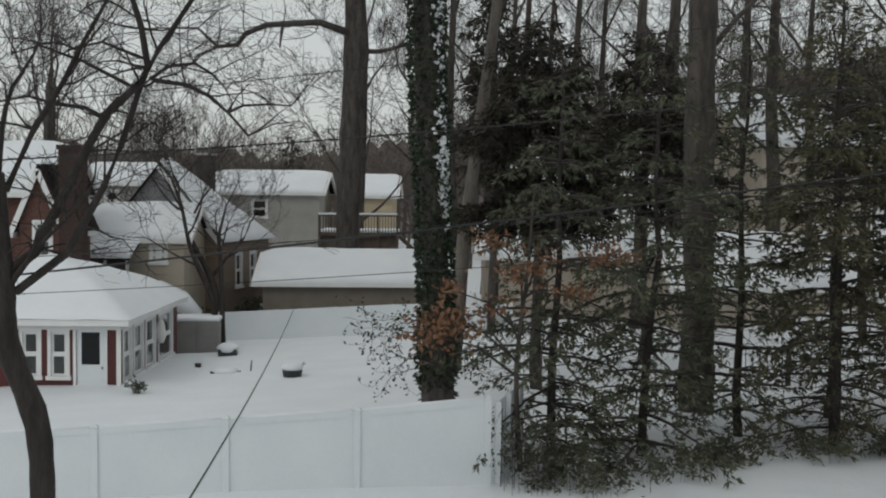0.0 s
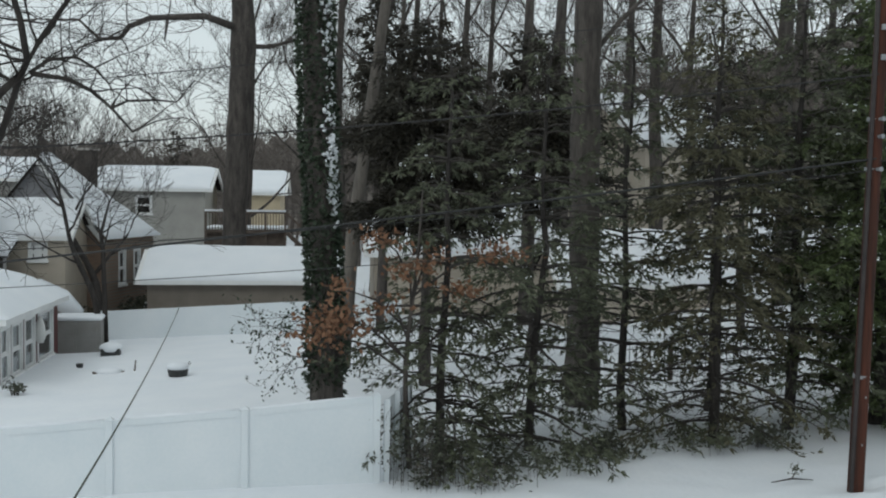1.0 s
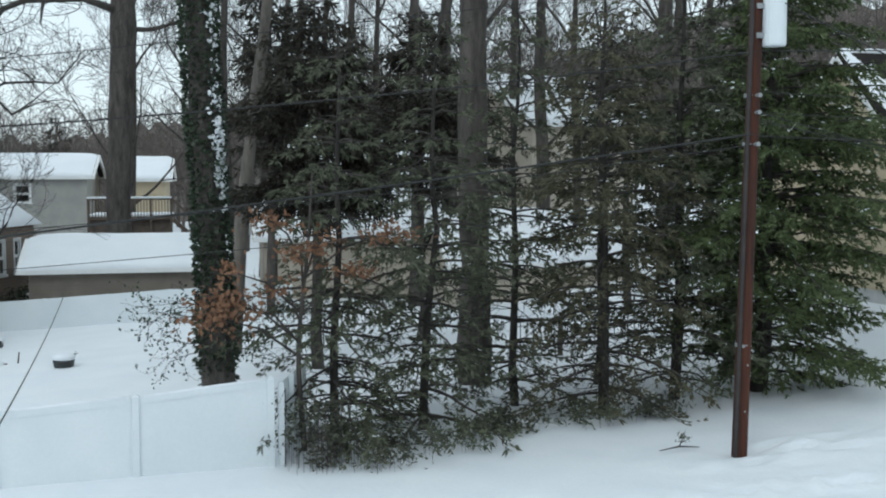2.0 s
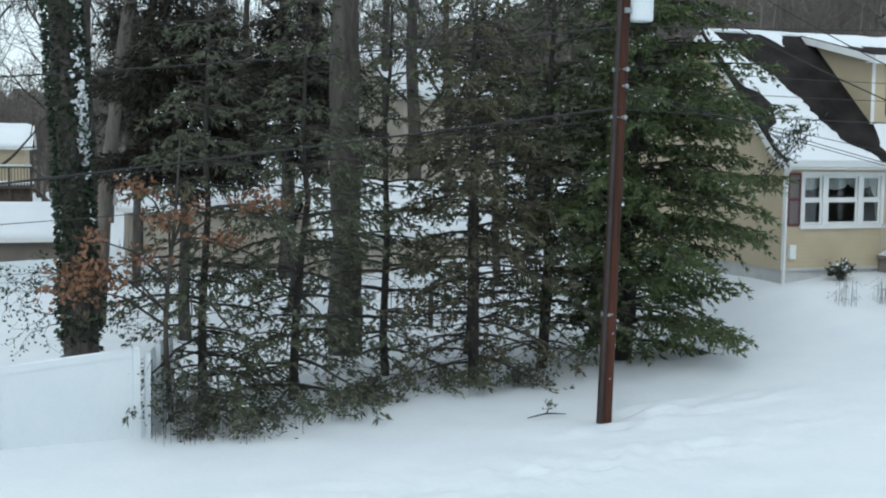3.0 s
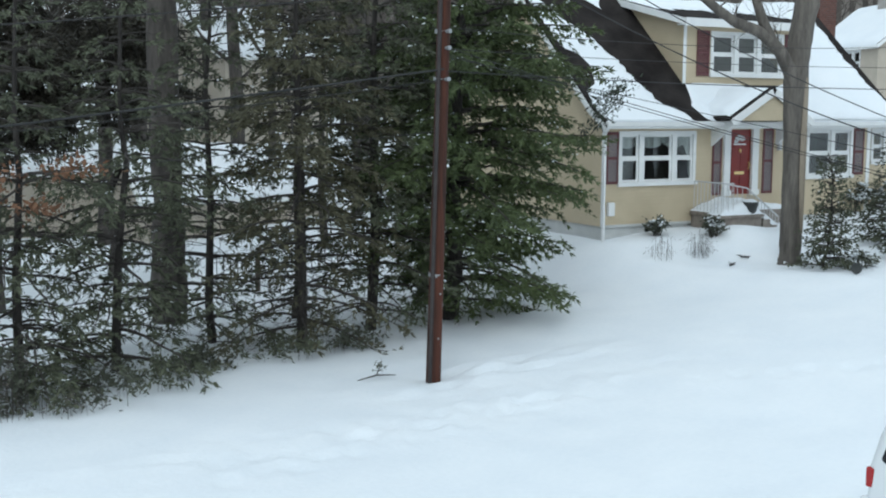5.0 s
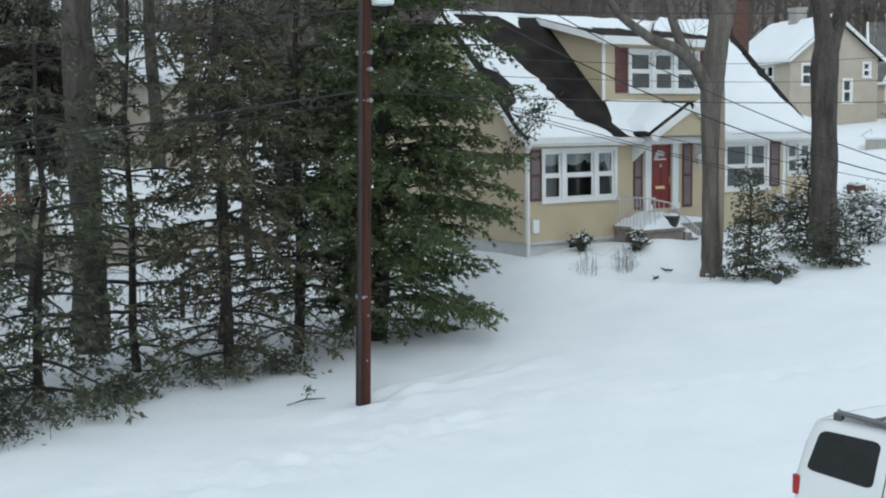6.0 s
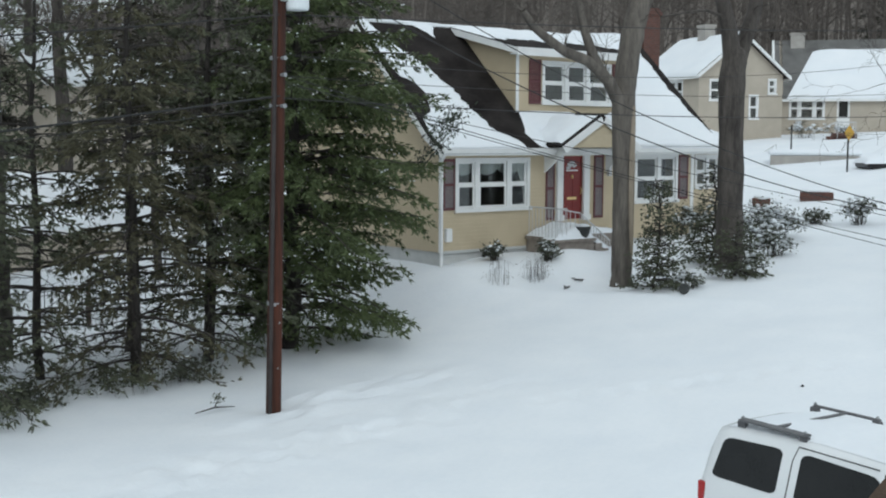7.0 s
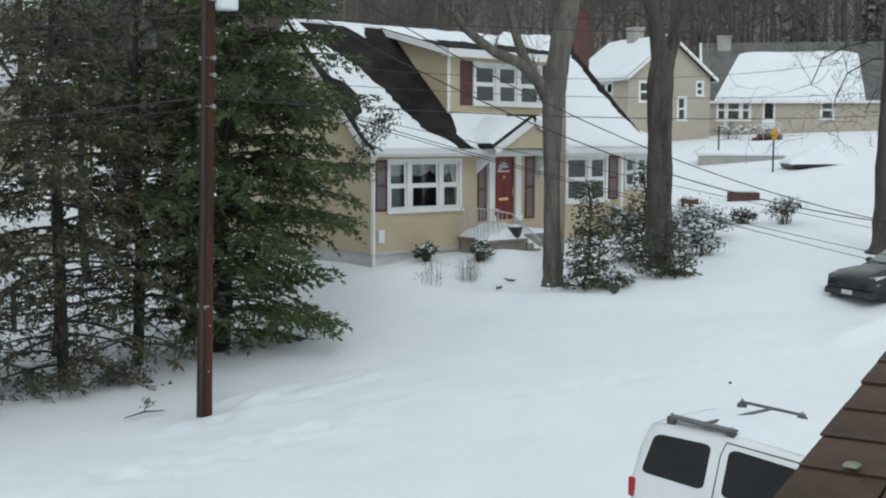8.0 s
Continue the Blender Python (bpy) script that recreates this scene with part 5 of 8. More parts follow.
for k in range(27):
    part("baluster", Shape().box(-5.3 + 0.16 * k, -5.26 + 0.16 * k, 0.02, 0.06, 3.15, 4.08), DECKWOOD, deck)
part("stair_stringer", Shape().slab([(-0.9, 0.0, 2.9), (2.4, 0.0, -0.2), (2.4, 0.9, -0.2), (-0.9, 0.9, 2.9)], 0.2), DECKWOOD, deck)
part("stair_rail", Shape().slab([(-0.9, -0.03, 4.05), (2.4, -0.03, 0.95), (2.4, 0.06, 0.95), (-0.9, 0.06, 4.05)], 0.12), DECKWOOD, deck)
for k in range(12):
    part("baluster", Shape().box(-0.8 + 0.27 * k, -0.76 + 0.27 * k, 0.0, 0.04, 2.8 - 0.254 * k, 3.98 - 0.254 * k), DECKWOOD, deck)

# utility pole
POLE = (9.86, 20.9)
pz = snow_height(*POLE)
pole = thing("utility_pole", pose(POLE[0], POLE[1], pz), "red-brown wooden utility pole standing in the snow", "pole")
part("pole_shaft", Shape().tube([(0, 0, -0.6), (0.0, 0, 0.0), (0.1, -0.02, 4.0), (0.2, -0.04, 8.2), (0.24, -0.05, 10.6)], (0.155, 0.152, 0.14, 0.128, 0.12), 20), POLEWOOD, pole, "weathered red-brown shaft", True)
# added near-black tube; its colour gives the shaft a darker left edge
part("left_edge_tube", Shape().tube([(-0.13, -0.10, -0.4), (-0.12, -0.10, 0.2), (-0.03, -0.12, 4.0), (0.07, -0.14, 8.2), (0.10, -0.14, 10.2)], (0.045,) * 5, 8), DULLGREY, pole, "added dark tube along the shaft's left edge", True)
for z in (2.2, 6.05, 6.97):
    x = z * 0.0245
    part("steel_band", Shape().tube([(x - 0.01, 0, z - 0.035), (x - 0.01, -0.01, z + 0.035)], (0.152, 0.152), 16), METAL, pole)
for i, z in enumerate((0.9, 1.8)):
    part("tag_plate", Shape().box(z * 0.0245 + 0.02 * (i % 2), z * 0.0245 + 0.02 * (i % 2) + 0.025, -0.165, -0.14, z, z + 0.04), METAL, pole)
for z in (6.05, 6.65, 6.97):
    part("insulator", Shape().tube([(z * 0.0245, -0.15, z), (z * 0.0245 + 0.02, -0.30, z)], (0.03, 0.045), 8), METAL, pole)
tr = part("transformer", Shape().tube([(0.52, -0.15, 7.9), (0.52, -0.15, 7.94), (0.52, -0.15, 8.85), (0.52, -0.15, 8.95)], (0.21, 0.23, 0.23, 0.18), 20), VINYL, pole, "pale blue-grey transformer can")
part("bracket", Shape().box(0.15, 0.34, -0.2, -0.08, 8.05, 8.15), METAL, tr)
part("bracket", Shape().box(0.15, 0.34, -0.2, -0.08, 8.6, 8.7), METAL, tr)


def cable(name, a, b, sag, r, mat, label, twist=False):
    a, b = Vector(a), Vector(b)
    pts = []
    n = 40
    for i in range(n + 1):
        u = i / n
        p = a.lerp(b, u)
        p.z -= sag * 4 * u * (1 - u)
        pts.append(p)
    s = Shape().tube(pts, [r] * (n + 1), 5)
    c = thing(name, Matrix.Identity(4), label, "cable")
    part("cable_line", s, mat, c)
    if twist:
        fine = []
        m = 700
        for i in range(m + 1):
            u = i / m
            p = a.lerp(b, u)
            p.z -= sag * 4 * u * (1 - u)
            t = u * (b - a).length / 0.26 * 2 * math.pi
            fine.append(p + Vector((0, math.cos(t) * r * 1.3, math.sin(t) * r * 1.3)))
        part("wrapped_line", Shape().tube(fine, [r * 0.55] * (m + 1), 4), DULLGREY, c)
    return c


cable("power_cable", (10.0, 20.75, 7.75), (-14.0, 21.0, 5.75), 0.35, 0.014, WIREMAT, "twisted overhead power cable", True)
cable("power_line", (10.1, 20.75, 9.2), (-14.0, 21.0, 6.4), 0.2, 0.009, WIREMAT, "thin black overhead line")
cable("telephone_cable", (10.0, 20.75, 6.2), (-14.0, 21.0, 3.25), 0.12, 0.02, WIREMAT, "thick black telephone cable")
cable("telephone_line", (10.0, 20.75, 6.0), (-16.0, 21.2, 4.0), 0.45, 0.008, WIREMAT, "thin black telephone line")
cable("telephone_line", (9.9, 20.75, 5.0), (-14.0, 21.0, 3.30), 0.2, 0.007, WIREMAT, "thin black telephone line")
cable("service_cable", (-2.3, 5.5, 2.2), (-6.3, 50.2, 0.55), 0.35, 0.016, GREENWIRE, "grey-green cable slung across the yards")
cable("street_line", (10.05, 20.75, 7.76), (48.0, 23.4, 9.98), 0.31, 0.012, WIREMAT, "black overhead street line")
cable("street_line", (10.05, 20.75, 7.0), (48.0, 23.4, 10.77), 1.4, 0.007, WIREMAT, "black overhead street line")
cable("street_line", (10.05, 20.75, 6.59), (48.0, 23.4, 8.19), 0.69, 0.007, WIREMAT, "black overhead street line")
cable("street_line", (10.05, 20.75, 6.16), (48.0, 23.4, 7.03), 0.53, 0.011, WIREMAT, "black overhead street line")
cable("drop_cable", (10.1, 20.75, 9.87), (28.0, 12.5, 3.11), 1.62, 0.011, WIREMAT, "black service cable sloping to a house")
cable("drop_cable", (10.1, 20.75, 8.91), (28.0, 12.5, 3.43), 1.62, 0.013, WIREMAT, "black service cable sloping to a house")
cable("drop_line", (10.1, 20.75, 6.43), (28.0, 12.5, 2.38), 0.04, 0.007, WIREMAT, "black service cable sloping to a house")
cable("drop_line", (10.1, 20.75, 6.6), (28.0, 12.5, 1.94), 0.35, 0.008, WIREMAT, "black service cable sloping to a house")
cable("drop_line", (10.1, 20.75, 6.48), (28.0, 12.5, 1.52), 0.16, 0.008, WIREMAT, "black service cable sloping to a house")


# ---- vehicles ----
def wheel(parent, x, y, z, r):
    w = thing("wheel", pose(x, y, z), "", "")
    w.parent = parent
    part("tyre", Shape().tube([(-0.12, 0, 0), (-0.09, 0, 0), (0.09, 0, 0), (0.12, 0, 0)], (r * 0.9, r, r, r * 0.9), 24), RUBBER, w, smooth=True)
    part("rim", Shape().tube([(-0.13, 0, 0), (0.13, 0, 0)], (r * 0.62, r * 0.62), 16), METAL, w)


def car_shell(rows):
    """A loft along the car: rows of (y, half width, belt z, roof z, roof half width, sill z)."""
    s = Shape()
    for y, hw, zb, zr, rw, zs in rows:
        ring = [(-hw * 0.93, zs), (-hw, zs + 0.18), (-hw, (zs + zb) / 2), (-hw * 0.97, zb), (-rw - (hw - rw) * 0.08, zr - 0.10), (-rw * 0.93, zr - 0.03), (-rw * 0.5, zr),
                (rw * 0.5, zr), (rw * 0.93, zr - 0.03), (rw + (hw - rw) * 0.08, zr - 0.10), (hw * 0.97, zb), (hw, (zs + zb) / 2), (hw, zs + 0.18), (hw * 0.93, zs)]
        s.v += [(x, y, z) for x, z in ring]
    k = 14
    for i in range(len(rows) - 1):
        for j in range(k):
            u = (j + 1) % k
            s.f.append((i * k + j, i * k + u, (i + 1) * k + u, (i + 1) * k + j))
    s.f.append(tuple(range(k))[::-1])
    s.f.append(tuple((len(rows) - 1) * k + j for j in range(k)))
    return s


def build_suv():
    z0 = 0.22
    v = thing("suv", pose(11.2, 9.88, z0, 0, 0, 0.5), "white SUV with grey roof rack and snow-dusted roof", "car")
    rows = [(-0.02, 0.86, 1.05, 1.25, 0.78, 0.42), (-0.05, 0.92, 1.08, 1.52, 0.74, 0.36), (-0.15, 0.945, 1.10, 1.74, 0.72, 0.34), (-0.45, 0.95, 1.10, 1.80, 0.72, 0.34), (-1.6, 0.955, 1.09, 1.84, 0.73, 0.34),
            (-2.7, 0.955, 1.08, 1.80, 0.72, 0.34), (-3.2, 0.955, 1.07, 1.62, 0.72, 0.34), (-3.75, 0.95, 1.05, 1.14, 0.82, 0.34), (-4.4, 0.92, 0.98, 1.04, 0.8, 0.36), (-4.75, 0.84, 0.86, 0.92, 0.7, 0.40)]
    part("body", car_shell(rows), CARWHITE, v, "white painted body", True)
    def flank(y, t):
        """A point of the left flank between belt (t=0) and roof edge (t=1)."""
        ys = [r[0] for r in rows][::-1]
        get = lambda c: float(np.interp(y, ys, [r[c] for r in rows][::-1]))
        hw, zb, zr, rw = get(1), get(2), get(3), get(4)
        x0, x1 = -hw * 0.97, -rw - (hw - rw) * 0.08
        return Vector((x0 + (x1 - x0) * t, y, zb + (zr - 0.10 - zb) * t))
    def side_window(name, outline):
        w = part(name, Shape(), DARKGLASS, v, "dark tinted glass")
        for sg in (1, -1):
            s = Shape()
            pts = []
            n = len(outline)
            for i in range(n):
                a, b, c = Vector(outline[i - 1]), Vector(outline[i]), Vector(outline[(i + 1) % n])
                for u in (0.0, 0.35, 0.75, 1.0):
                    p = b + (a - b) * 0.13
                    q = b + (c - b) * 0.13
                    pts.append((1 - u) ** 2 * p + 2 * u * (1 - u) * b + u * u * q)
            ring = [flank(p.x, p.y) for p in pts]
            out = Vector((-0.85, 0, 0.5)).normalized()
            top = [p + out * 0.008 for p in ring]
            low = [p - out * 0.03 for p in ring]
            m = len(ring)
            s.add(top + low, [tuple(range(m))] + [(i, (i + 1) % m, m + (i + 1) % m, m + i) for i in range(m)])
            if sg < 0:
                s.v = [(-x, y, z) for x, y, z in s.v]
            if sg > 0:
                w.data = mesh_of(name, s, DARKGLASS)
            else:
                part(name, s, DARKGLASS, v)
    side_window("quarter_window", [(-0.20, 0.10), (-0.28, 0.90), (-1.16, 0.90), (-1.16, 0.10)])
    side_window("rear_door_window", [(-1.42, 0.08), (-1.42, 0.90), (-2.42, 0.88), (-2.52, 0.08)])
    side_window("front_door_window", [(-2.62, 0.08), (-2.54, 0.88), (-2.98, 0.80), (-3.45, 0.10)])
    # door seam as a thin proud moulding
    seam = [flank(-1.31, 0.0), flank(-1.31, 0.75), flank(-1.36, 1.0), flank(-2.4, 1.0)]
    part("door_seam", Shape().tube([p + Vector((-0.004, 0, 0.003)) for p in seam], [0.008] * 4, 5), CARGREY, v)
    part("rear_window", Shape().slab([(-0.62, -0.05, 1.20), (0.62, -0.05, 1.20), (0.60, -0.19, 1.62), (-0.60, -0.19, 1.62)], 0.03), DARKGLASS, v)
    for sx in (-1, 1):
        part("tail_lamp", Shape().box(sx * 0.895 - 0.035, sx * 0.895 + 0.035, -0.13, -0.01, 0.82, 1.06), TAILRED, v, "red tail lamp", bevel=0.02)
        part("head_lamp", Shape().box(sx * 0.62 - 0.16, sx * 0.62 + 0.16, -4.74, -4.5, 0.72, 0.88), LAMPCLEAR, v, bevel=0.02)
    part("bumper", Shape().box(-0.92, 0.92, -0.3, 0.10, 0.42, 0.68), CARWHITE, v, bevel=0.05)
    part("bumper", Shape().box(-0.86, 0.86, -4.85, -4.5, 0.42, 0.66), CARWHITE, v, bevel=0.05)
    for x, y in ((-0.86, -0.95), (0.86, -0.95), (-0.86, -3.85), (0.86, -3.85)):
        wheel(v, x, y, 0.36, 0.37)
    rack = thing("roof_rack", Matrix.Identity(4), "", "")
    rack.parent = v
    for sx in (-1, 1):
        x = sx * 0.66
        half = 0.07 if sx < 0 else 0.03
        part("side_rail", Shape().box(x - half, x + half, -1.40, -0.44, 1.840, 1.870), CARGREY, rack, bevel=0.012)
        for y in (-0.46, -1.36):
            part("rail_foot", Shape().box(x - 0.034, x + 0.034, y - 0.06, y + 0.06, 1.76, 1.842), CARGREY, rack, bevel=0.015)
            part("rail_knob", Shape().ball((x, y, 1.88), 0.022), METAL, rack)
    part("cross_bar", Shape().box(-0.64, 0.64, -0.97, -0.91, 1.848, 1.872), CARGREY, rack, bevel=0.01)
    sn = Shape()
    n = 20
    for j in range(n + 1):
        for i in range(n + 1):
            x, y = -0.68 + 1.36 * i / n, -0.25 - 2.75 * j / n
            zr = float(np.interp(y, [r[0] for r in rows][::-1], [r[3] for r in rows][::-1]))
            e = min(1, min(i, n - i, j, n - j) / 4)
            sn.v.append((x, y, zr - 0.035 * (abs(x) / 0.68) ** 2 + 0.008 + e * (0.045 + 0.03 * noise.noise(Vector((x * 2, y * 2, 0))))))
    w = n + 1
    sn.f = [(j * w + i, j * w + i + 1, (j + 1) * w + i + 1, (j + 1) * w + i) for j in range(n) for i in range(n)]
    part("roof_snow", sn, SNOW, v, "thin snow on the roof", True)


build_suv()


def build_sedan():
    v = thing("sedan", pose(25.16, 16.85, snow_height(26.5, 17.8) - 0.40, 0, 0, -102), "black sedan sunk to its bumper in snow", "car")
    rows = [(-0.02, 0.72, 0.62, 0.68, 0.6, 0.30), (0.10, 0.84, 0.74, 0.80, 0.7, 0.26), (0.5, 0.90, 0.84, 0.90, 0.74, 0.24), (1.25, 0.91, 0.92, 1.0, 0.72, 0.24), (1.95, 0.91, 0.95, 1.36, 0.62, 0.24),
            (2.4, 0.91, 0.95, 1.45, 0.60, 0.24), (3.3, 0.91, 0.95, 1.42, 0.60, 0.24), (4.0, 0.90, 0.95, 1.10, 0.66, 0.24), (4.6, 0.84, 0.86, 0.95, 0.66, 0.3)]
    part("body", car_shell(rows), CARBLACK, v, "black painted body", True)
    part("windshield", Shape().slab([(-0.66, 1.30, 1.03), (0.66, 1.30, 1.03), (0.57, 1.97, 1.40), (-0.57, 1.97, 1.40)], 0.02), SCREENGLASS, v, "pale greenish windscreen")
    part("grille", Shape().box(-0.40, 0.40, -0.035, 0.05, 0.48, 0.60), BLACKIRON, v)
    part("number_plate", Shape().box(-0.17, 0.17, -0.075, -0.06, 0.33, 0.44), LAMPCLEAR, v, "pale number plate")
    part("bumper", Shape().box(-0.80, 0.80, -0.06, 0.2, 0.28, 0.46), CARBLACK, v, bevel=0.05)
    for sx in (-1, 1):
        part("head_lamp", Shape().slab([(sx * 0.50, 0.01, 0.60), (sx * 0.80, 0.10, 0.62), (sx * 0.84, 0.36, 0.83), (sx * 0.58, 0.12, 0.77)], 0.03), LAMPCLEAR, v)
        part("side_window", Shape().slab([(sx * 0.885, 1.5, 0.98), (sx * 0.885, 3.6, 0.98), (sx * 0.66, 3.1, 1.36), (sx * 0.66, 2.1, 1.36)], 0.01), DARKGLASS, v)
        part("mirror", Shape().ball((sx * 1.0, 1.65, 1.02), 0.11, squash=0.7), CARBLACK, v)
        for y in (0.85, 3.7):
            wheel(v, sx * 0.82, y, 0.3, 0.31)
    part("roof_snow", Shape().ball((0, 2.8, 1.42), 0.72, squash=0.15), SNOW, v, smooth=True)


build_sedan()


def build_buried_car():
    v = thing("buried_car", pose(50.6, 36.2, height(50.6, 36.2) - 0.30, 0, 0, -28) @ Matrix.Scale(0.78, 4), "parked black car buried under a smooth dome of snow", "car")
    part("body", Shape().box(-1.75, 1.9, -0.88, 0.88, 0.2, 0.78), CARBLACK, v, bevel=0.12)
    part("cabin", Shape().box(-0.9, 1.5, -0.72, 0.72, 0.78, 1.15), DARKGLASS, v, bevel=0.12)
    part("bumper", Shape().box(-1.88, -1.752, -0.8, 0.8, 0.3, 0.6), CARGREY, v, bevel=0.04)
    for x in (-1.2, 1.3):
        part("tyre", Shape().tube([(x, -0.9, 0.3), (x, -0.66, 0.3)], (0.31, 0.31), 16), RUBBER, v)
    dome, n = Shape(), 30
    for j in range(n + 1):
        for i in range(n + 1):
            x, y = -2.0 + 4.0 * i / n, -1.0 + 2.0 * j / n
            high = -0.08 + float(np.interp(x, (-2.0, -1.85, -1.0, -0.3, 0.3, 1.0, 1.6, 2.0), (0.62, 0.98, 1.20, 1.66, 1.86, 1.80, 1.45, 0.80)))
            round_off = max(0.0, 1 - abs(y) ** 3.2) ** 0.6
            dome.v.append((x, y, 0.50 + (high - 0.50) * round_off + 0.03 * noise.noise(Vector((x * 1.5, y * 1.5, 3)))))
    w = n + 1
    dome.f = [(j * w + i, j * w + i + 1, (j + 1) * w + i + 1, (j + 1) * w + i) for j in range(n) for i in range(n)]
    part("snow_dome", dome, SNOW, v, smooth=True)


build_buried_car()

# street furniture on the far side
sg = thing("street_sign", pose(48.3, 36.9, height(48.3, 36.9) - 0.3), "yellow diamond street sign seen edge-on on a post", "sign")
part("sign_post", Shape().tube([(0, 0, 0), (0, 0, 2.5)], (0.05, 0.05), 6), BLACKIRON, sg)
part("sign_face", Shape().slab([(-0.20, 0.1, 2.2), (0.0, -0.05, 1.82), (0.20, -0.2, 2.2), (0.0, -0.05, 2.58)], 0.02), YELLOWSIGN, sg)
w_ = thing("retaining_wall", pose(51.2, 41.3, height(51.2, 41.3) - 0.30, 0, 0, -47), "low grey stone retaining wall capped with snow", "wall")
part("wall_body", Shape().box(-2.2, 2.4, 0, 0.4, -0.6, 0.62), CONCRETE, w_, bevel=0.03)
part("wall_snow", Shape().box(-2.3, 2.5, -0.06, 2.2, 0.62, 0.95), SNOW, w_, smooth=True, bevel=0.18)
st = thing("front_steps", pose(62.5, 48.9, height(62.5, 48.9) - 0.45, 0, 0, -47), "red brick front steps with snow and iron rail", "steps")
for k in range(4):
    part("step", Shape().box(-1.0 + 0.3 * k, 1.4, -0.6, 0.6, 0.2 * k - 0.6, 0.2 * k + 0.2), BRICK, st)
for y in (-0.6, 0.6):
    part("rail", Shape().tube([(-1.2, y, 0.9), (0.2, y, 1.5), (1.3, y, 1.5)], (0.03,) * 3, 5), IRON, st)
    for x, z in ((-1.2, 0.9), (0.2, 1.5), (1.3, 1.5)):
        part("rail_post", Shape().tube([(x, y, -0.6), (x, y, z)], (0.025, 0.025), 5), IRON, st)
gr = thing("garden_railing", pose(54.9, 47.6, height(54.9, 47.6) - 0.7, 0, 0, -30), "short white iron railing in snow", "railing")
part("rail", Shape().tube([(-0.5, 0, 0.5), (0.5, 0, 1.1)], (0.03, 0.03), 5).tube([(-0.5, 0, 0.1), (0.5, 0, 0.6)], (0.02, 0.02), 5), IRON, gr)
for k in range(5):
    part("baluster", Shape().tube([(-0.5 + 0.25 * k, 0, -0.4), (-0.5 + 0.25 * k, 0, 0.5 + 0.15 * k)], (0.02, 0.02), 5), IRON, gr)
pst = thing("sign_post", pose(54.8, 45.8, height(54.8, 45.8) - 0.25), "dark metal post standing in the snow", "post")
part("post_shaft", Shape().tube([(0, 0, -0.3), (0, 0, 1.8)], (0.05, 0.05), 6), BLACKIRON, pst)
rw = thing("red_brick_planter", pose(38.8, 31.0, height(38.8, 31.0), 0, 0, -50), "low red brick planter wall under snow", "planter")
part("brick_wall", Shape().box(-0.7, 0.6, 0, 0.5, -0.3, 0.36), BRICK, rw, bevel=0.03)
part("wall_snow", Shape().box(-0.72, 0.5, 0.06, 0.6, 0.36, 0.50), SNOW, rw, smooth=True, bevel=0.08)
rw2 = thing("stone_block", pose(36.6, 31.9, height(36.6, 31.9), 0, 0, -30), "small dark red block with a snow cap", "block")
part("block", Shape().box(-0.35, 0.3, 0, 0.4, -0.3, 0.35), BRICK, rw2, bevel=0.03)
part("block_snow", Shape().ball((0, 0.2, 0.4), 0.35, squash=0.35), SNOW, rw2, smooth=True)
bb = thing("garden_ball", rest(21.75, 21.5, 0.16), "dark round sign plate stuck in the snow", "plate")
part("disc", Shape().tube([(-0.012, -0.012, 0), (0.012, 0.012, 0)], (0.14, 0.14), 18), POTBLACK, bb)
part("stake", Shape().tube([(0, 0, -0.5), (0, 0, -0.1)], (0.015, 0.015), 5), BLACKIRON, bb)
for x, y, r in ((20.56, 24.73, 30), (21.49, 25.38, 80)):
    br = thing("fallen_branch", rest(x, y, 0.0, r), "small fallen twig lying on snow", "branch", "fallen twigs")
    part("twig", Shape().tube([(-0.25, 0, 0.03), (-0.1, 0.03, 0.05), (0.05, 0.05, 0.03), (0.24, 0.02, 0.07)], (0.012, 0.03, 0.028, 0.01), 6).tube([(0, 0.05, 0.04), (0.12, 0.16, 0.08)], (0.022, 0.008), 5).tube([(-0.08, 0.03, 0.05), (-0.14, -0.12, 0.06)], (0.02, 0.008), 5), TWIG, br)
clod = thing("dark_clod", rest(17.5, 14.2), "small dark clod on the snow", "clod")
part("lump", Shape().ball((0, 0, 0.02), 0.032, squash=0.6, rough=0.2), POTBLACK, clod)


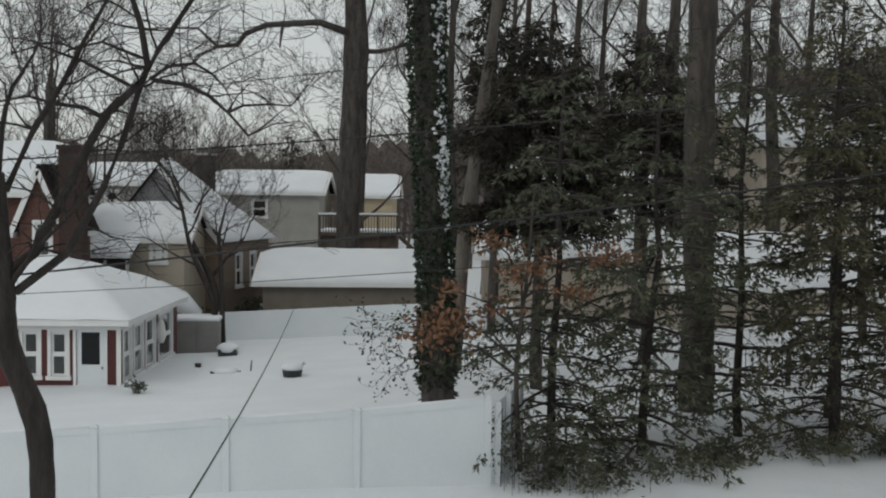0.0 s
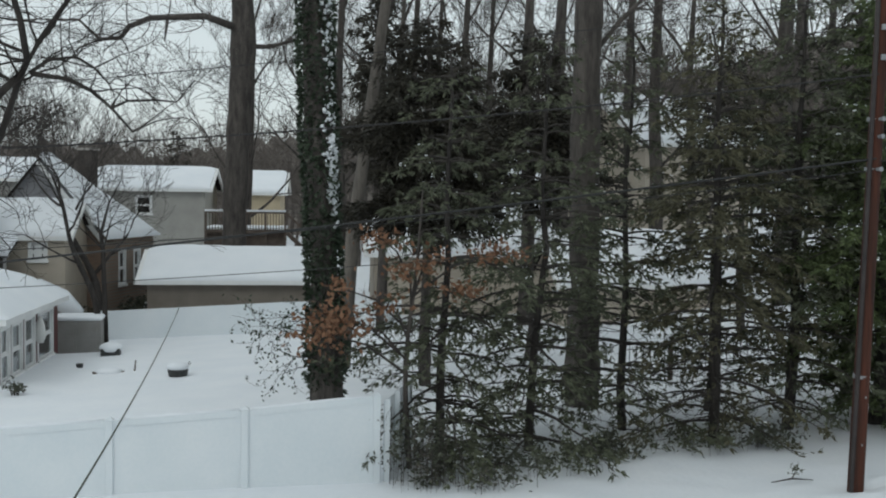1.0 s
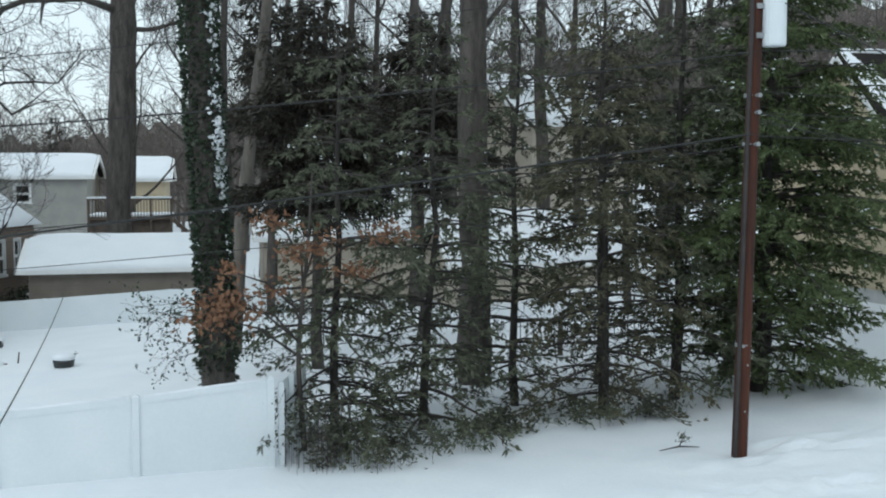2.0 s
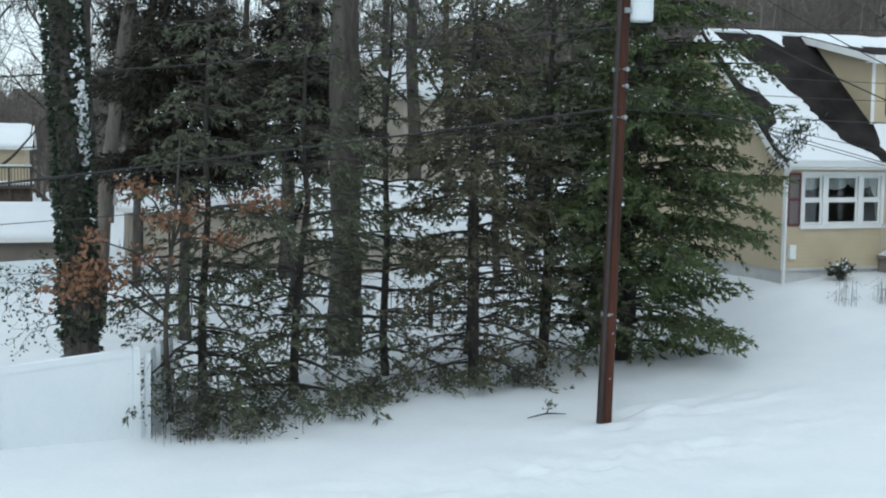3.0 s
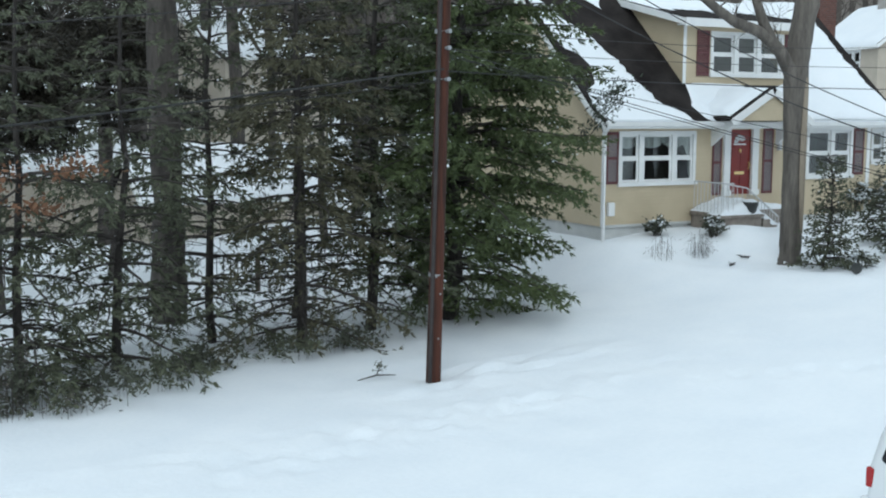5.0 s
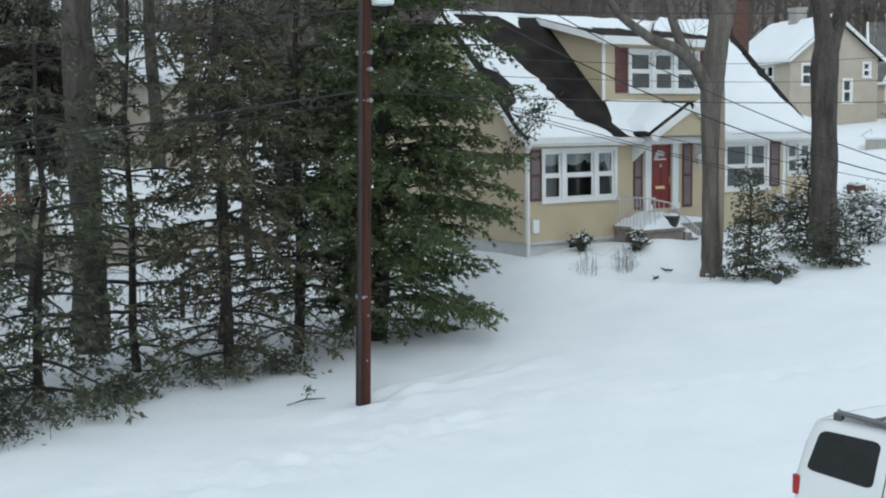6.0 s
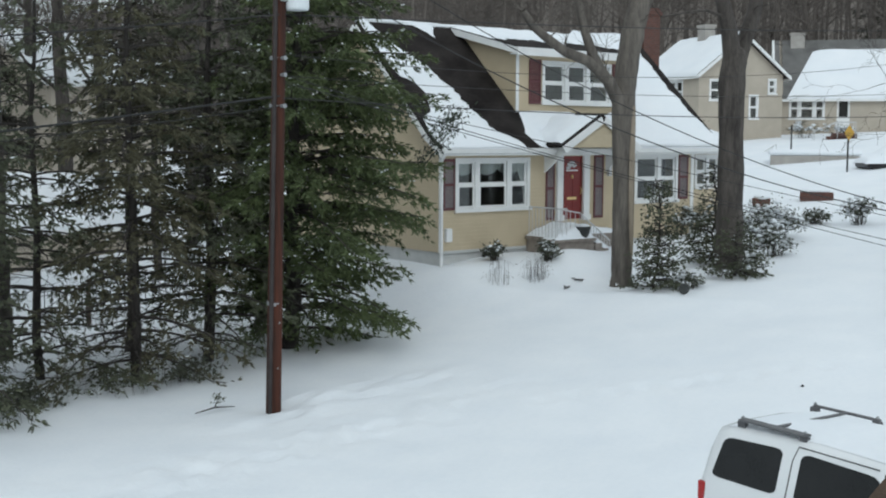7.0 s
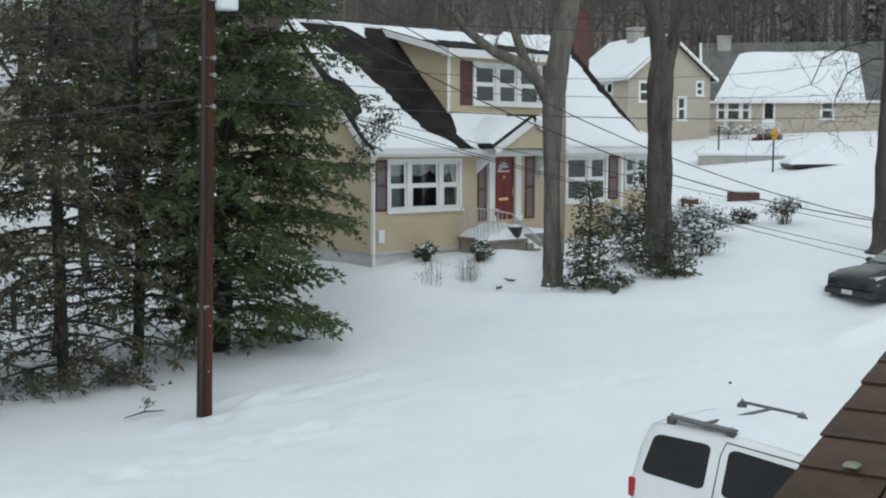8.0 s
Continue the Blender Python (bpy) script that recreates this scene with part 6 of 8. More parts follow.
# ---- trees ----
def limb(shape, rng, start, way, length, r0, depth, sides=5, bend=0.25, up=0.15, split=3, twigs=None, taper=0.35, min_r=0.004, gnarl=1.0):
    """A crooked tapering limb that forks into smaller ones."""
    n = max(3, int(3 + length / 0.5)) if depth > 0 else 3
    n = min(n, 8)
    p, d = Vector(start), Vector(way).normalized()
    pts, rad = [p.copy()], [r0]
    for i in range(1, n + 1):
        d = (d + Vector((rng.gauss(0, bend), rng.gauss(0, bend), rng.gauss(0, bend) + up * 0.6)) * gnarl / n * 2.6).normalized()
        p = p + d * length / n
        pts.append(p.copy())
        rad.append(max(min_r, r0 * (1 - (1 - taper) * i / n)))
    shape.tube(pts, rad, sides if depth > 1 else max(3, sides - 2), cap=False)
    if depth <= 0:
        return
    k = split + (1 if rng.random() < 0.4 else 0)
    for j in range(k):
        u = rng.uniform(0.35, 1.0) if j else 1.0
        i = min(n - 1, int(u * n))
        q = pts[i].lerp(pts[i + 1], u * n - i) if i < n else pts[-1]
        base = (pts[min(i + 1, n)] - pts[max(i - 1, 0)]).normalized()
        a = base.cross(Vector((rng.gauss(0, 1), rng.gauss(0, 1), rng.gauss(0, 1)))).normalized()
        w = base * rng.uniform(0.7, 1.1) + a * rng.uniform(0.35, 0.8) * (0.45 if j == 0 else 1)
        limb(shape, rng, q, w, length * rng.uniform(0.5, 0.78), max(min_r, rad[min(i, n)] * (0.8 if j == 0 else 0.55)), depth - 1, sides, bend, up, split, twigs, taper, min_r, gnarl)


def bare_tree(name, x, y, seed, trunk, limbs, label, mat=BARK, group="", sink=0.4):
    """trunk: control points (dx, dy, z, radius) above the snow. limbs: (height share, direction, length, radius, depth, split)."""
    rng = random.Random(seed)
    z = snow_height(x, y)
    t = thing(name, pose(x, y, z), label, "tree", group)
    pts = [Vector(p[:3]) for p in trunk]
    rad = [p[3] for p in trunk]
    fine, fr = [], []
    for i in range(len(pts) - 1):
        for k in range(5):
            u = k / 5
            a, b, c, d = pts[max(i - 1, 0)], pts[i], pts[i + 1], pts[min(i + 2, len(pts) - 1)]
            q = 0.5 * ((2 * b) + (c - a) * u + (2 * a - 5 * b + 4 * c - d) * u * u + (3 * b - a - 3 * c + d) * u ** 3)
            fine.append(q)
            fr.append((rad[i] + (rad[i + 1] - rad[i]) * u) * (1 + 0.05 * rng.gauss(0, 1)))
    fine.append(pts[-1])
    fr.append(rad[-1])
    base = fine[0].copy()
    fine.insert(0, base - Vector((0, 0, sink)))
    fr.insert(0, fr[0] * 1.15)
    part("trunk", Shape().tube(fine, fr, 14), mat, t, smooth=True)
    crown = Shape()
    for share, way, length, r, depth, split in limbs:
        i = share * (len(fine) - 1)
        j = min(int(i), len(fine) - 2)
        limb(crown, rng, fine[j].lerp(fine[j + 1], i - j), way, length, r, depth, split=split, bend=0.32, min_r=0.009 if y > 40 else 0.005)
    if crown.v:
        part("crown", crown, mat if mat is not BARK_GREY else BARK, t, "bare branches and twigs", True)
    return t


def conifer(x, y, seed, tall, spread, low, mat, label, limbs=70, trunk_r=0.14, lean=(0, 0), snow=60, blade=(0.17, 0.035), dense=1.0, side=None, droop=0.25, shape=2.2, thin=0.0, gaps=0.22, dead=14, z=None, step=0.10, kind="pine_tree"):
    """A tapered trunk, whorled limbs and needled sprays. side: a direction towards which the boughs reach farther."""
    rng, nr = random.Random(seed), np.random.default_rng(seed)
    z = snow_height(x, y) if z is None else z
    t = thing(kind, pose(x, y, z), label, "tree", "conifers in a row")
    tr = Shape()
    pts, rad = [], []
    for i in range(9):
        u = i / 8
        pts.append((lean[0] * u + 0.05 * rng.gauss(0, 1), lean[1] * u + 0.05 * rng.gauss(0, 1), -0.3 + (tall + 0.3) * u))
        rad.append(trunk_r * (1.1 - u) + 0.012)
    tr.tube(pts, rad, 10)
    part("trunk", tr, BARK, t, smooth=True)
    boughs, at, way, snows = Shape(), [], [], Shape()
    def trunk_at(h):
        i = (h + 0.3) / (tall + 0.3) * 8
        j = min(7, max(0, int(i)))
        return Vector(pts[j]).lerp(Vector(pts[j + 1]), i - j)
    for k in range(limbs):
        u = (k + rng.random()) / limbs
        h = low + (tall - low) * u ** 1.15
        a = k * 2.399963 + rng.uniform(-0.4, 0.4)
        reach = spread * (1 - 0.85 * ((h - low) / (tall - low)) ** shape) * rng.uniform(0.45, 1.15)
        if side:
            c = math.cos(a - side[0])
            reach *= 1 + side[1] * c
        if h < low + 0.8:
            reach *= 0.8
        out = Vector((math.cos(a), math.sin(a), 0))
        p0 = trunk_at(h)
        n = 6
        line = []
        lift = rng.uniform(-0.2, 0.55) if h > 2 else rng.uniform(-0.25, 0.2)
        for i in range(n + 1):
            s = i / n
            line.append(p0 + out * reach * s + Vector((0.06 * rng.gauss(0, 1) * s, 0.06 * rng.gauss(0, 1) * s, reach * (lift * s - droop * s * s + 0.10 * s ** 4))))
        boughs.tube(line, [max(0.005, 0.032 * (1 - 0.8 * i / n)) for i in range(n + 1)], 4, cap=False)
        sp = max(3, int(reach / step))
        for m in range(sp):
            s = 0.25 + 0.75 * (m + rng.random()) / sp
            i = min(n - 1, int(s * n))
            q = line[i].lerp(line[i + 1], s * n - i)
            if rng.random() < max(gaps, thin * min(1.0, max(0.0, (5.2 - h) / 2.5))):
                continue
            for sg in (-1, 1):
                tl = reach * (0.14 + 0.20 * (1 - s)) * rng.uniform(0.5, 1.2) + 0.10
                side_way = (out * 0.75 + Vector((-out.y, out.x, 0)) * sg * rng.uniform(0.5, 1.1) + Vector((0, 0, rng.uniform(-0.95, 0.25)))).normalized()
                kk = max(4, int(tl / 0.045 * dense))
                for b in range(kk):
                    v = (b + 0.5) / kk
                    c = q + side_way * tl * v
                    at.append((c.x + rng.gauss(0, 0.04), c.y + rng.gauss(0, 0.04), c.z - 0.25 * tl * v * v + rng.gauss(0, 0.05)))
                    way.append((side_way.x + rng.gauss(0, 0.45), side_way.y + rng.gauss(0, 0.45), side_way.z + rng.gauss(0, 0.45) - 0.25))
                if rng.random() < snow / 3200:
                    c = q + side_way * tl * 0.5
                    snows.ball((c.x, c.y, c.z + 0.02), rng.uniform(0.02, 0.055), 4, 6, 0.4, 0.4, rng)
    for k in range(dead):
        h = rng.uniform(0.25, low + 0.6)
        a = rng.uniform(0, 6.28)
        limb(boughs, rng, trunk_at(h), (math.cos(a), math.sin(a), rng.uniform(-0.4, 0.25)), rng.uniform(0.5, 1.2), 0.014, 2, 4, 0.3, -0.1, 2)
    crown = Shape().blades(np.array(at), np.array(way), blade[0], blade[1], nr)
    c = part("crown", crown, mat, t, "dark green drooping needle sprays")
    part("limb_wood", boughs, TWIG, t, "bare brown limbs", kind="stuff")
    if snows.v:
        part("snow_cover", snows, SNOW, t, "clumps of snow caught in the boughs", True, kind="stuff")
    return t


def pine(x, y, seed, tall, spread, low, mat, label, trunk_r=0.12, lean=(0, 0), gap=0.42, whorl=5, shape=1.8, side=None, droop=0.3, bare=0.5, keep=0.8, snow=0.05, needle=(0.17, 0.04), dead=24, twig=0.16, foot=1.0, kind="pine_tree", group="conifers in a row"):
    """A pine of whorled, drooping limbs that carry separate tufts of needles with open air between them.
    bare: share of tufts that the lowest limbs have lost; keep: share of twigs kept higher up; side: (direction, how much farther boughs reach there);
    foot: reach of the lowest limbs as a share of the full one."""
    rng, nr = random.Random(seed), np.random.default_rng(seed)
    t = thing(kind, pose(x, y, snow_height(x, y)), label, "tree", group)
    pts, rad = [], []
    for i in range(9):
        u = i / 8
        pts.append(Vector((lean[0] * u + 0.05 * rng.gauss(0, 1), lean[1] * u + 0.05 * rng.gauss(0, 1), -0.3 + (tall + 0.3) * u)))
        rad.append(trunk_r * (1.1 - u) + 0.012)
    part("trunk", Shape().tube(pts, rad, 10), BARK_DARK, t, smooth=True)

    def trunk_at(h):
        i = (h + 0.3) / (tall + 0.3) * 8
        j = min(7, max(0, int(i)))
        return pts[j].lerp(pts[j + 1], i - j)

    wood, snows, at, way = Shape(), Shape(), [], []
    h, turn = low, rng.uniform(0, 6.28)
    while h < tall - 0.1:
        u = (h - low) / (tall - low)
        turn += 0.7
        for k in range(whorl + (1 if rng.random() < 0.4 else 0)):
            a = turn + 6.2832 * k / whorl + rng.uniform(-0.35, 0.35)
            reach = (spread * (1 - 0.88 * u ** shape) * rng.uniform(0.5, 1.12) + 0.12) * (foot + (1 - foot) * min(1.0, h / 3.2)) * (1 + side[1] * math.cos(a - side[0]) if side else 1)
            out, across = Vector((math.cos(a), math.sin(a), 0)), Vector((-math.sin(a), math.cos(a), 0))
            p0, lift, n = trunk_at(h + rng.uniform(-0.12, 0.12)), rng.uniform(-0.12, 0.22) + 0.35 * u, 6
            line = [p0 + out * reach * (i / n) + across * 0.07 * rng.gauss(0, 1) * i / n + Vector((0, 0, reach * (lift * i / n - droop * (i / n) ** 2))) for i in range(n + 1)]
            for q in line:
                q.z = max(q.z, 0.06)
            wood.tube(line, [max(0.005, (0.012 + 0.011 * reach) * (1 - 0.8 * i / n)) for i in range(n + 1)], 4, cap=False)
            lost = bare * max(0.0, 1 - h / 4.5)
            bough_keep = keep * (1 - lost) * rng.uniform(0.7, 1.15)
            steps = max(2, int(reach * 0.85 / twig))
            for m in range(steps):
                s = 0.22 + 0.78 * (m + rng.random()) / steps
                i = min(n - 1, int(s * n))
                q = line[i].lerp(line[i + 1], s * n - i)
                for sg in (-1, 1):
                    if rng.random() > bough_keep:
                        continue
                    length = (reach * (0.10 + 0.24 * (1 - s)) + 0.10) * rng.uniform(0.6, 1.2)
                    sw = (out * 0.8 + across * sg * rng.uniform(0.4, 1.1) + Vector((0, 0, rng.uniform(-0.55, 0.2)))).normalized()
                    for b in range(max(1, round(length / 0.13))):
                        v = (b + 1) / max(1, round(length / 0.13))
                        c = q + sw * length * v + Vector((0, 0, -0.3 * length * v * v))
                        c.z = max(c.z, 0.08)
                        c = c + Vector((rng.gauss(0, 0.02), rng.gauss(0, 0.02), rng.gauss(0, 0.02)))
                        for f in range(6):
                            at.append(c)
                            way.append((sw.x + rng.gauss(0, 0.5), sw.y + rng.gauss(0, 0.5), sw.z + rng.gauss(0, 0.35) - 0.35))
                        if rng.random() < snow:
                            for f in range(3):
                                snows.ball((c.x + rng.gauss(0, 0.05), c.y + rng.gauss(0, 0.05), c.z + 0.02 + rng.gauss(0, 0.012)), rng.uniform(0.012, 0.034), 3, 5, 0.5, 0.5, rng)
        h += gap * rng.uniform(0.7, 1.3)
    for k in range(dead):
        a = rng.uniform(0, 6.28)
        limb(wood, rng, trunk_at(rng.uniform(0.3, 3.2)), (math.cos(a), math.sin(a), rng.uniform(-0.4, 0.25)), rng.uniform(0.5, 1.2), 0.012, 2, 4, 0.3, -0.1, 2)
    part("crown", Shape().blades(np.array([tuple(c) for c in at]), np.array(way), needle[0], needle[1], nr), mat, t, "dark drooping needle tufts")
    part("limb_wood", wood, TWIG, t, "bare brown limbs", kind="stuff")
    if snows.v:
        part("snow_cover", snows, SNOW, t, "clumps of snow caught in the boughs", True, kind="stuff")
    return t


def shrub(name, x, y, seed, r, tall, mat, label, leaves=900, leaf=(0.10, 0.045), snow=25, category="shrub", stems=14, dz=0.0, arch=False):
    rng, nr = random.Random(seed), np.random.default_rng(seed)
    t = thing(name, pose(x, y, snow_height(x, y) + dz), label, category)
    st, at, way, sn = Shape(), [], [], Shape()
    for k in range(stems):
        a = rng.uniform(0, 6.28)
        q = rng.random() ** 0.5
        tip = Vector((math.cos(a) * r * q, math.sin(a) * r * q, tall * (1 - 0.5 * q * q) * rng.uniform(0.6, 1.0)))
        mid = tip * 0.5 + Vector((0, 0, 0.1 * tall))
        if arch:
            tip = Vector((math.cos(a) * r * q * 1.25, math.sin(a) * r * q * 1.25, tall * rng.uniform(0.05, 0.8)))
            mid = Vector((tip.x * 0.6, tip.y * 0.6, tip.z + tall * rng.uniform(0.1, 0.35)))
        st.tube([(tip.x * (0.65 if arch else 0.3), tip.y * (0.65 if arch else 0.3), -0.15), mid, tip], (0.004, 0.004, 0.002) if arch else (0.012, 0.009, 0.004), 4, cap=False)
        for m in range(leaves // stems):
            s = rng.random() ** 0.6
            p = mid.lerp(tip, s) if s > 0.2 else mid * s * 4
            at.append((p.x + rng.gauss(0, 0.13) * r, p.y + rng.gauss(0, 0.13) * r, max(0.02, p.z + rng.gauss(0, 0.09) * tall)))
            way.append((rng.gauss(0, 1), rng.gauss(0, 1), rng.gauss(-0.3, 0.6)))
        if rng.random() < snow / stems / 2:
            for q, f in ((tip, 1.0), (mid * 1.25, 1.1), (mid.lerp(tip, 0.5), 0.9), (mid.lerp(tip, 0.75) * 1.08, 0.8)):
                sn.ball((q.x + rng.gauss(0, 0.06) * r, q.y + rng.gauss(0, 0.06) * r, q.z + 0.01), (rng.uniform(0.04, 0.10) * r + 0.018) * f, 5, 8, 0.55, 0.45, rng)
    part("stem_wood", st, TWIG, t, kind="stuff")
    if leaves:
        part("foliage", Shape().blades(np.array(at), np.array(way), leaf[0], leaf[1], nr), mat, t)
    if sn.v:
        part("snow_cap", sn, SNOW, t, "lumps of snow", True, kind="stuff")
    return t


# the row of pines behind the pole
NEEDLE = "tall pine with dark drooping boughs above thin bare limbs"
broad_pine = pine(12.62, 25.7, 11, 11.8, 3.45, 0.55, PINE_BRIGHT, "broad green pine with long boughs reaching over snow", 0.19, (0.3, 0), 0.36, 6, 1.7, (radians(-25), 0.22), 0.20, 0.25, 1.0, 0.03, (0.18, 0.04), 8, 0.13, 0.48)
rng_, nr_ = random.Random(61), np.random.default_rng(61)
tip_z = snow_height(12.62, 25.7)
part("long_limb", Shape().tube([(0.1, 0, 3.6), (2.2, 0.3, 3.9), (3.9, 0.5, 4.4 - tip_z), (4.6, 0.5, 5.1 - tip_z), (5.3, 0.5, 5.75 - tip_z)], (0.03, 0.026, 0.02, 0.014, 0.006), 6, cap=False), TWIG, broad_pine)
for cx, cz in [(5.35, 6.14), (5.07, 5.98), (5.17, 5.76), (4.8, 5.51), (4.49, 5.66), (4.62, 5.3), (4.35, 5.06), (4.14, 4.81), (4.89, 5.9)]:
    spots = np.array([(cx + rng_.gauss(0, 0.15), 0.5 + rng_.gauss(0, 0.15), cz - tip_z + rng_.gauss(0, 0.12)) for k in range(55)])
    part("hanging_spray", Shape().blades(spots, nr_.normal(0, 0.6, spots.shape) - (0, 0, 0.7), 0.15, 0.05, nr_), IVY, broad_pine, "dark hanging sprays", kind="stuff")
    part("side_twig", Shape().tube([(cx - 0.4, 0.5, cz - tip_z - 0.25), (cx, 0.5, cz - tip_z)], (0.012, 0.005), 4, cap=False), TWIG, broad_pine)
pine(10.60, 25.9, 12, 10.8, 2.3, 0.6, PINE, NEEDLE, 0.12, (0.1, 0), 0.44, 5, 2.0, (radians(-90), 0.1), 0.30, 0.66, 0.80, 0.025)
pine(8.55, 25.1, 13, 10.3, 2.3, 0.6, PINE_BROWN, "tall pine with bronzed drooping boughs", 0.11, (-0.1, 0), 0.44, 5, 2.0, (radians(-90), 0.1), 0.30, 0.66, 0.80, 0.02)
pine(6.75, 26.4, 14, 9.6, 2.1, 0.6, PINE, NEEDLE, 0.085, (0.1, 0), 0.48, 5, 2.0, None, 0.30, 0.66, 0.72, 0.02)
pine(4.2, 24.3, 15, 8.8, 2.1, 0.35, PINE, NEEDLE, 0.085, (0.35, 0), 0.46, 5, 2.0, (radians(-90), 0.2), 0.34, 0.45, 0.60, 0.015)
pine(2.35, 24.1, 16, 8.4, 2.1, 0.35, PINE, NEEDLE, 0.085, (0.1, 0), 0.46, 5, 2.0, (radians(-90), 0.25), 0.34, 0.42, 0.62, 0.015)
pine(9.5, 28.3, 17, 9.5, 2.0, 2.4, PINE, NEEDLE, 0.10, (0, 0), 0.6, 4, 2.0, None, 0.25, 0.7, 0.6, 0.05)
pine(13.4, 28.9, 18, 10.0, 2.2, 2.4, PINE, NEEDLE, 0.22, (0, 0), 0.6, 4, 2.0, None, 0.25, 0.7, 0.6, 0.05)
# darker evergreens farther back
conifer(2.7, 33.0, 21, 10.4, 2.7, 4.4, CEDAR, "dense dark cedar behind the snowy yard", 120, 0.16, (0, 0), 20, (0.22, 0.06), 1.5, step=0.12, kind="cedar_tree", dead=4)
conifer(6.6, 38.5, 22, 11.0, 2.9, 5.0, CEDAR, "dense dark cedar behind the snowy yard", 90, 0.16, (0, 0), 20, (0.24, 0.065), 1.3, step=0.13, kind="cedar_tree", dead=4)
conifer(14.4, 40.0, 23, 10.5, 3.0, 5.0, CEDAR, "thin dark cedar among bare trunks", 40, 0.14, (0, 0), 60, (0.26, 0.07), 1.0, step=0.15, kind="cedar_tree", dead=4)
conifer(19.0, 41.0, 24, 12.0, 3.2, 4.0, CEDAR, "thin dark cedar among bare trunks", 45, 0.14, (0, 0), 60, (0.26, 0.07), 1.0, step=0.15, kind="cedar_tree", dead=4)
conifer(2.05, 48.0, 26, 16.0, 1.7, 6.0, CEDAR, "tall narrow dark spruce among bare trees", 110, 0.16, (0, 0), 10, (0.30, 0.08), 1.0, step=0.14, kind="spruce_tree", dead=4)
conifer(-13.4, 104.0, 25, 12.0, 2.6, 0.5, CEDAR, "small dark spruce far beyond the roofs", 50, 0.2, (0, 0), 10, (0.5, 0.16), 0.7, kind="spruce_tree", dead=0, step=0.4)
for i, (x, y, tall) in enumerate(((110.27, 82.0, 15.0), (119.11, 86.0, 13.0), (107.62, 70.0, 14.0))):
    conifer(x, y, 27 + i, tall, 3.2, 2.0, CEDAR, "dark spruce behind the far houses", 70, 0.2, (0, 0), 10, (0.45, 0.14), 0.8, kind="spruce_tree", dead=0, step=0.3)
# low growth at the foot of the row
for i, (x, y, r, h) in enumerate(((1.75, 21.9, 0.6, 1.3), (2.5, 21.7, 0.8, 0.8), (3.6, 22.1, 0.9, 0.8), (4.9, 22.9, 0.8, 0.6), (6.2, 23.9, 0.8, 0.5), (7.8, 24.2, 0.8, 0.5), (9.3, 24.5, 0.8, 0.5))):
    shrub("hemlock_shrub", x, y, 40 + i, r, h, PINE if i % 2 else RHODO, "low straggly evergreen bush at the snow's edge", 620, (0.13, 0.05), 0, stems=18, arch=True)
for i, (x, y) in enumerate(((1.5, 21.6), (2.1, 21.45), (2.9, 21.35))):
    shrub("bare_bush", x, y, 60 + i, 0.55, 1.5 if i < 2 else 0.5, BARK_GREY, "thin bare grey stems of a leafless bush", 140, (0.07, 0.03), 0, stems=20, arch=True)

tw = thing("fallen_pine_twig", rest(8.9, 21.35, 0.02, 15), "fallen pine twig lying in trodden snow", "branch")
part("twig", Shape().tube([(-0.5, 0.1, 0.03), (-0.1, 0, 0.10), (0.35, -0.05, 0.05)], (0.01, 0.018, 0.008), 5).tube([(-0.1, 0, 0.10), (0.15, 0.2, 0.24)], (0.014, 0.006), 4), TWIG, tw)
_r = np.random.default_rng(3)
_p = np.array([(0.15, 0.2, 0.22)]) + _r.normal(0, 0.05, (40, 3))
part("needles", Shape().blades(_p, _r.normal(0, 1, _p.shape), 0.12, 0.03, _r), PINE, tw, kind="stuff")

# dark oak trunk in the row, ivy tree and its neighbours
bare_tree("oak_tree", 6.5, 29.6, 71, [(0, 0, 0, 0.44), (0.02, 0, 3, 0.39), (-0.03, 0, 7, 0.37), (0.05, 0, 12, 0.33), (0.2, 0, 17, 0.26)],
          [(0.62, (0.8, 0.2, 0.7), 4, 0.09, 3, 3), (0.7, (-0.8, 0.1, 0.8), 4, 0.09, 3, 3), (0.95, (0.3, 0, 1), 4, 0.12, 3, 3)], "straight dark oak trunk rising through the pines", BARK)


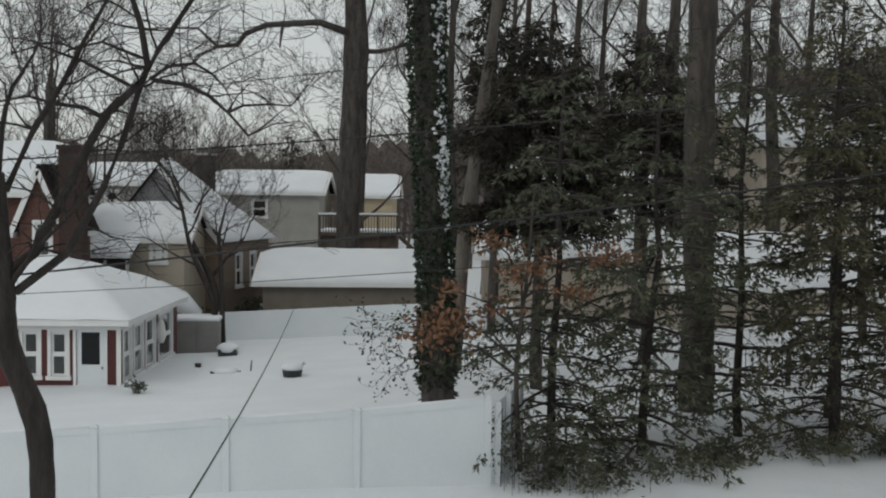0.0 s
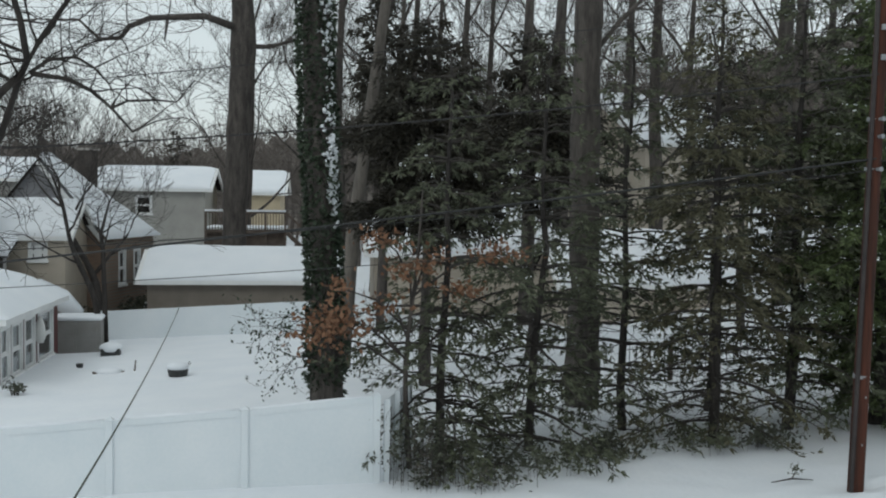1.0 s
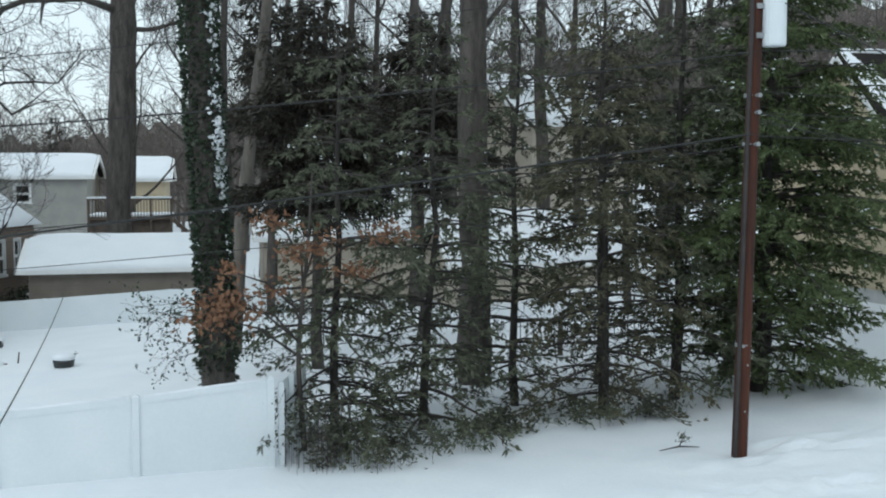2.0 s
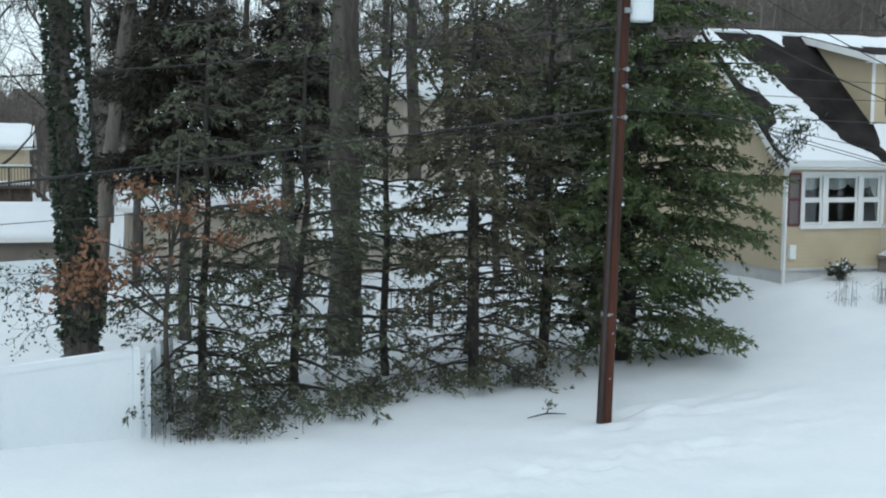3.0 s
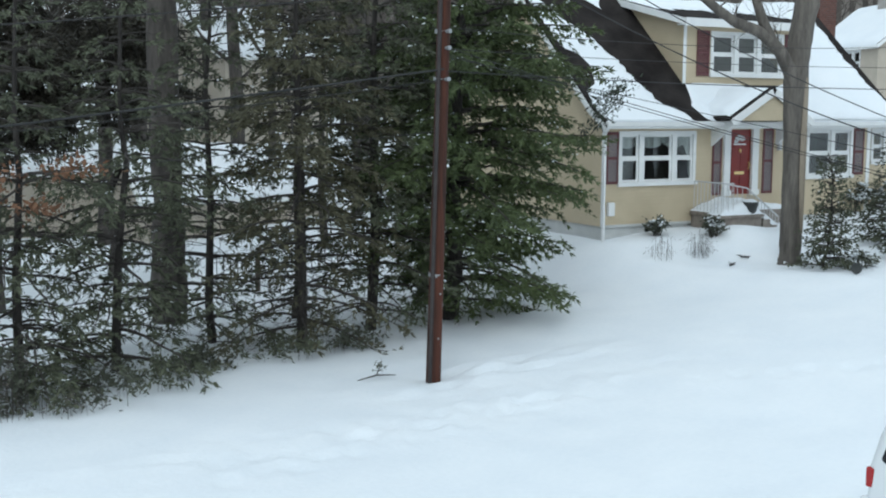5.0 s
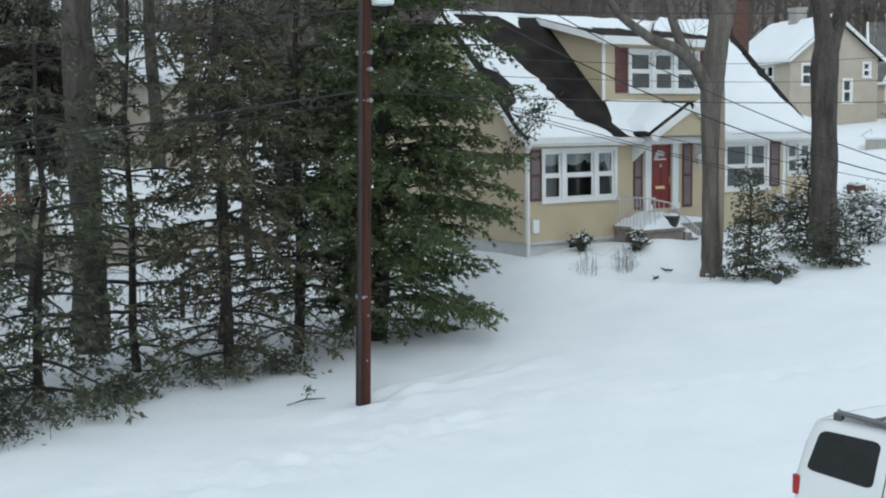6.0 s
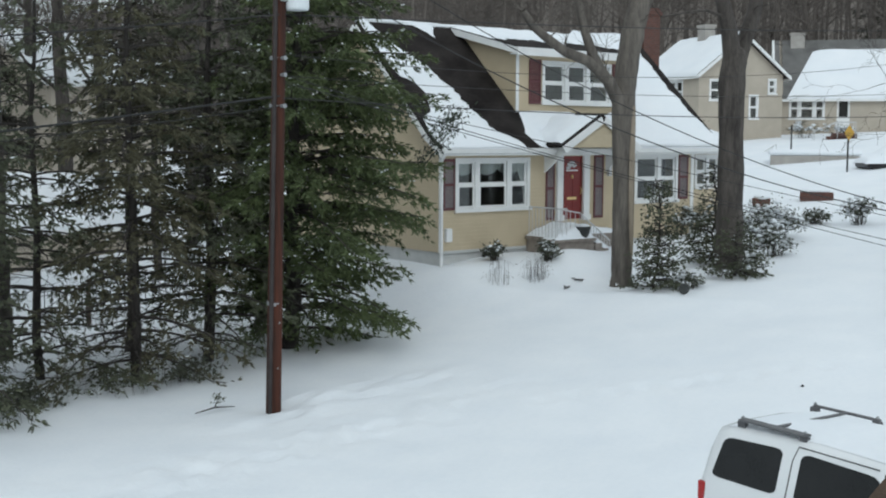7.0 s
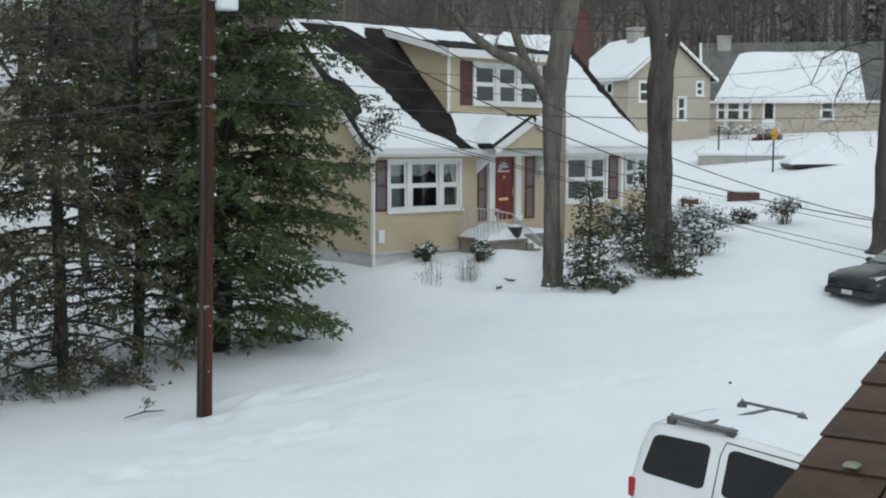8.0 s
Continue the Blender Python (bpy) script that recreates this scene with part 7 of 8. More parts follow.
def build_ivy_tree():
    x, y = -0.10, 28.3
    t = bare_tree("ivy_tree", x, y, 72, [(0.05, 0, 0, 0.40), (0, 0, 2.5, 0.37), (-0.1, 0, 5, 0.34), (-0.28, 0, 9, 0.33), (-0.4, 0, 14, 0.28)],
                  [(0.9, (0.4, 0.2, 1), 4, 0.12, 3, 3)], "tall tree trunk wrapped in dark ivy with stuck snow", BARK)
    rng, nr = random.Random(9), np.random.default_rng(9)
    at, way = [], []
    sn = Shape()
    for k in range(9000):
        z = 13 * rng.random()
        a = rng.uniform(0, 6.28)
        cx = float(np.interp(z, (0, 2.5, 5, 9, 14), (0.05, 0, -0.1, -0.28, -0.4)))
        thick = 0.36 + 0.10 * noise.noise(Vector((z * 0.8, a, 1.0))) + (0.16 if 1.0 < z < 2.4 else 0.06) * rng.random()
        if z < 0.9 and rng.random() < 0.7:
            continue
        at.append((cx + thick * math.cos(a), thick * math.sin(a), z))
        way.append((math.cos(a) + rng.gauss(0, 0.7), math.sin(a) + rng.gauss(0, 0.7), rng.gauss(-0.5, 0.6)))
    part("ivy", Shape().blades(np.array(at), np.array(way), 0.13, 0.09, nr), IVY, t, "dark ivy leaves")
    for k in range(420):
        z = 4.6 + 8 * rng.random() if k % 3 else 5.2 + 1.6 * rng.random()
        a = radians(rng.gauss(-42, 16))
        cx = float(np.interp(z, (0, 2.5, 5, 9, 14), (0.05, 0, -0.1, -0.28, -0.4)))
        q = 0.40 + 0.03 * rng.random()
        sn.ball((cx + q * math.cos(a), q * math.sin(a), z), rng.uniform(0.018, 0.055), 4, 6, 1.1, 0.4, rng)
    part("stuck_snow", sn, SNOW, t, "snow plastered on one side", True, kind="stuff")
    # low leafy shoots that hang out on the yard side
    sh = Shape()
    for k in range(16):
        z = rng.uniform(1.3, 2.6)
        sg = -1 if k < 10 else 1
        limb(sh, rng, (sg * 0.2, -0.25, z), (sg, -0.3, rng.uniform(-0.3, 0.5)), rng.uniform(0.6, 1.3), 0.016, 2, 4, 0.4, 0.0, 2)
    part("shoot_wood", sh, TWIG, t, kind="stuff")
    la = np.array(sh.v)[::3] + nr.normal(0, 0.05, (len(sh.v[::3]), 3))
    part("shoot_leaves", Shape().blades(la, nr.normal(0, 1, la.shape), 0.10, 0.06, nr), IVY, t)


build_ivy_tree()


def build_brown_oak():
    """A slender young oak that keeps its dry leaves."""
    rng, nr = random.Random(31), np.random.default_rng(31)
    x, y = 1.6, 22.9
    t = bare_tree("young_oak", x, y, 73, [(0, 0, 0, 0.06), (-0.1, 0, 2, 0.05), (0.1, 0, 4, 0.03), (0.2, 0, 5.5, 0.015)], [], "young oak keeping its dry orange-brown leaves", BARK)
    br, at = Shape(), []
    for cx, cz, w, h, n in ((-0.6, 4.55, 0.55, 0.2, 170), (-0.05, 3.95, 0.6, 0.25, 240), (1.7, 4.3, 0.7, 0.2, 260), (0.95, 3.6, 0.6, 0.25, 230), (-1.5, 3.0, 0.7, 0.3, 330), (-1.75, 2.72, 0.8, 0.35, 380), (-1.1, 2.95, 0.5, 0.3, 170), (0.4, 4.2, 0.5, 0.2, 130), (-1.4, 3.6, 0.4, 0.3, 110), (-0.5, 3.3, 0.5, 0.25, 130)):
        br = Shape()
        br.tube([(0, 0, max(0.8, cz - 0.9)), (cx * 0.5, -0.1, cz - 0.25), (cx, -0.2, cz)], (0.03, 0.02, 0.008), 4, cap=False)
        part("branch", br, TWIG, t)
        for k in range(n):
            at.append((cx + rng.gauss(0, 0.45) * w, -0.2 + rng.gauss(0, 0.3), cz + rng.gauss(0, 0.5) * h))
    at = np.array(at)[::2]
    part("dry_leaves", Shape().blades(at, nr.normal(0, 1, at.shape) - (0, 0, 0.4), 0.14, 0.08, nr), BROWNLEAF, t, "dry orange-brown leaves")


build_brown_oak()

bare_tree("leaning_tree", 1.0, 37.0, 74, [(-0.6, 0, 0, 0.26), (-0.3, 0, 4, 0.22), (0.2, 0, 8, 0.19), (1.0, 0, 14, 0.13)], [(0.8, (0.5, 0, 1), 3, 0.06, 3, 3), (0.9, (-0.6, 0, 1), 3, 0.06, 3, 3)], "slim leaning grey tree", BARK_GREY)
# big oak behind the garage, with the long limb that reaches west
garden_tree = bare_tree("garden_tree", -8.65, 45.2, 91, [(0.0, 0, 0.0, 0.13), (-0.20, -0.05, 1.9, 0.11), (-1.0, -0.2, 3.9, 0.09), (-1.35, -0.3, 5.6, 0.06), (-1.7, -0.4, 6.6, 0.03)],
          [(0.45, (-0.9, 0, 0.7), 2.2, 0.05, 3, 3), (0.6, (0.6, 0.1, 0.9), 2.2, 0.05, 3, 3), (0.75, (-0.8, 0.1, 0.8), 2.0, 0.045, 3, 3), (0.9, (0.5, 0, 1), 1.6, 0.03, 3, 3)], "small crooked bare tree behind the garden shed", BARK_DARK)
stem = Shape()
rg = random.Random(92)
fork = [(0.2, 0.05, -0.3), (0.15, 0.05, 1.5), (0.08, 0.05, 3.8), (0.0, 0.05, 4.4), (0.3, 0.1, 5.6)]
stem.tube(fork, (0.11, 0.10, 0.08, 0.07, 0.03), 8)
for p in fork[2:]:
    for k in range(2):
        limb(stem, rg, Vector(p), (rg.gauss(0.1, 0.6), rg.gauss(0, 0.4), 0.8), rg.uniform(1.0, 2.0), 0.035, 3, 4, 0.4, 0.1, 3)
part("second_stem", stem, BARK_DARK, garden_tree, smooth=True)
great_oak = bare_tree("great_oak", -4.75, 58.5, 75, [(0.1, 0, 0, 0.72), (0.0, 0, 4, 0.62), (0.15, 0, 8, 0.58), (0.4, 0, 13, 0.62), (0.3, 0, 17, 0.5), (0.2, 0, 22, 0.35)],
          [(0.62, (1, 0.2, 0.1), 3.0, 0.16, 3, 3), (0.75, (0.8, 0, 1), 7, 0.25, 3, 3), (0.85, (-0.7, 0, 1), 7, 0.25, 3, 3)], "huge grey oak trunk behind the garage", BARK)
lb = Shape()
rg = random.Random(77)
arm = [(-4.8, 57.9, 13.3), (-6.08, 57.5, 13.7), (-7.87, 57.5, 13.6), (-8.69, 57.5, 13.54), (-9.66, 57.5, 13.12), (-10.07, 57.5, 12.57), (-11.03, 57.5, 12.48), (-12.0, 57.5, 13.37), (-13.92, 57.5, 13.35)]
lb.tube(arm, (0.20, 0.17, 0.15, 0.14, 0.13, 0.12, 0.09, 0.06, 0.03), 7)
lb.tube([(-7.87, 57.5, 13.46), (-7.95, 57.5, 12.86), (-8.0, 57.5, 12.45)], (0.09, 0.06, 0.03), 5)
lb.tube([(-11.03, 57.5, 12.48), (-12.0, 57.5, 12.06), (-12.41, 57.5, 11.51)], (0.06, 0.045, 0.02), 5)
for i, p in enumerate(arm[1:]):
    for k in range(3):
        limb(lb, rg, p, (rg.gauss(-0.4, 0.6), rg.gauss(0, 0.5), rg.uniform(-0.9, 0.8)), rg.uniform(0.9, 2.4), 0.035, 3, 4, 0.4, 0.0, 3)
lb.v = [(x + 4.75, y - 58.5, z - snow_height(-4.75, 58.5)) for x, y, z in lb.v]
part("long_limb", lb, BARK, great_oak, "long crooked limb with drooping twigs", True)

# bare trees
UP = [(0.35, (0.9, 0.2, 0.8), 4.5, 0.10, 5, 3), (0.45, (-0.9, 0.1, 0.8), 4.5, 0.10, 5, 3), (0.55, (0.2, -0.8, 0.9), 4, 0.09, 5, 3), (0.7, (-0.5, 0.5, 1), 4, 0.09, 5, 3), (0.8, (0.6, 0.2, 1), 4, 0.08, 5, 3), (0.98, (0.0, 0, 1), 3.5, 0.08, 4, 3)]
bare_tree("bare_tree", -17.5, 52.0, 81, [(0, 0, 0, 0.35), (0.1, 0, 4, 0.28), (0.0, 0, 9, 0.18), (0.2, 0, 12, 0.1)], UP, "bare winter tree beside the brick house", BARK)
bare_tree("bare_tree", -18.0, 78.0, 82, [(0, 0, 0, 0.4), (0.1, 0, 3, 0.33), (0.0, 0, 6, 0.25), (0.2, 0, 9, 0.15)], UP, "round-crowned bare tree beyond the roofs", BARK)
bare_tree("bare_tree", -22.0, 66.0, 83, [(0, 0, 0, 0.35), (0.1, 0, 4, 0.3), (0.0, 0, 9, 0.2), (0.2, 0, 13, 0.1)], UP, "bare winter tree behind the houses", BARK)
bare_tree("bare_tree", -5.0, 70.0, 84, [(0, 0, 0, 0.3), (0.1, 0, 5, 0.22), (0.3, 0, 10, 0.16), (0.4, 0, 16, 0.1)], UP, "slim bare tree behind the oak", BARK)
bare_tree("small_bare_tree", -9.8, 50.7, 85, [(0, 0, 0, 0.17), (-0.1, 0, 2.2, 0.15), (-1.2, 0, 4.4, 0.12), (-1.6, 0, 6.0, 0.07)],
          [(0.42, (0.9, 0, 0.9), 3.0, 0.09, 4, 2), (0.6, (-0.9, 0, 0.6), 2.6, 0.07, 4, 3), (0.72, (0.6, 0, 0.9), 2.4, 0.07, 4, 3), (0.85, (-0.8, 0, 0.5), 2.4, 0.06, 4, 3), (1.0, (-0.1, 0, 1), 2.0, 0.06, 4, 3)], "small crooked bare fruit tree in the yard", TWIG)
for i, (x, y, r, top) in enumerate(((8.4, 50, 0.34, 18), (10.0, 51, 0.40, 18), (2.4, 55, 0.26, 16), (14.6, 52, 0.36, 18), (15.6, 50, 0.2, 17), (0.4, 60, 0.32, 18), (21.5, 54, 0.4, 18), (-1.2, 64, 0.28, 17), (11.6, 60, 0.34, 18), (18.5, 47, 0.26, 17), (7.0, 62, 0.3, 18), (4.6, 66, 0.3, 18), (14.9, 58, 0.3, 18), (2.6, 70, 0.3, 18), (24.5, 60, 0.35, 18), (28, 64, 0.35, 18), (3.4, 58, 0.22, 17), (5.6, 62, 0.22, 17), (8.9, 66, 0.25, 18), (12.6, 64, 0.25, 18))):
    bare_tree("woodland_tree", x, y, 90 + i, [(0, 0, 0, r), (0.1, 0, 5, r * 0.85), (-0.1, 0, 10, r * 0.7), (0.2, 0, top, r * 0.4)],
              [(0.45, (0.9, 0, 0.9), 4, 0.09, 4, 3), (0.5, (-0.9, 0.2, 0.8), 4, 0.09, 4, 3), (0.62, (0.7, 0.3, 0.9), 4, 0.09, 4, 3), (0.72, (-0.7, 0, 0.9), 4, 0.08, 4, 3), (0.85, (0.4, 0, 1), 4, 0.08, 3, 3)], "tall bare woodland tree", BARK, "woodland trees")

# near tree with the bowed trunk on the west
bowed = bare_tree("bowed_tree", -5.2, 15.2, 101, [(0.05, 0, 0, 0.17), (0.02, 0, 1.5, 0.16), (-0.05, 0, 2.7, 0.155), (-0.38, -0.1, 3.75, 0.15), (-0.42, -0.1, 4.6, 0.12), (-0.5, -0.1, 6.0, 0.08)],
          [(0.78, (0.35, 0.0, 0.9), 1.6, 0.05, 4, 3), (0.9, (-0.3, 0, 1), 1.7, 0.05, 4, 3), (1.0, (0.1, 0.1, 1), 1.7, 0.05, 4, 3)], "bowed dark tree with bare forking limbs", BARK_DARK)
rg = random.Random(8)
for line, r in ((((-5.50, 15.15, 4.15), (-4.87, 15.2, 4.64), (-4.65, 15.2, 5.01), (-4.36, 15.2, 5.53), (-4.13, 15.2, 6.08), (-3.88, 15.2, 6.84), (-3.66, 15.2, 7.28), (-3.22, 15.2, 7.93), (-3.0, 15.2, 8.29)), 0.062),
                (((-5.60, 15.15, 4.40), (-5.28, 15.2, 4.65), (-4.98, 15.2, 5.23), (-4.61, 15.2, 5.96), (-4.32, 15.2, 6.47), (-3.99, 15.2, 6.77), (-3.79, 15.2, 7.06), (-3.87, 15.2, 7.56), (-3.98, 15.2, 7.92), (-4.05, 15.2, 8.28)), 0.078),
                (((-5.62, 15.15, 5.45), (-5.27, 15.2, 6.25), (-4.9, 15.2, 6.83), (-4.68, 15.2, 7.27), (-4.31, 15.2, 7.92), (-4.13, 15.2, 8.28)), 0.048),
                (((-3.79, 15.3, 6.92), (-3.54, 15.3, 7.09), (-3.21, 15.3, 7.13), (-2.99, 15.3, 7.0), (-2.8, 15.3, 6.8)), 0.028),
                (((-3.76, 15.3, 6.91), (-3.32, 15.3, 6.85), (-3.02, 15.3, 6.71), (-2.77, 15.3, 6.49), (-2.51, 15.3, 6.2)), 0.034),
                (((-2.77, 15.3, 6.50), (-2.58, 15.3, 6.59), (-2.22, 15.3, 6.61), (-1.96, 15.3, 6.59), (-1.74, 15.3, 6.87)), 0.020),
                (((-4.39, 15.2, 6.42), (-4.61, 15.2, 6.54), (-4.97, 15.2, 6.58), (-5.33, 15.2, 6.68), (-5.7, 15.2, 6.61)), 0.034),
                (((-3.97, 15.2, 6.80), (-4.6, 15.2, 7.12), (-5.18, 15.2, 7.33), (-5.55, 15.2, 7.22)), 0.026),
                (((-3.83, 15.2, 7.17), (-4.38, 15.2, 7.38), (-4.75, 15.2, 7.3), (-5.26, 15.2, 7.04)), 0.022)):
    n, bl = len(line), Shape()
    bl.tube(line, [max(0.008, r * (1 - 0.6 * i / (n - 1))) for i in range(n)], 8, cap=False)
    for p in line[1:]:
        for k in range(2):
            limb(bl, rg, p, (rg.gauss(0.1, 0.8), rg.gauss(0, 0.5), rg.uniform(-0.1, 0.9)), rg.uniform(0.5, 1.1), min(0.018, r * 0.4), 3, 4, 0.35, -0.02, 2, min_r=0.003)
    bl.v = [(x + 5.2, y - 15.2, z - snow_height(-5.2, 15.2)) for x, y, z in bl.v]
    part("forked_limb", bl, BARK_DARK, bowed, smooth=True)


# trees in front of the cream house
def grow_limbs(tree, x, y, seed, lines, mat, twigs=2, reach=(0.6, 1.4)):
    """Main limbs along world lines (points, base radius), each feathering out into twigs."""
    rg, z0 = random.Random(seed), snow_height(x, y)
    for line, r in lines:
        n, bl = len(line), Shape()
        bl.tube(line, [max(0.010, r * (1 - 0.55 * i / (n - 1))) for i in range(n)], 10, cap=False)
        for p in line[2:]:
            for k in range(twigs):
                limb(bl, rg, p, (rg.gauss(0, 0.8), rg.gauss(0, 0.5), rg.uniform(-0.2, 0.9)), rg.uniform(*reach), min(0.022, r * 0.3), 3, 4, 0.35, 0.0, 2, min_r=0.004)
        bl.v = [(px - x, py - y, pz - z0) for px, py, pz in bl.v]
        part("forked_limb", bl, mat, tree, smooth=True)


z_ = snow_height(21.78, 23.9)
maple = bare_tree("maple_tree", 21.78, 23.9, 111, [(0, 0, 0, 0.33), (0.0, 0, 0.5, 0.285), (-0.01, 0, 3.81 - z_, 0.275), (-0.04, 0, 6.11 - z_, 0.30), (0.06, 0, 7.33 - z_, 0.32), (0.29, 0, 8.4 - z_, 0.31), (0.54, 0, 9.17 - z_, 0.30), (0.93, 0, 10.1 - z_, 0.25), (1.3, 0, 12 - z_, 0.2)],
                  [(0.9, (0.7, -0.4, 0.8), 3, 0.10, 3, 2), (0.97, (-0.5, 0.2, 1), 3, 0.1, 3, 2)], "mature grey maple in front of the cream house", BARK_GREY)
grow_limbs(maple, 21.78, 23.9, 114, (
    (((21.72, 23.85, 5.9), (21.45, 23.8, 6.45), (21.1, 23.8, 6.95), (20.7, 23.8, 7.25), (20.36, 23.8, 7.45), (19.59, 23.8, 7.65), (18.93, 23.8, 8.0), (18.57, 23.8, 8.22), (18.2, 23.8, 8.6)), 0.20),
    (((20.95, 23.8, 7.02), (20.55, 23.8, 7.57), (20.28, 23.8, 8.14), (19.95, 23.8, 9.0), (19.6, 23.8, 9.8)), 0.16)), BARK_GREY)
scar = Shape()
for i in range(15):
    zz, half = 2.2 + 4.1 * i / 14 - z_, 0.55 * math.sin(math.pi * (i + 0.6) / 15.4) ** 0.5
    for k in range(5):
        a = radians(-70) + half * (k / 2 - 1)
        r = 0.318 + 0.004 * noise.noise(Vector((i, k, 2)))
        scar.v.append((-0.015 + r * math.cos(a), r * math.sin(a), zz))
scar.f = [(j * 5 + i, j * 5 + i + 1, (j + 1) * 5 + i + 1, (j + 1) * 5 + i) for j in range(14) for i in range(4)]
part("bark_scar", scar, BAREWOOD, maple, "long pale scar where the bark is gone", True)

z_ = snow_height(25.56, 23.5)
maple = bare_tree("maple_tree", 25.56, 23.5, 112, [(0, 0, 0, 0.46), (0, 0, 0.7, 0.40), (-0.02, 0, 4.55 - z_, 0.36), (-0.07, 0, 6.96 - z_, 0.37), (0.03, 0, 7.7 - z_, 0.36), (0.0, 0, 8.0 - z_, 0.2)], [], "dark-barked maple with ivy at its foot", BARK)
grow_limbs(maple, 25.56, 23.5, 115, (
    (((25.52, 23.5, 7.3), (25.45, 23.5, 7.9), (25.31, 23.5, 8.55), (25.01, 23.5, 9.31), (24.75, 23.5, 10.23), (24.5, 23.5, 11.5)), 0.29),
    (((25.62, 23.5, 7.2), (25.75, 23.5, 7.75), (25.97, 23.5, 8.23), (26.34, 23.5, 9.08), (26.5, 23.5, 9.73), (26.64, 23.5, 10.38), (26.9, 23.5, 11.5)), 0.27),
    (((25.15, 23.5, 8.85), (24.39, 23.5, 8.99), (23.63, 23.5, 8.88), (22.68, 23.5, 8.7)), 0.05)), BARK, 1)
street_tree = bare_tree("street_tree", 30.7, 19.4, 113, [(0, 0, 0, 0.52), (0, 0, 0.5, 0.38), (0, 0, 3, 0.34), (0.1, 0, 6, 0.30), (0.2, 0, 10, 0.2)],
          [(0.85, (-0.6, 0.4, 0.9), 4, 0.1, 3, 3)], "dark street tree with flared foot in snow", BARK)
grow_limbs(street_tree, 30.7, 19.4, 116, ((((32.53, 20.2, 8.46), (30.78, 20.2, 8.34), (29.41, 20.2, 8.05), (28.5, 20.2, 7.69), (28.02, 20.2, 6.97)), 0.03), (((32.56, 20.2, 7.96), (30.96, 20.2, 7.8), (29.72, 20.2, 7.35), (29.22, 20.2, 6.69), (28.99, 20.2, 5.96)), 0.025), (((32.32, 20.2, 7.11), (31.16, 20.2, 6.9), (30.63, 20.2, 6.23)), 0.02)), BARK_DARK, 4, (0.5, 1.3))
# small evergreens and shrubs by the walk
YOUNG = dict(needle=(0.10, 0.032), dead=0, twig=0.09, kind="young_evergreen", group="young evergreens by the walk")
pine(21.95, 22.7, 121, 2.95, 0.68, 0.12, PINE, "young dark evergreen flecked with snow", 0.03, (0, 0), 0.14, 7, 0.9, None, 0.08, 0.0, 0.9, 0.03, **YOUNG)
pine(26.0, 24.5, 122, 2.8, 1.0, 0.12, PINE, "young dark evergreen flecked with snow", 0.03, (0, 0), 0.19, 7, 1.0, None, 0.12, 0.0, 0.8, 0.03, **YOUNG)
shrub("snowy_shrub", 24.7, 22.0, 131, 0.6, 0.6, RHODO, "low snow-flecked shrub beside the maple", 500, (0.10, 0.05), 10)
pine(24.5, 22.3, 123, 1.7, 0.95, 0.05, PINE, "low loose evergreen at the foot of the maple", 0.02, (0.1, 0), 0.20, 6, 1.0, None, 0.2, 0.0, 0.75, 0.03, **YOUNG)
shrub("snowy_shrub", 22.4, 22.0, 130, 0.5, 0.5, RHODO, "low snow-flecked shrub beside the maple", 500, (0.10, 0.05), 16)
for i, (x, y, r, h) in enumerate(((20.54, 28.11, 0.4, 0.6), (21.8, 27.15, 0.42, 0.65), (29.5, 29.5, 0.7, 1.2), (30.4, 29.3, 0.6, 1.0), (28.4, 25.2, 0.9, 1.5), (29.6, 25.6, 1.0, 1.6), (30.4, 26.0, 1.0, 1.2), (27.6, 23.6, 0.7, 0.8), (34.4, 25.7, 0.75, 1.0), (33.6, 26.9, 0.5, 0.6), (63.5, 52.0, 1.2, 1.2), (65.0, 50.6, 1.2, 1.0), (54.5, 54.0, 1.5, 2.4))):
    shrub("snowy_shrub", x, y, 140 + i, r, h, RHODO, "rounded evergreen shrub heaped with snow", 750, (0.11, 0.05), 30, stems=22)
for i, (x, y) in enumerate(((20.4, 26.08), (19.37, 26.28), (20.6, 26.13))):
    shrub("dry_grass_clump", x, y, 160 + i, 0.42, 0.62, BARK_GREY, "tuft of dry stalks poking from the snow", 40, (0.12, 0.012), snow=0, stems=26, category="grass", arch=True)
shrub("leafless_bush", -7.9, 57.0, 173, 1.7, 4.6, TWIG, "tall leafless grey-brown bush behind the garage", 1500, (0.10, 0.02), 0, stems=90)
shrub("yard_weed", -9.0, 34.4, 170, 0.35, 0.5, RHODO, "small leafy weed in the snow", 160, (0.12, 0.07), 2)
shrub("garden_bush", -8.2, 53.0, 171, 1.3, 1.6, RHODO, "grey evergreen bush by the brick house", 1400, (0.16, 0.09), 8)
shrub("garden_bush", -10.6, 51.6, 172, 1.0, 1.3, RHODO, "grey evergreen bush by the brick house", 900, (0.16, 0.09), 8)


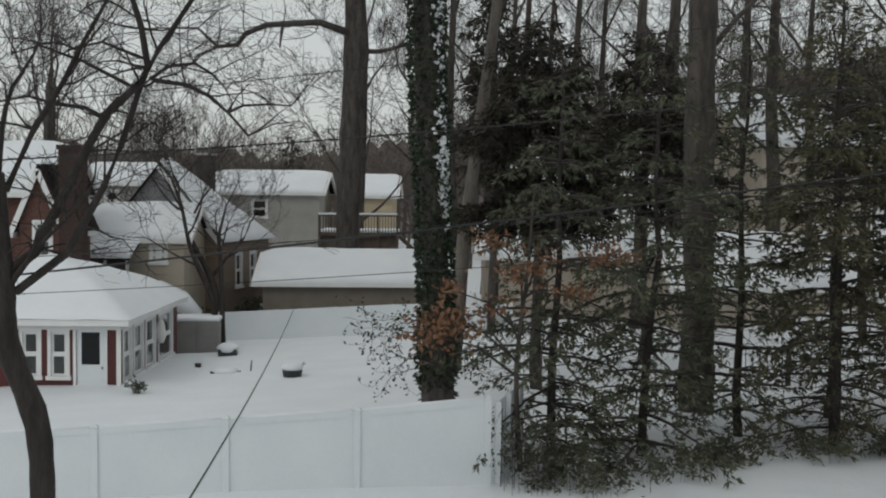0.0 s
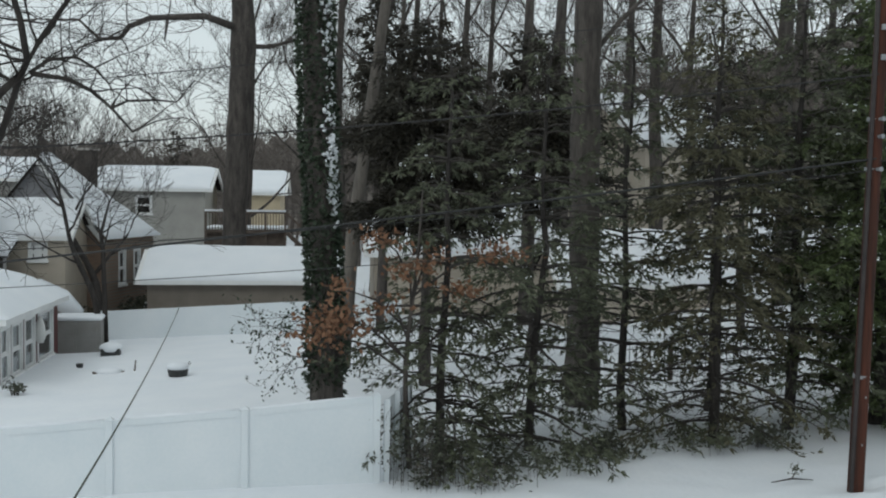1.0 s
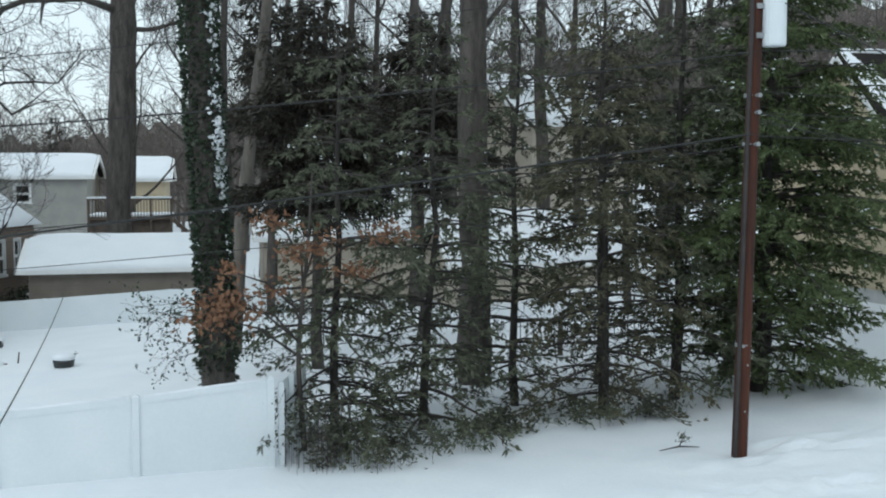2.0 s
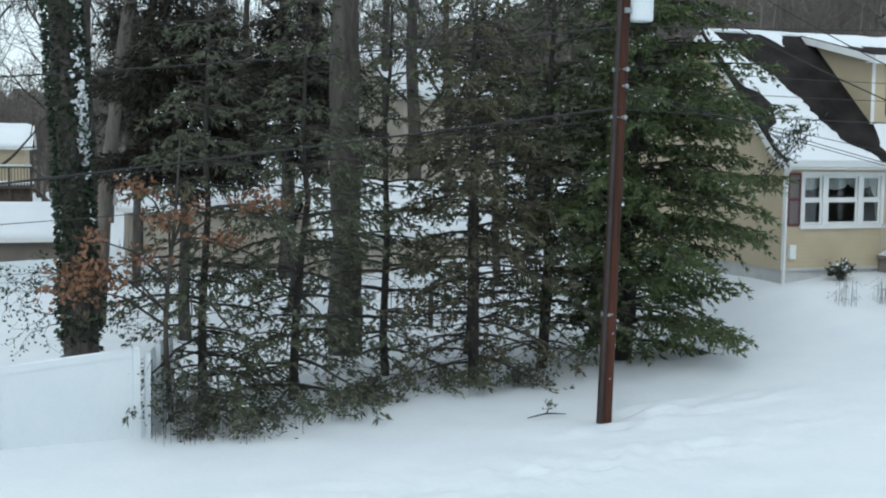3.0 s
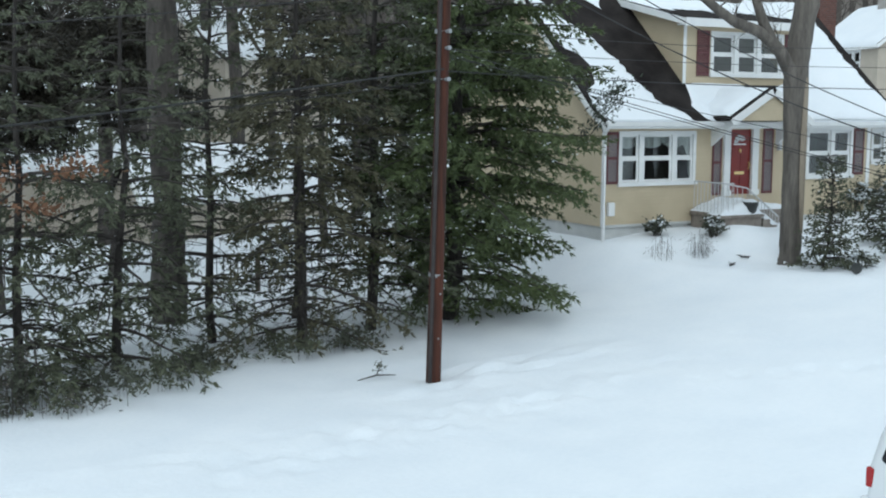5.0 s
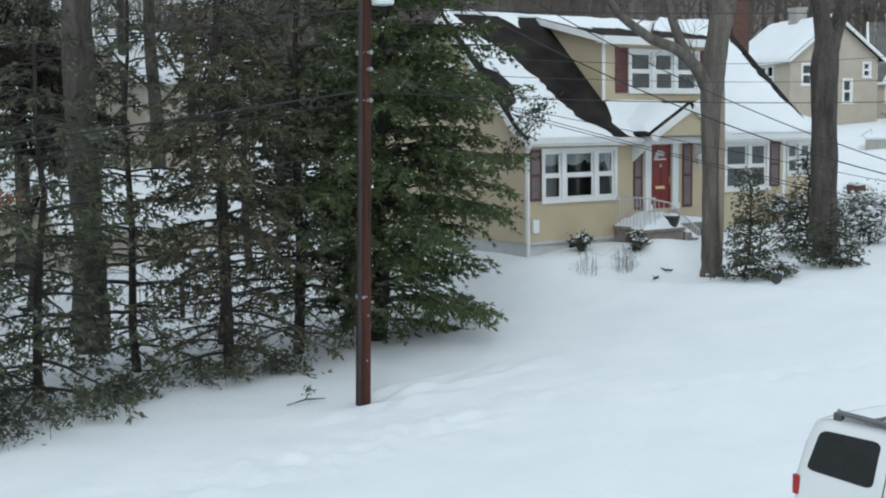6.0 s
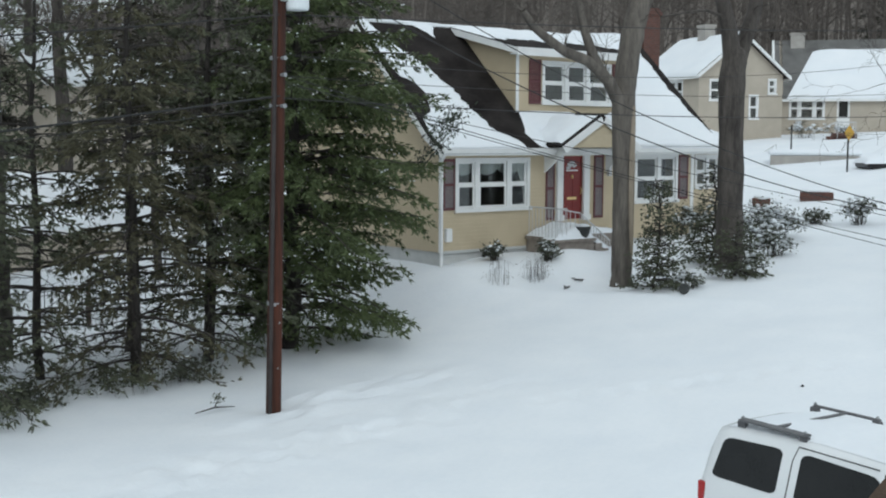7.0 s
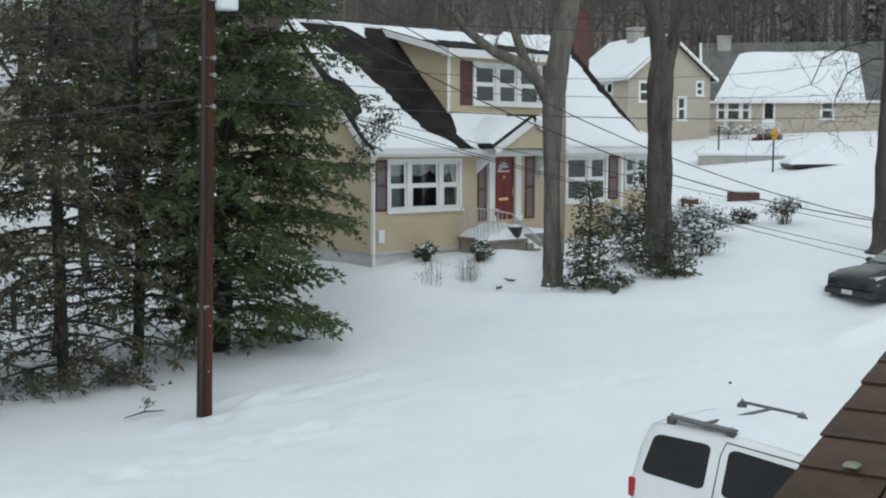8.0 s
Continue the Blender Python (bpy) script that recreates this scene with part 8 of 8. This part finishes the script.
# ---- distance ----
def build_far_woods():
    rng = random.Random(55)
    s = Shape()
    for k in range(900):
        a = radians(rng.uniform(-70, 30))
        d = rng.uniform(95, 190)
        x, y = math.sin(-a) * d, math.cos(a) * d
        z = height(x, y) + hill(x, y)
        top = rng.uniform(9, 17) if x > 0 else rng.uniform(6, 11)
        r = rng.uniform(0.12, 0.3)
        s.tube([(x, y, z - 1), (x + rng.gauss(0, 0.3), y, z + top * 0.5), (x + rng.gauss(0, 0.6), y, z + top)], (r, r * 0.8, r * 0.25), 4, cap=False)
        for b in range(7):
            h = top * rng.uniform(0.35, 1.0)
            limb(s, rng, (x, y, z + h), (rng.gauss(0, 1), rng.gauss(0, 0.4), rng.uniform(0.3, 1.2)), rng.uniform(2, 4.5), 0.07, 2, 3, 0.3, 0.1, 3, min_r=0.02)
    part("far_woods", s, FARWOOD, None, "bare grey-brown winter woods in the distance", kind="stuff")


def hill(x, y):
    """The wooded rise beyond the houses, higher to the east."""
    d = math.hypot(x, y)
    a = math.degrees(math.atan2(x, y))
    return max(0.0, d - 105) * float(np.interp(a, (-30, 0, 20, 35, 70), (0.0, 0.01, 0.06, 0.13, 0.15)))


def build_hillside():
    s = Shape()
    n, m = 700, 10
    for j in range(m + 1):
        for i in range(n + 1):
            a = radians(-100 + 200 * i / n)
            d = 150 + 14 * j
            x, y = math.sin(a) * d, math.cos(a) * d
            deg = math.degrees(a)
            el = float(np.interp(deg, (-100, -30, -8, 5, 12, 20, 26, 100), (2.6, 2.3, 1.7, 2.6, 4.4, 6.4, 7.8, 7.8)))
            tall = 290 * math.tan(radians(el)) + 8.4 - height(x, y)
            z = height(x, y) - 3 + tall * (j / m) + (j / m) * (4.5 * noise.noise(Vector((i * 0.11, 0, 1))) + 3.0 * noise.noise(Vector((i * 0.47, j * 0.3, 2))) + 2.2 * noise.noise(Vector((i * 1.7, j, 3))))
            s.v.append((x, y, z))
    w = n + 1
    s.f = [(j * w + i, j * w + i + 1, (j + 1) * w + i + 1, (j + 1) * w + i) for j in range(m) for i in range(n)]
    part("backdrop", s, HILLWOOD, None, "distant hillside of bare brown winter woods", True, kind="structure")


HILLWOOD = material("hazy_wooded_hillside", ((0.085, 0.072, 0.062), (0.180, 0.156, 0.138)), scale=0.25, fine=1.6, rough=1, bump=0, stretch=(1, 1, 0.25), contrast=0.7)
build_hillside()
build_far_woods()


# ---- the low roof below the viewpoint ----
def build_near_roof():
    e = Vector((0.92, 0.35, 0.155)).normalized()
    l = Vector((0.34, -0.94, 0.0)).normalized()
    up = l.cross(e).normalized()
    if up.z < 0:
        up = -up
    o = Vector((1.50, 1.13, 4.775)) - e * 0.6
    basis = Matrix((l, e, up)).transposed().to_4x4()
    m = Matrix.Translation(o) @ basis
    roof = thing("shingled_roof", m, "low brown asphalt-shingled roof with worn edge", "roof")
    part("roof_deck", Shape().box(0.03, 2.2, -0.4, 2.6, -0.08, -0.012), DECKWOOD, roof)
    part("rake_board", Shape().box(0.0, 0.03, -0.4, 2.6, -0.22, -0.012), BROWNSHINGLE, roof)
    rng = random.Random(4)
    meshes = []
    for k in range(5):
        w = 0.30
        a, b, c = rng.uniform(0.003, 0.006), rng.uniform(-0.001, 0.001), rng.uniform(-0.004, 0.004)
        s = Shape().add([(0.002, 0.0 + c, 0.004), (w - 0.004, 0.0 - c, 0.004 + b), (w - 0.004, 0.19, -0.004), (0.002, 0.19, -0.004),
                         (0.002, 0.0 + c, 0.004 + a), (w - 0.004, 0.0 - c, 0.004 + a), (w - 0.004, 0.19, 0.001), (0.002, 0.19, 0.001)],
                        [(3, 2, 1, 0), (4, 5, 6, 7), (0, 1, 5, 4), (1, 2, 6, 5), (2, 3, 7, 6), (3, 0, 4, 7)])
        meshes.append(mesh_of("shingle", s, BROWNSHINGLE))
    for j in range(20):
        for i in range(8):
            ob = new("shingle", rng.choice(meshes))
            ob.parent = roof
            x = -0.02 + 0.30 * i - (0.15 if j % 2 and i else 0)
            ob.matrix_basis = pose(x + rng.gauss(0, 0.004 if i else 0.001), -0.35 + 0.145 * j, 0.0, 0, 0, rng.gauss(0, 0.4 if i else 0.08))
            if i == 0 and j % 2:
                ob.scale = (0.5, 1, 1)
        if j % 2:
            ob = new("shingle", rng.choice(meshes))
            ob.parent = roof
            ob.matrix_basis = pose(2.23, -0.35 + 0.145 * j, 0.0)
            ob.scale = (0.5, 1, 1)
    lich = thing("lichen_patch", m @ pose(0.075, 0.82, 0.016), "pale green lichen patch on the shingles", "lichen")
    part("crust", Shape().add([(0.0, 0.0, 0.0025)] + [((0.015 + 0.004 * math.sin(3.1 * k) * math.cos(1.7 * k)) * math.cos(k * 0.3491), (0.015 + 0.004 * math.sin(3.1 * k) * math.cos(1.7 * k)) * math.sin(k * 0.3491), 0.0) for k in range(18)], [(0, 1 + k, 1 + (k + 1) % 18) for k in range(18)]), LICHEN, lich)
    wall = thing("porch_wall", pose(0, 0, 0), "brown wall that carries the low roof", "wall", kind="structure")
    p = [m @ Vector(q) for q in ((0.08, -0.4, -0.1), (2.15, -0.4, -0.1), (2.15, 2.5, -0.1), (0.08, 2.5, -0.1))]
    s = Shape()
    s.add([*p, *[Vector((q.x, q.y, -0.6)) for q in p]], [(0, 1, 2, 3), (7, 6, 5, 4)] + [(i, i + 4, (i + 1) % 4 + 4, (i + 1) % 4) for i in range(4)])
    part("wall_boards", s, TAN, wall)
    own = thing("wall_south", pose(0, -1.3, 0), "plain tan clapboard house wall", "wall", kind="structure")
    part("wall_face", Shape().box(-7, 7, -0.3, 0, -1.0, 8.0), TAN, own)


build_near_roof()
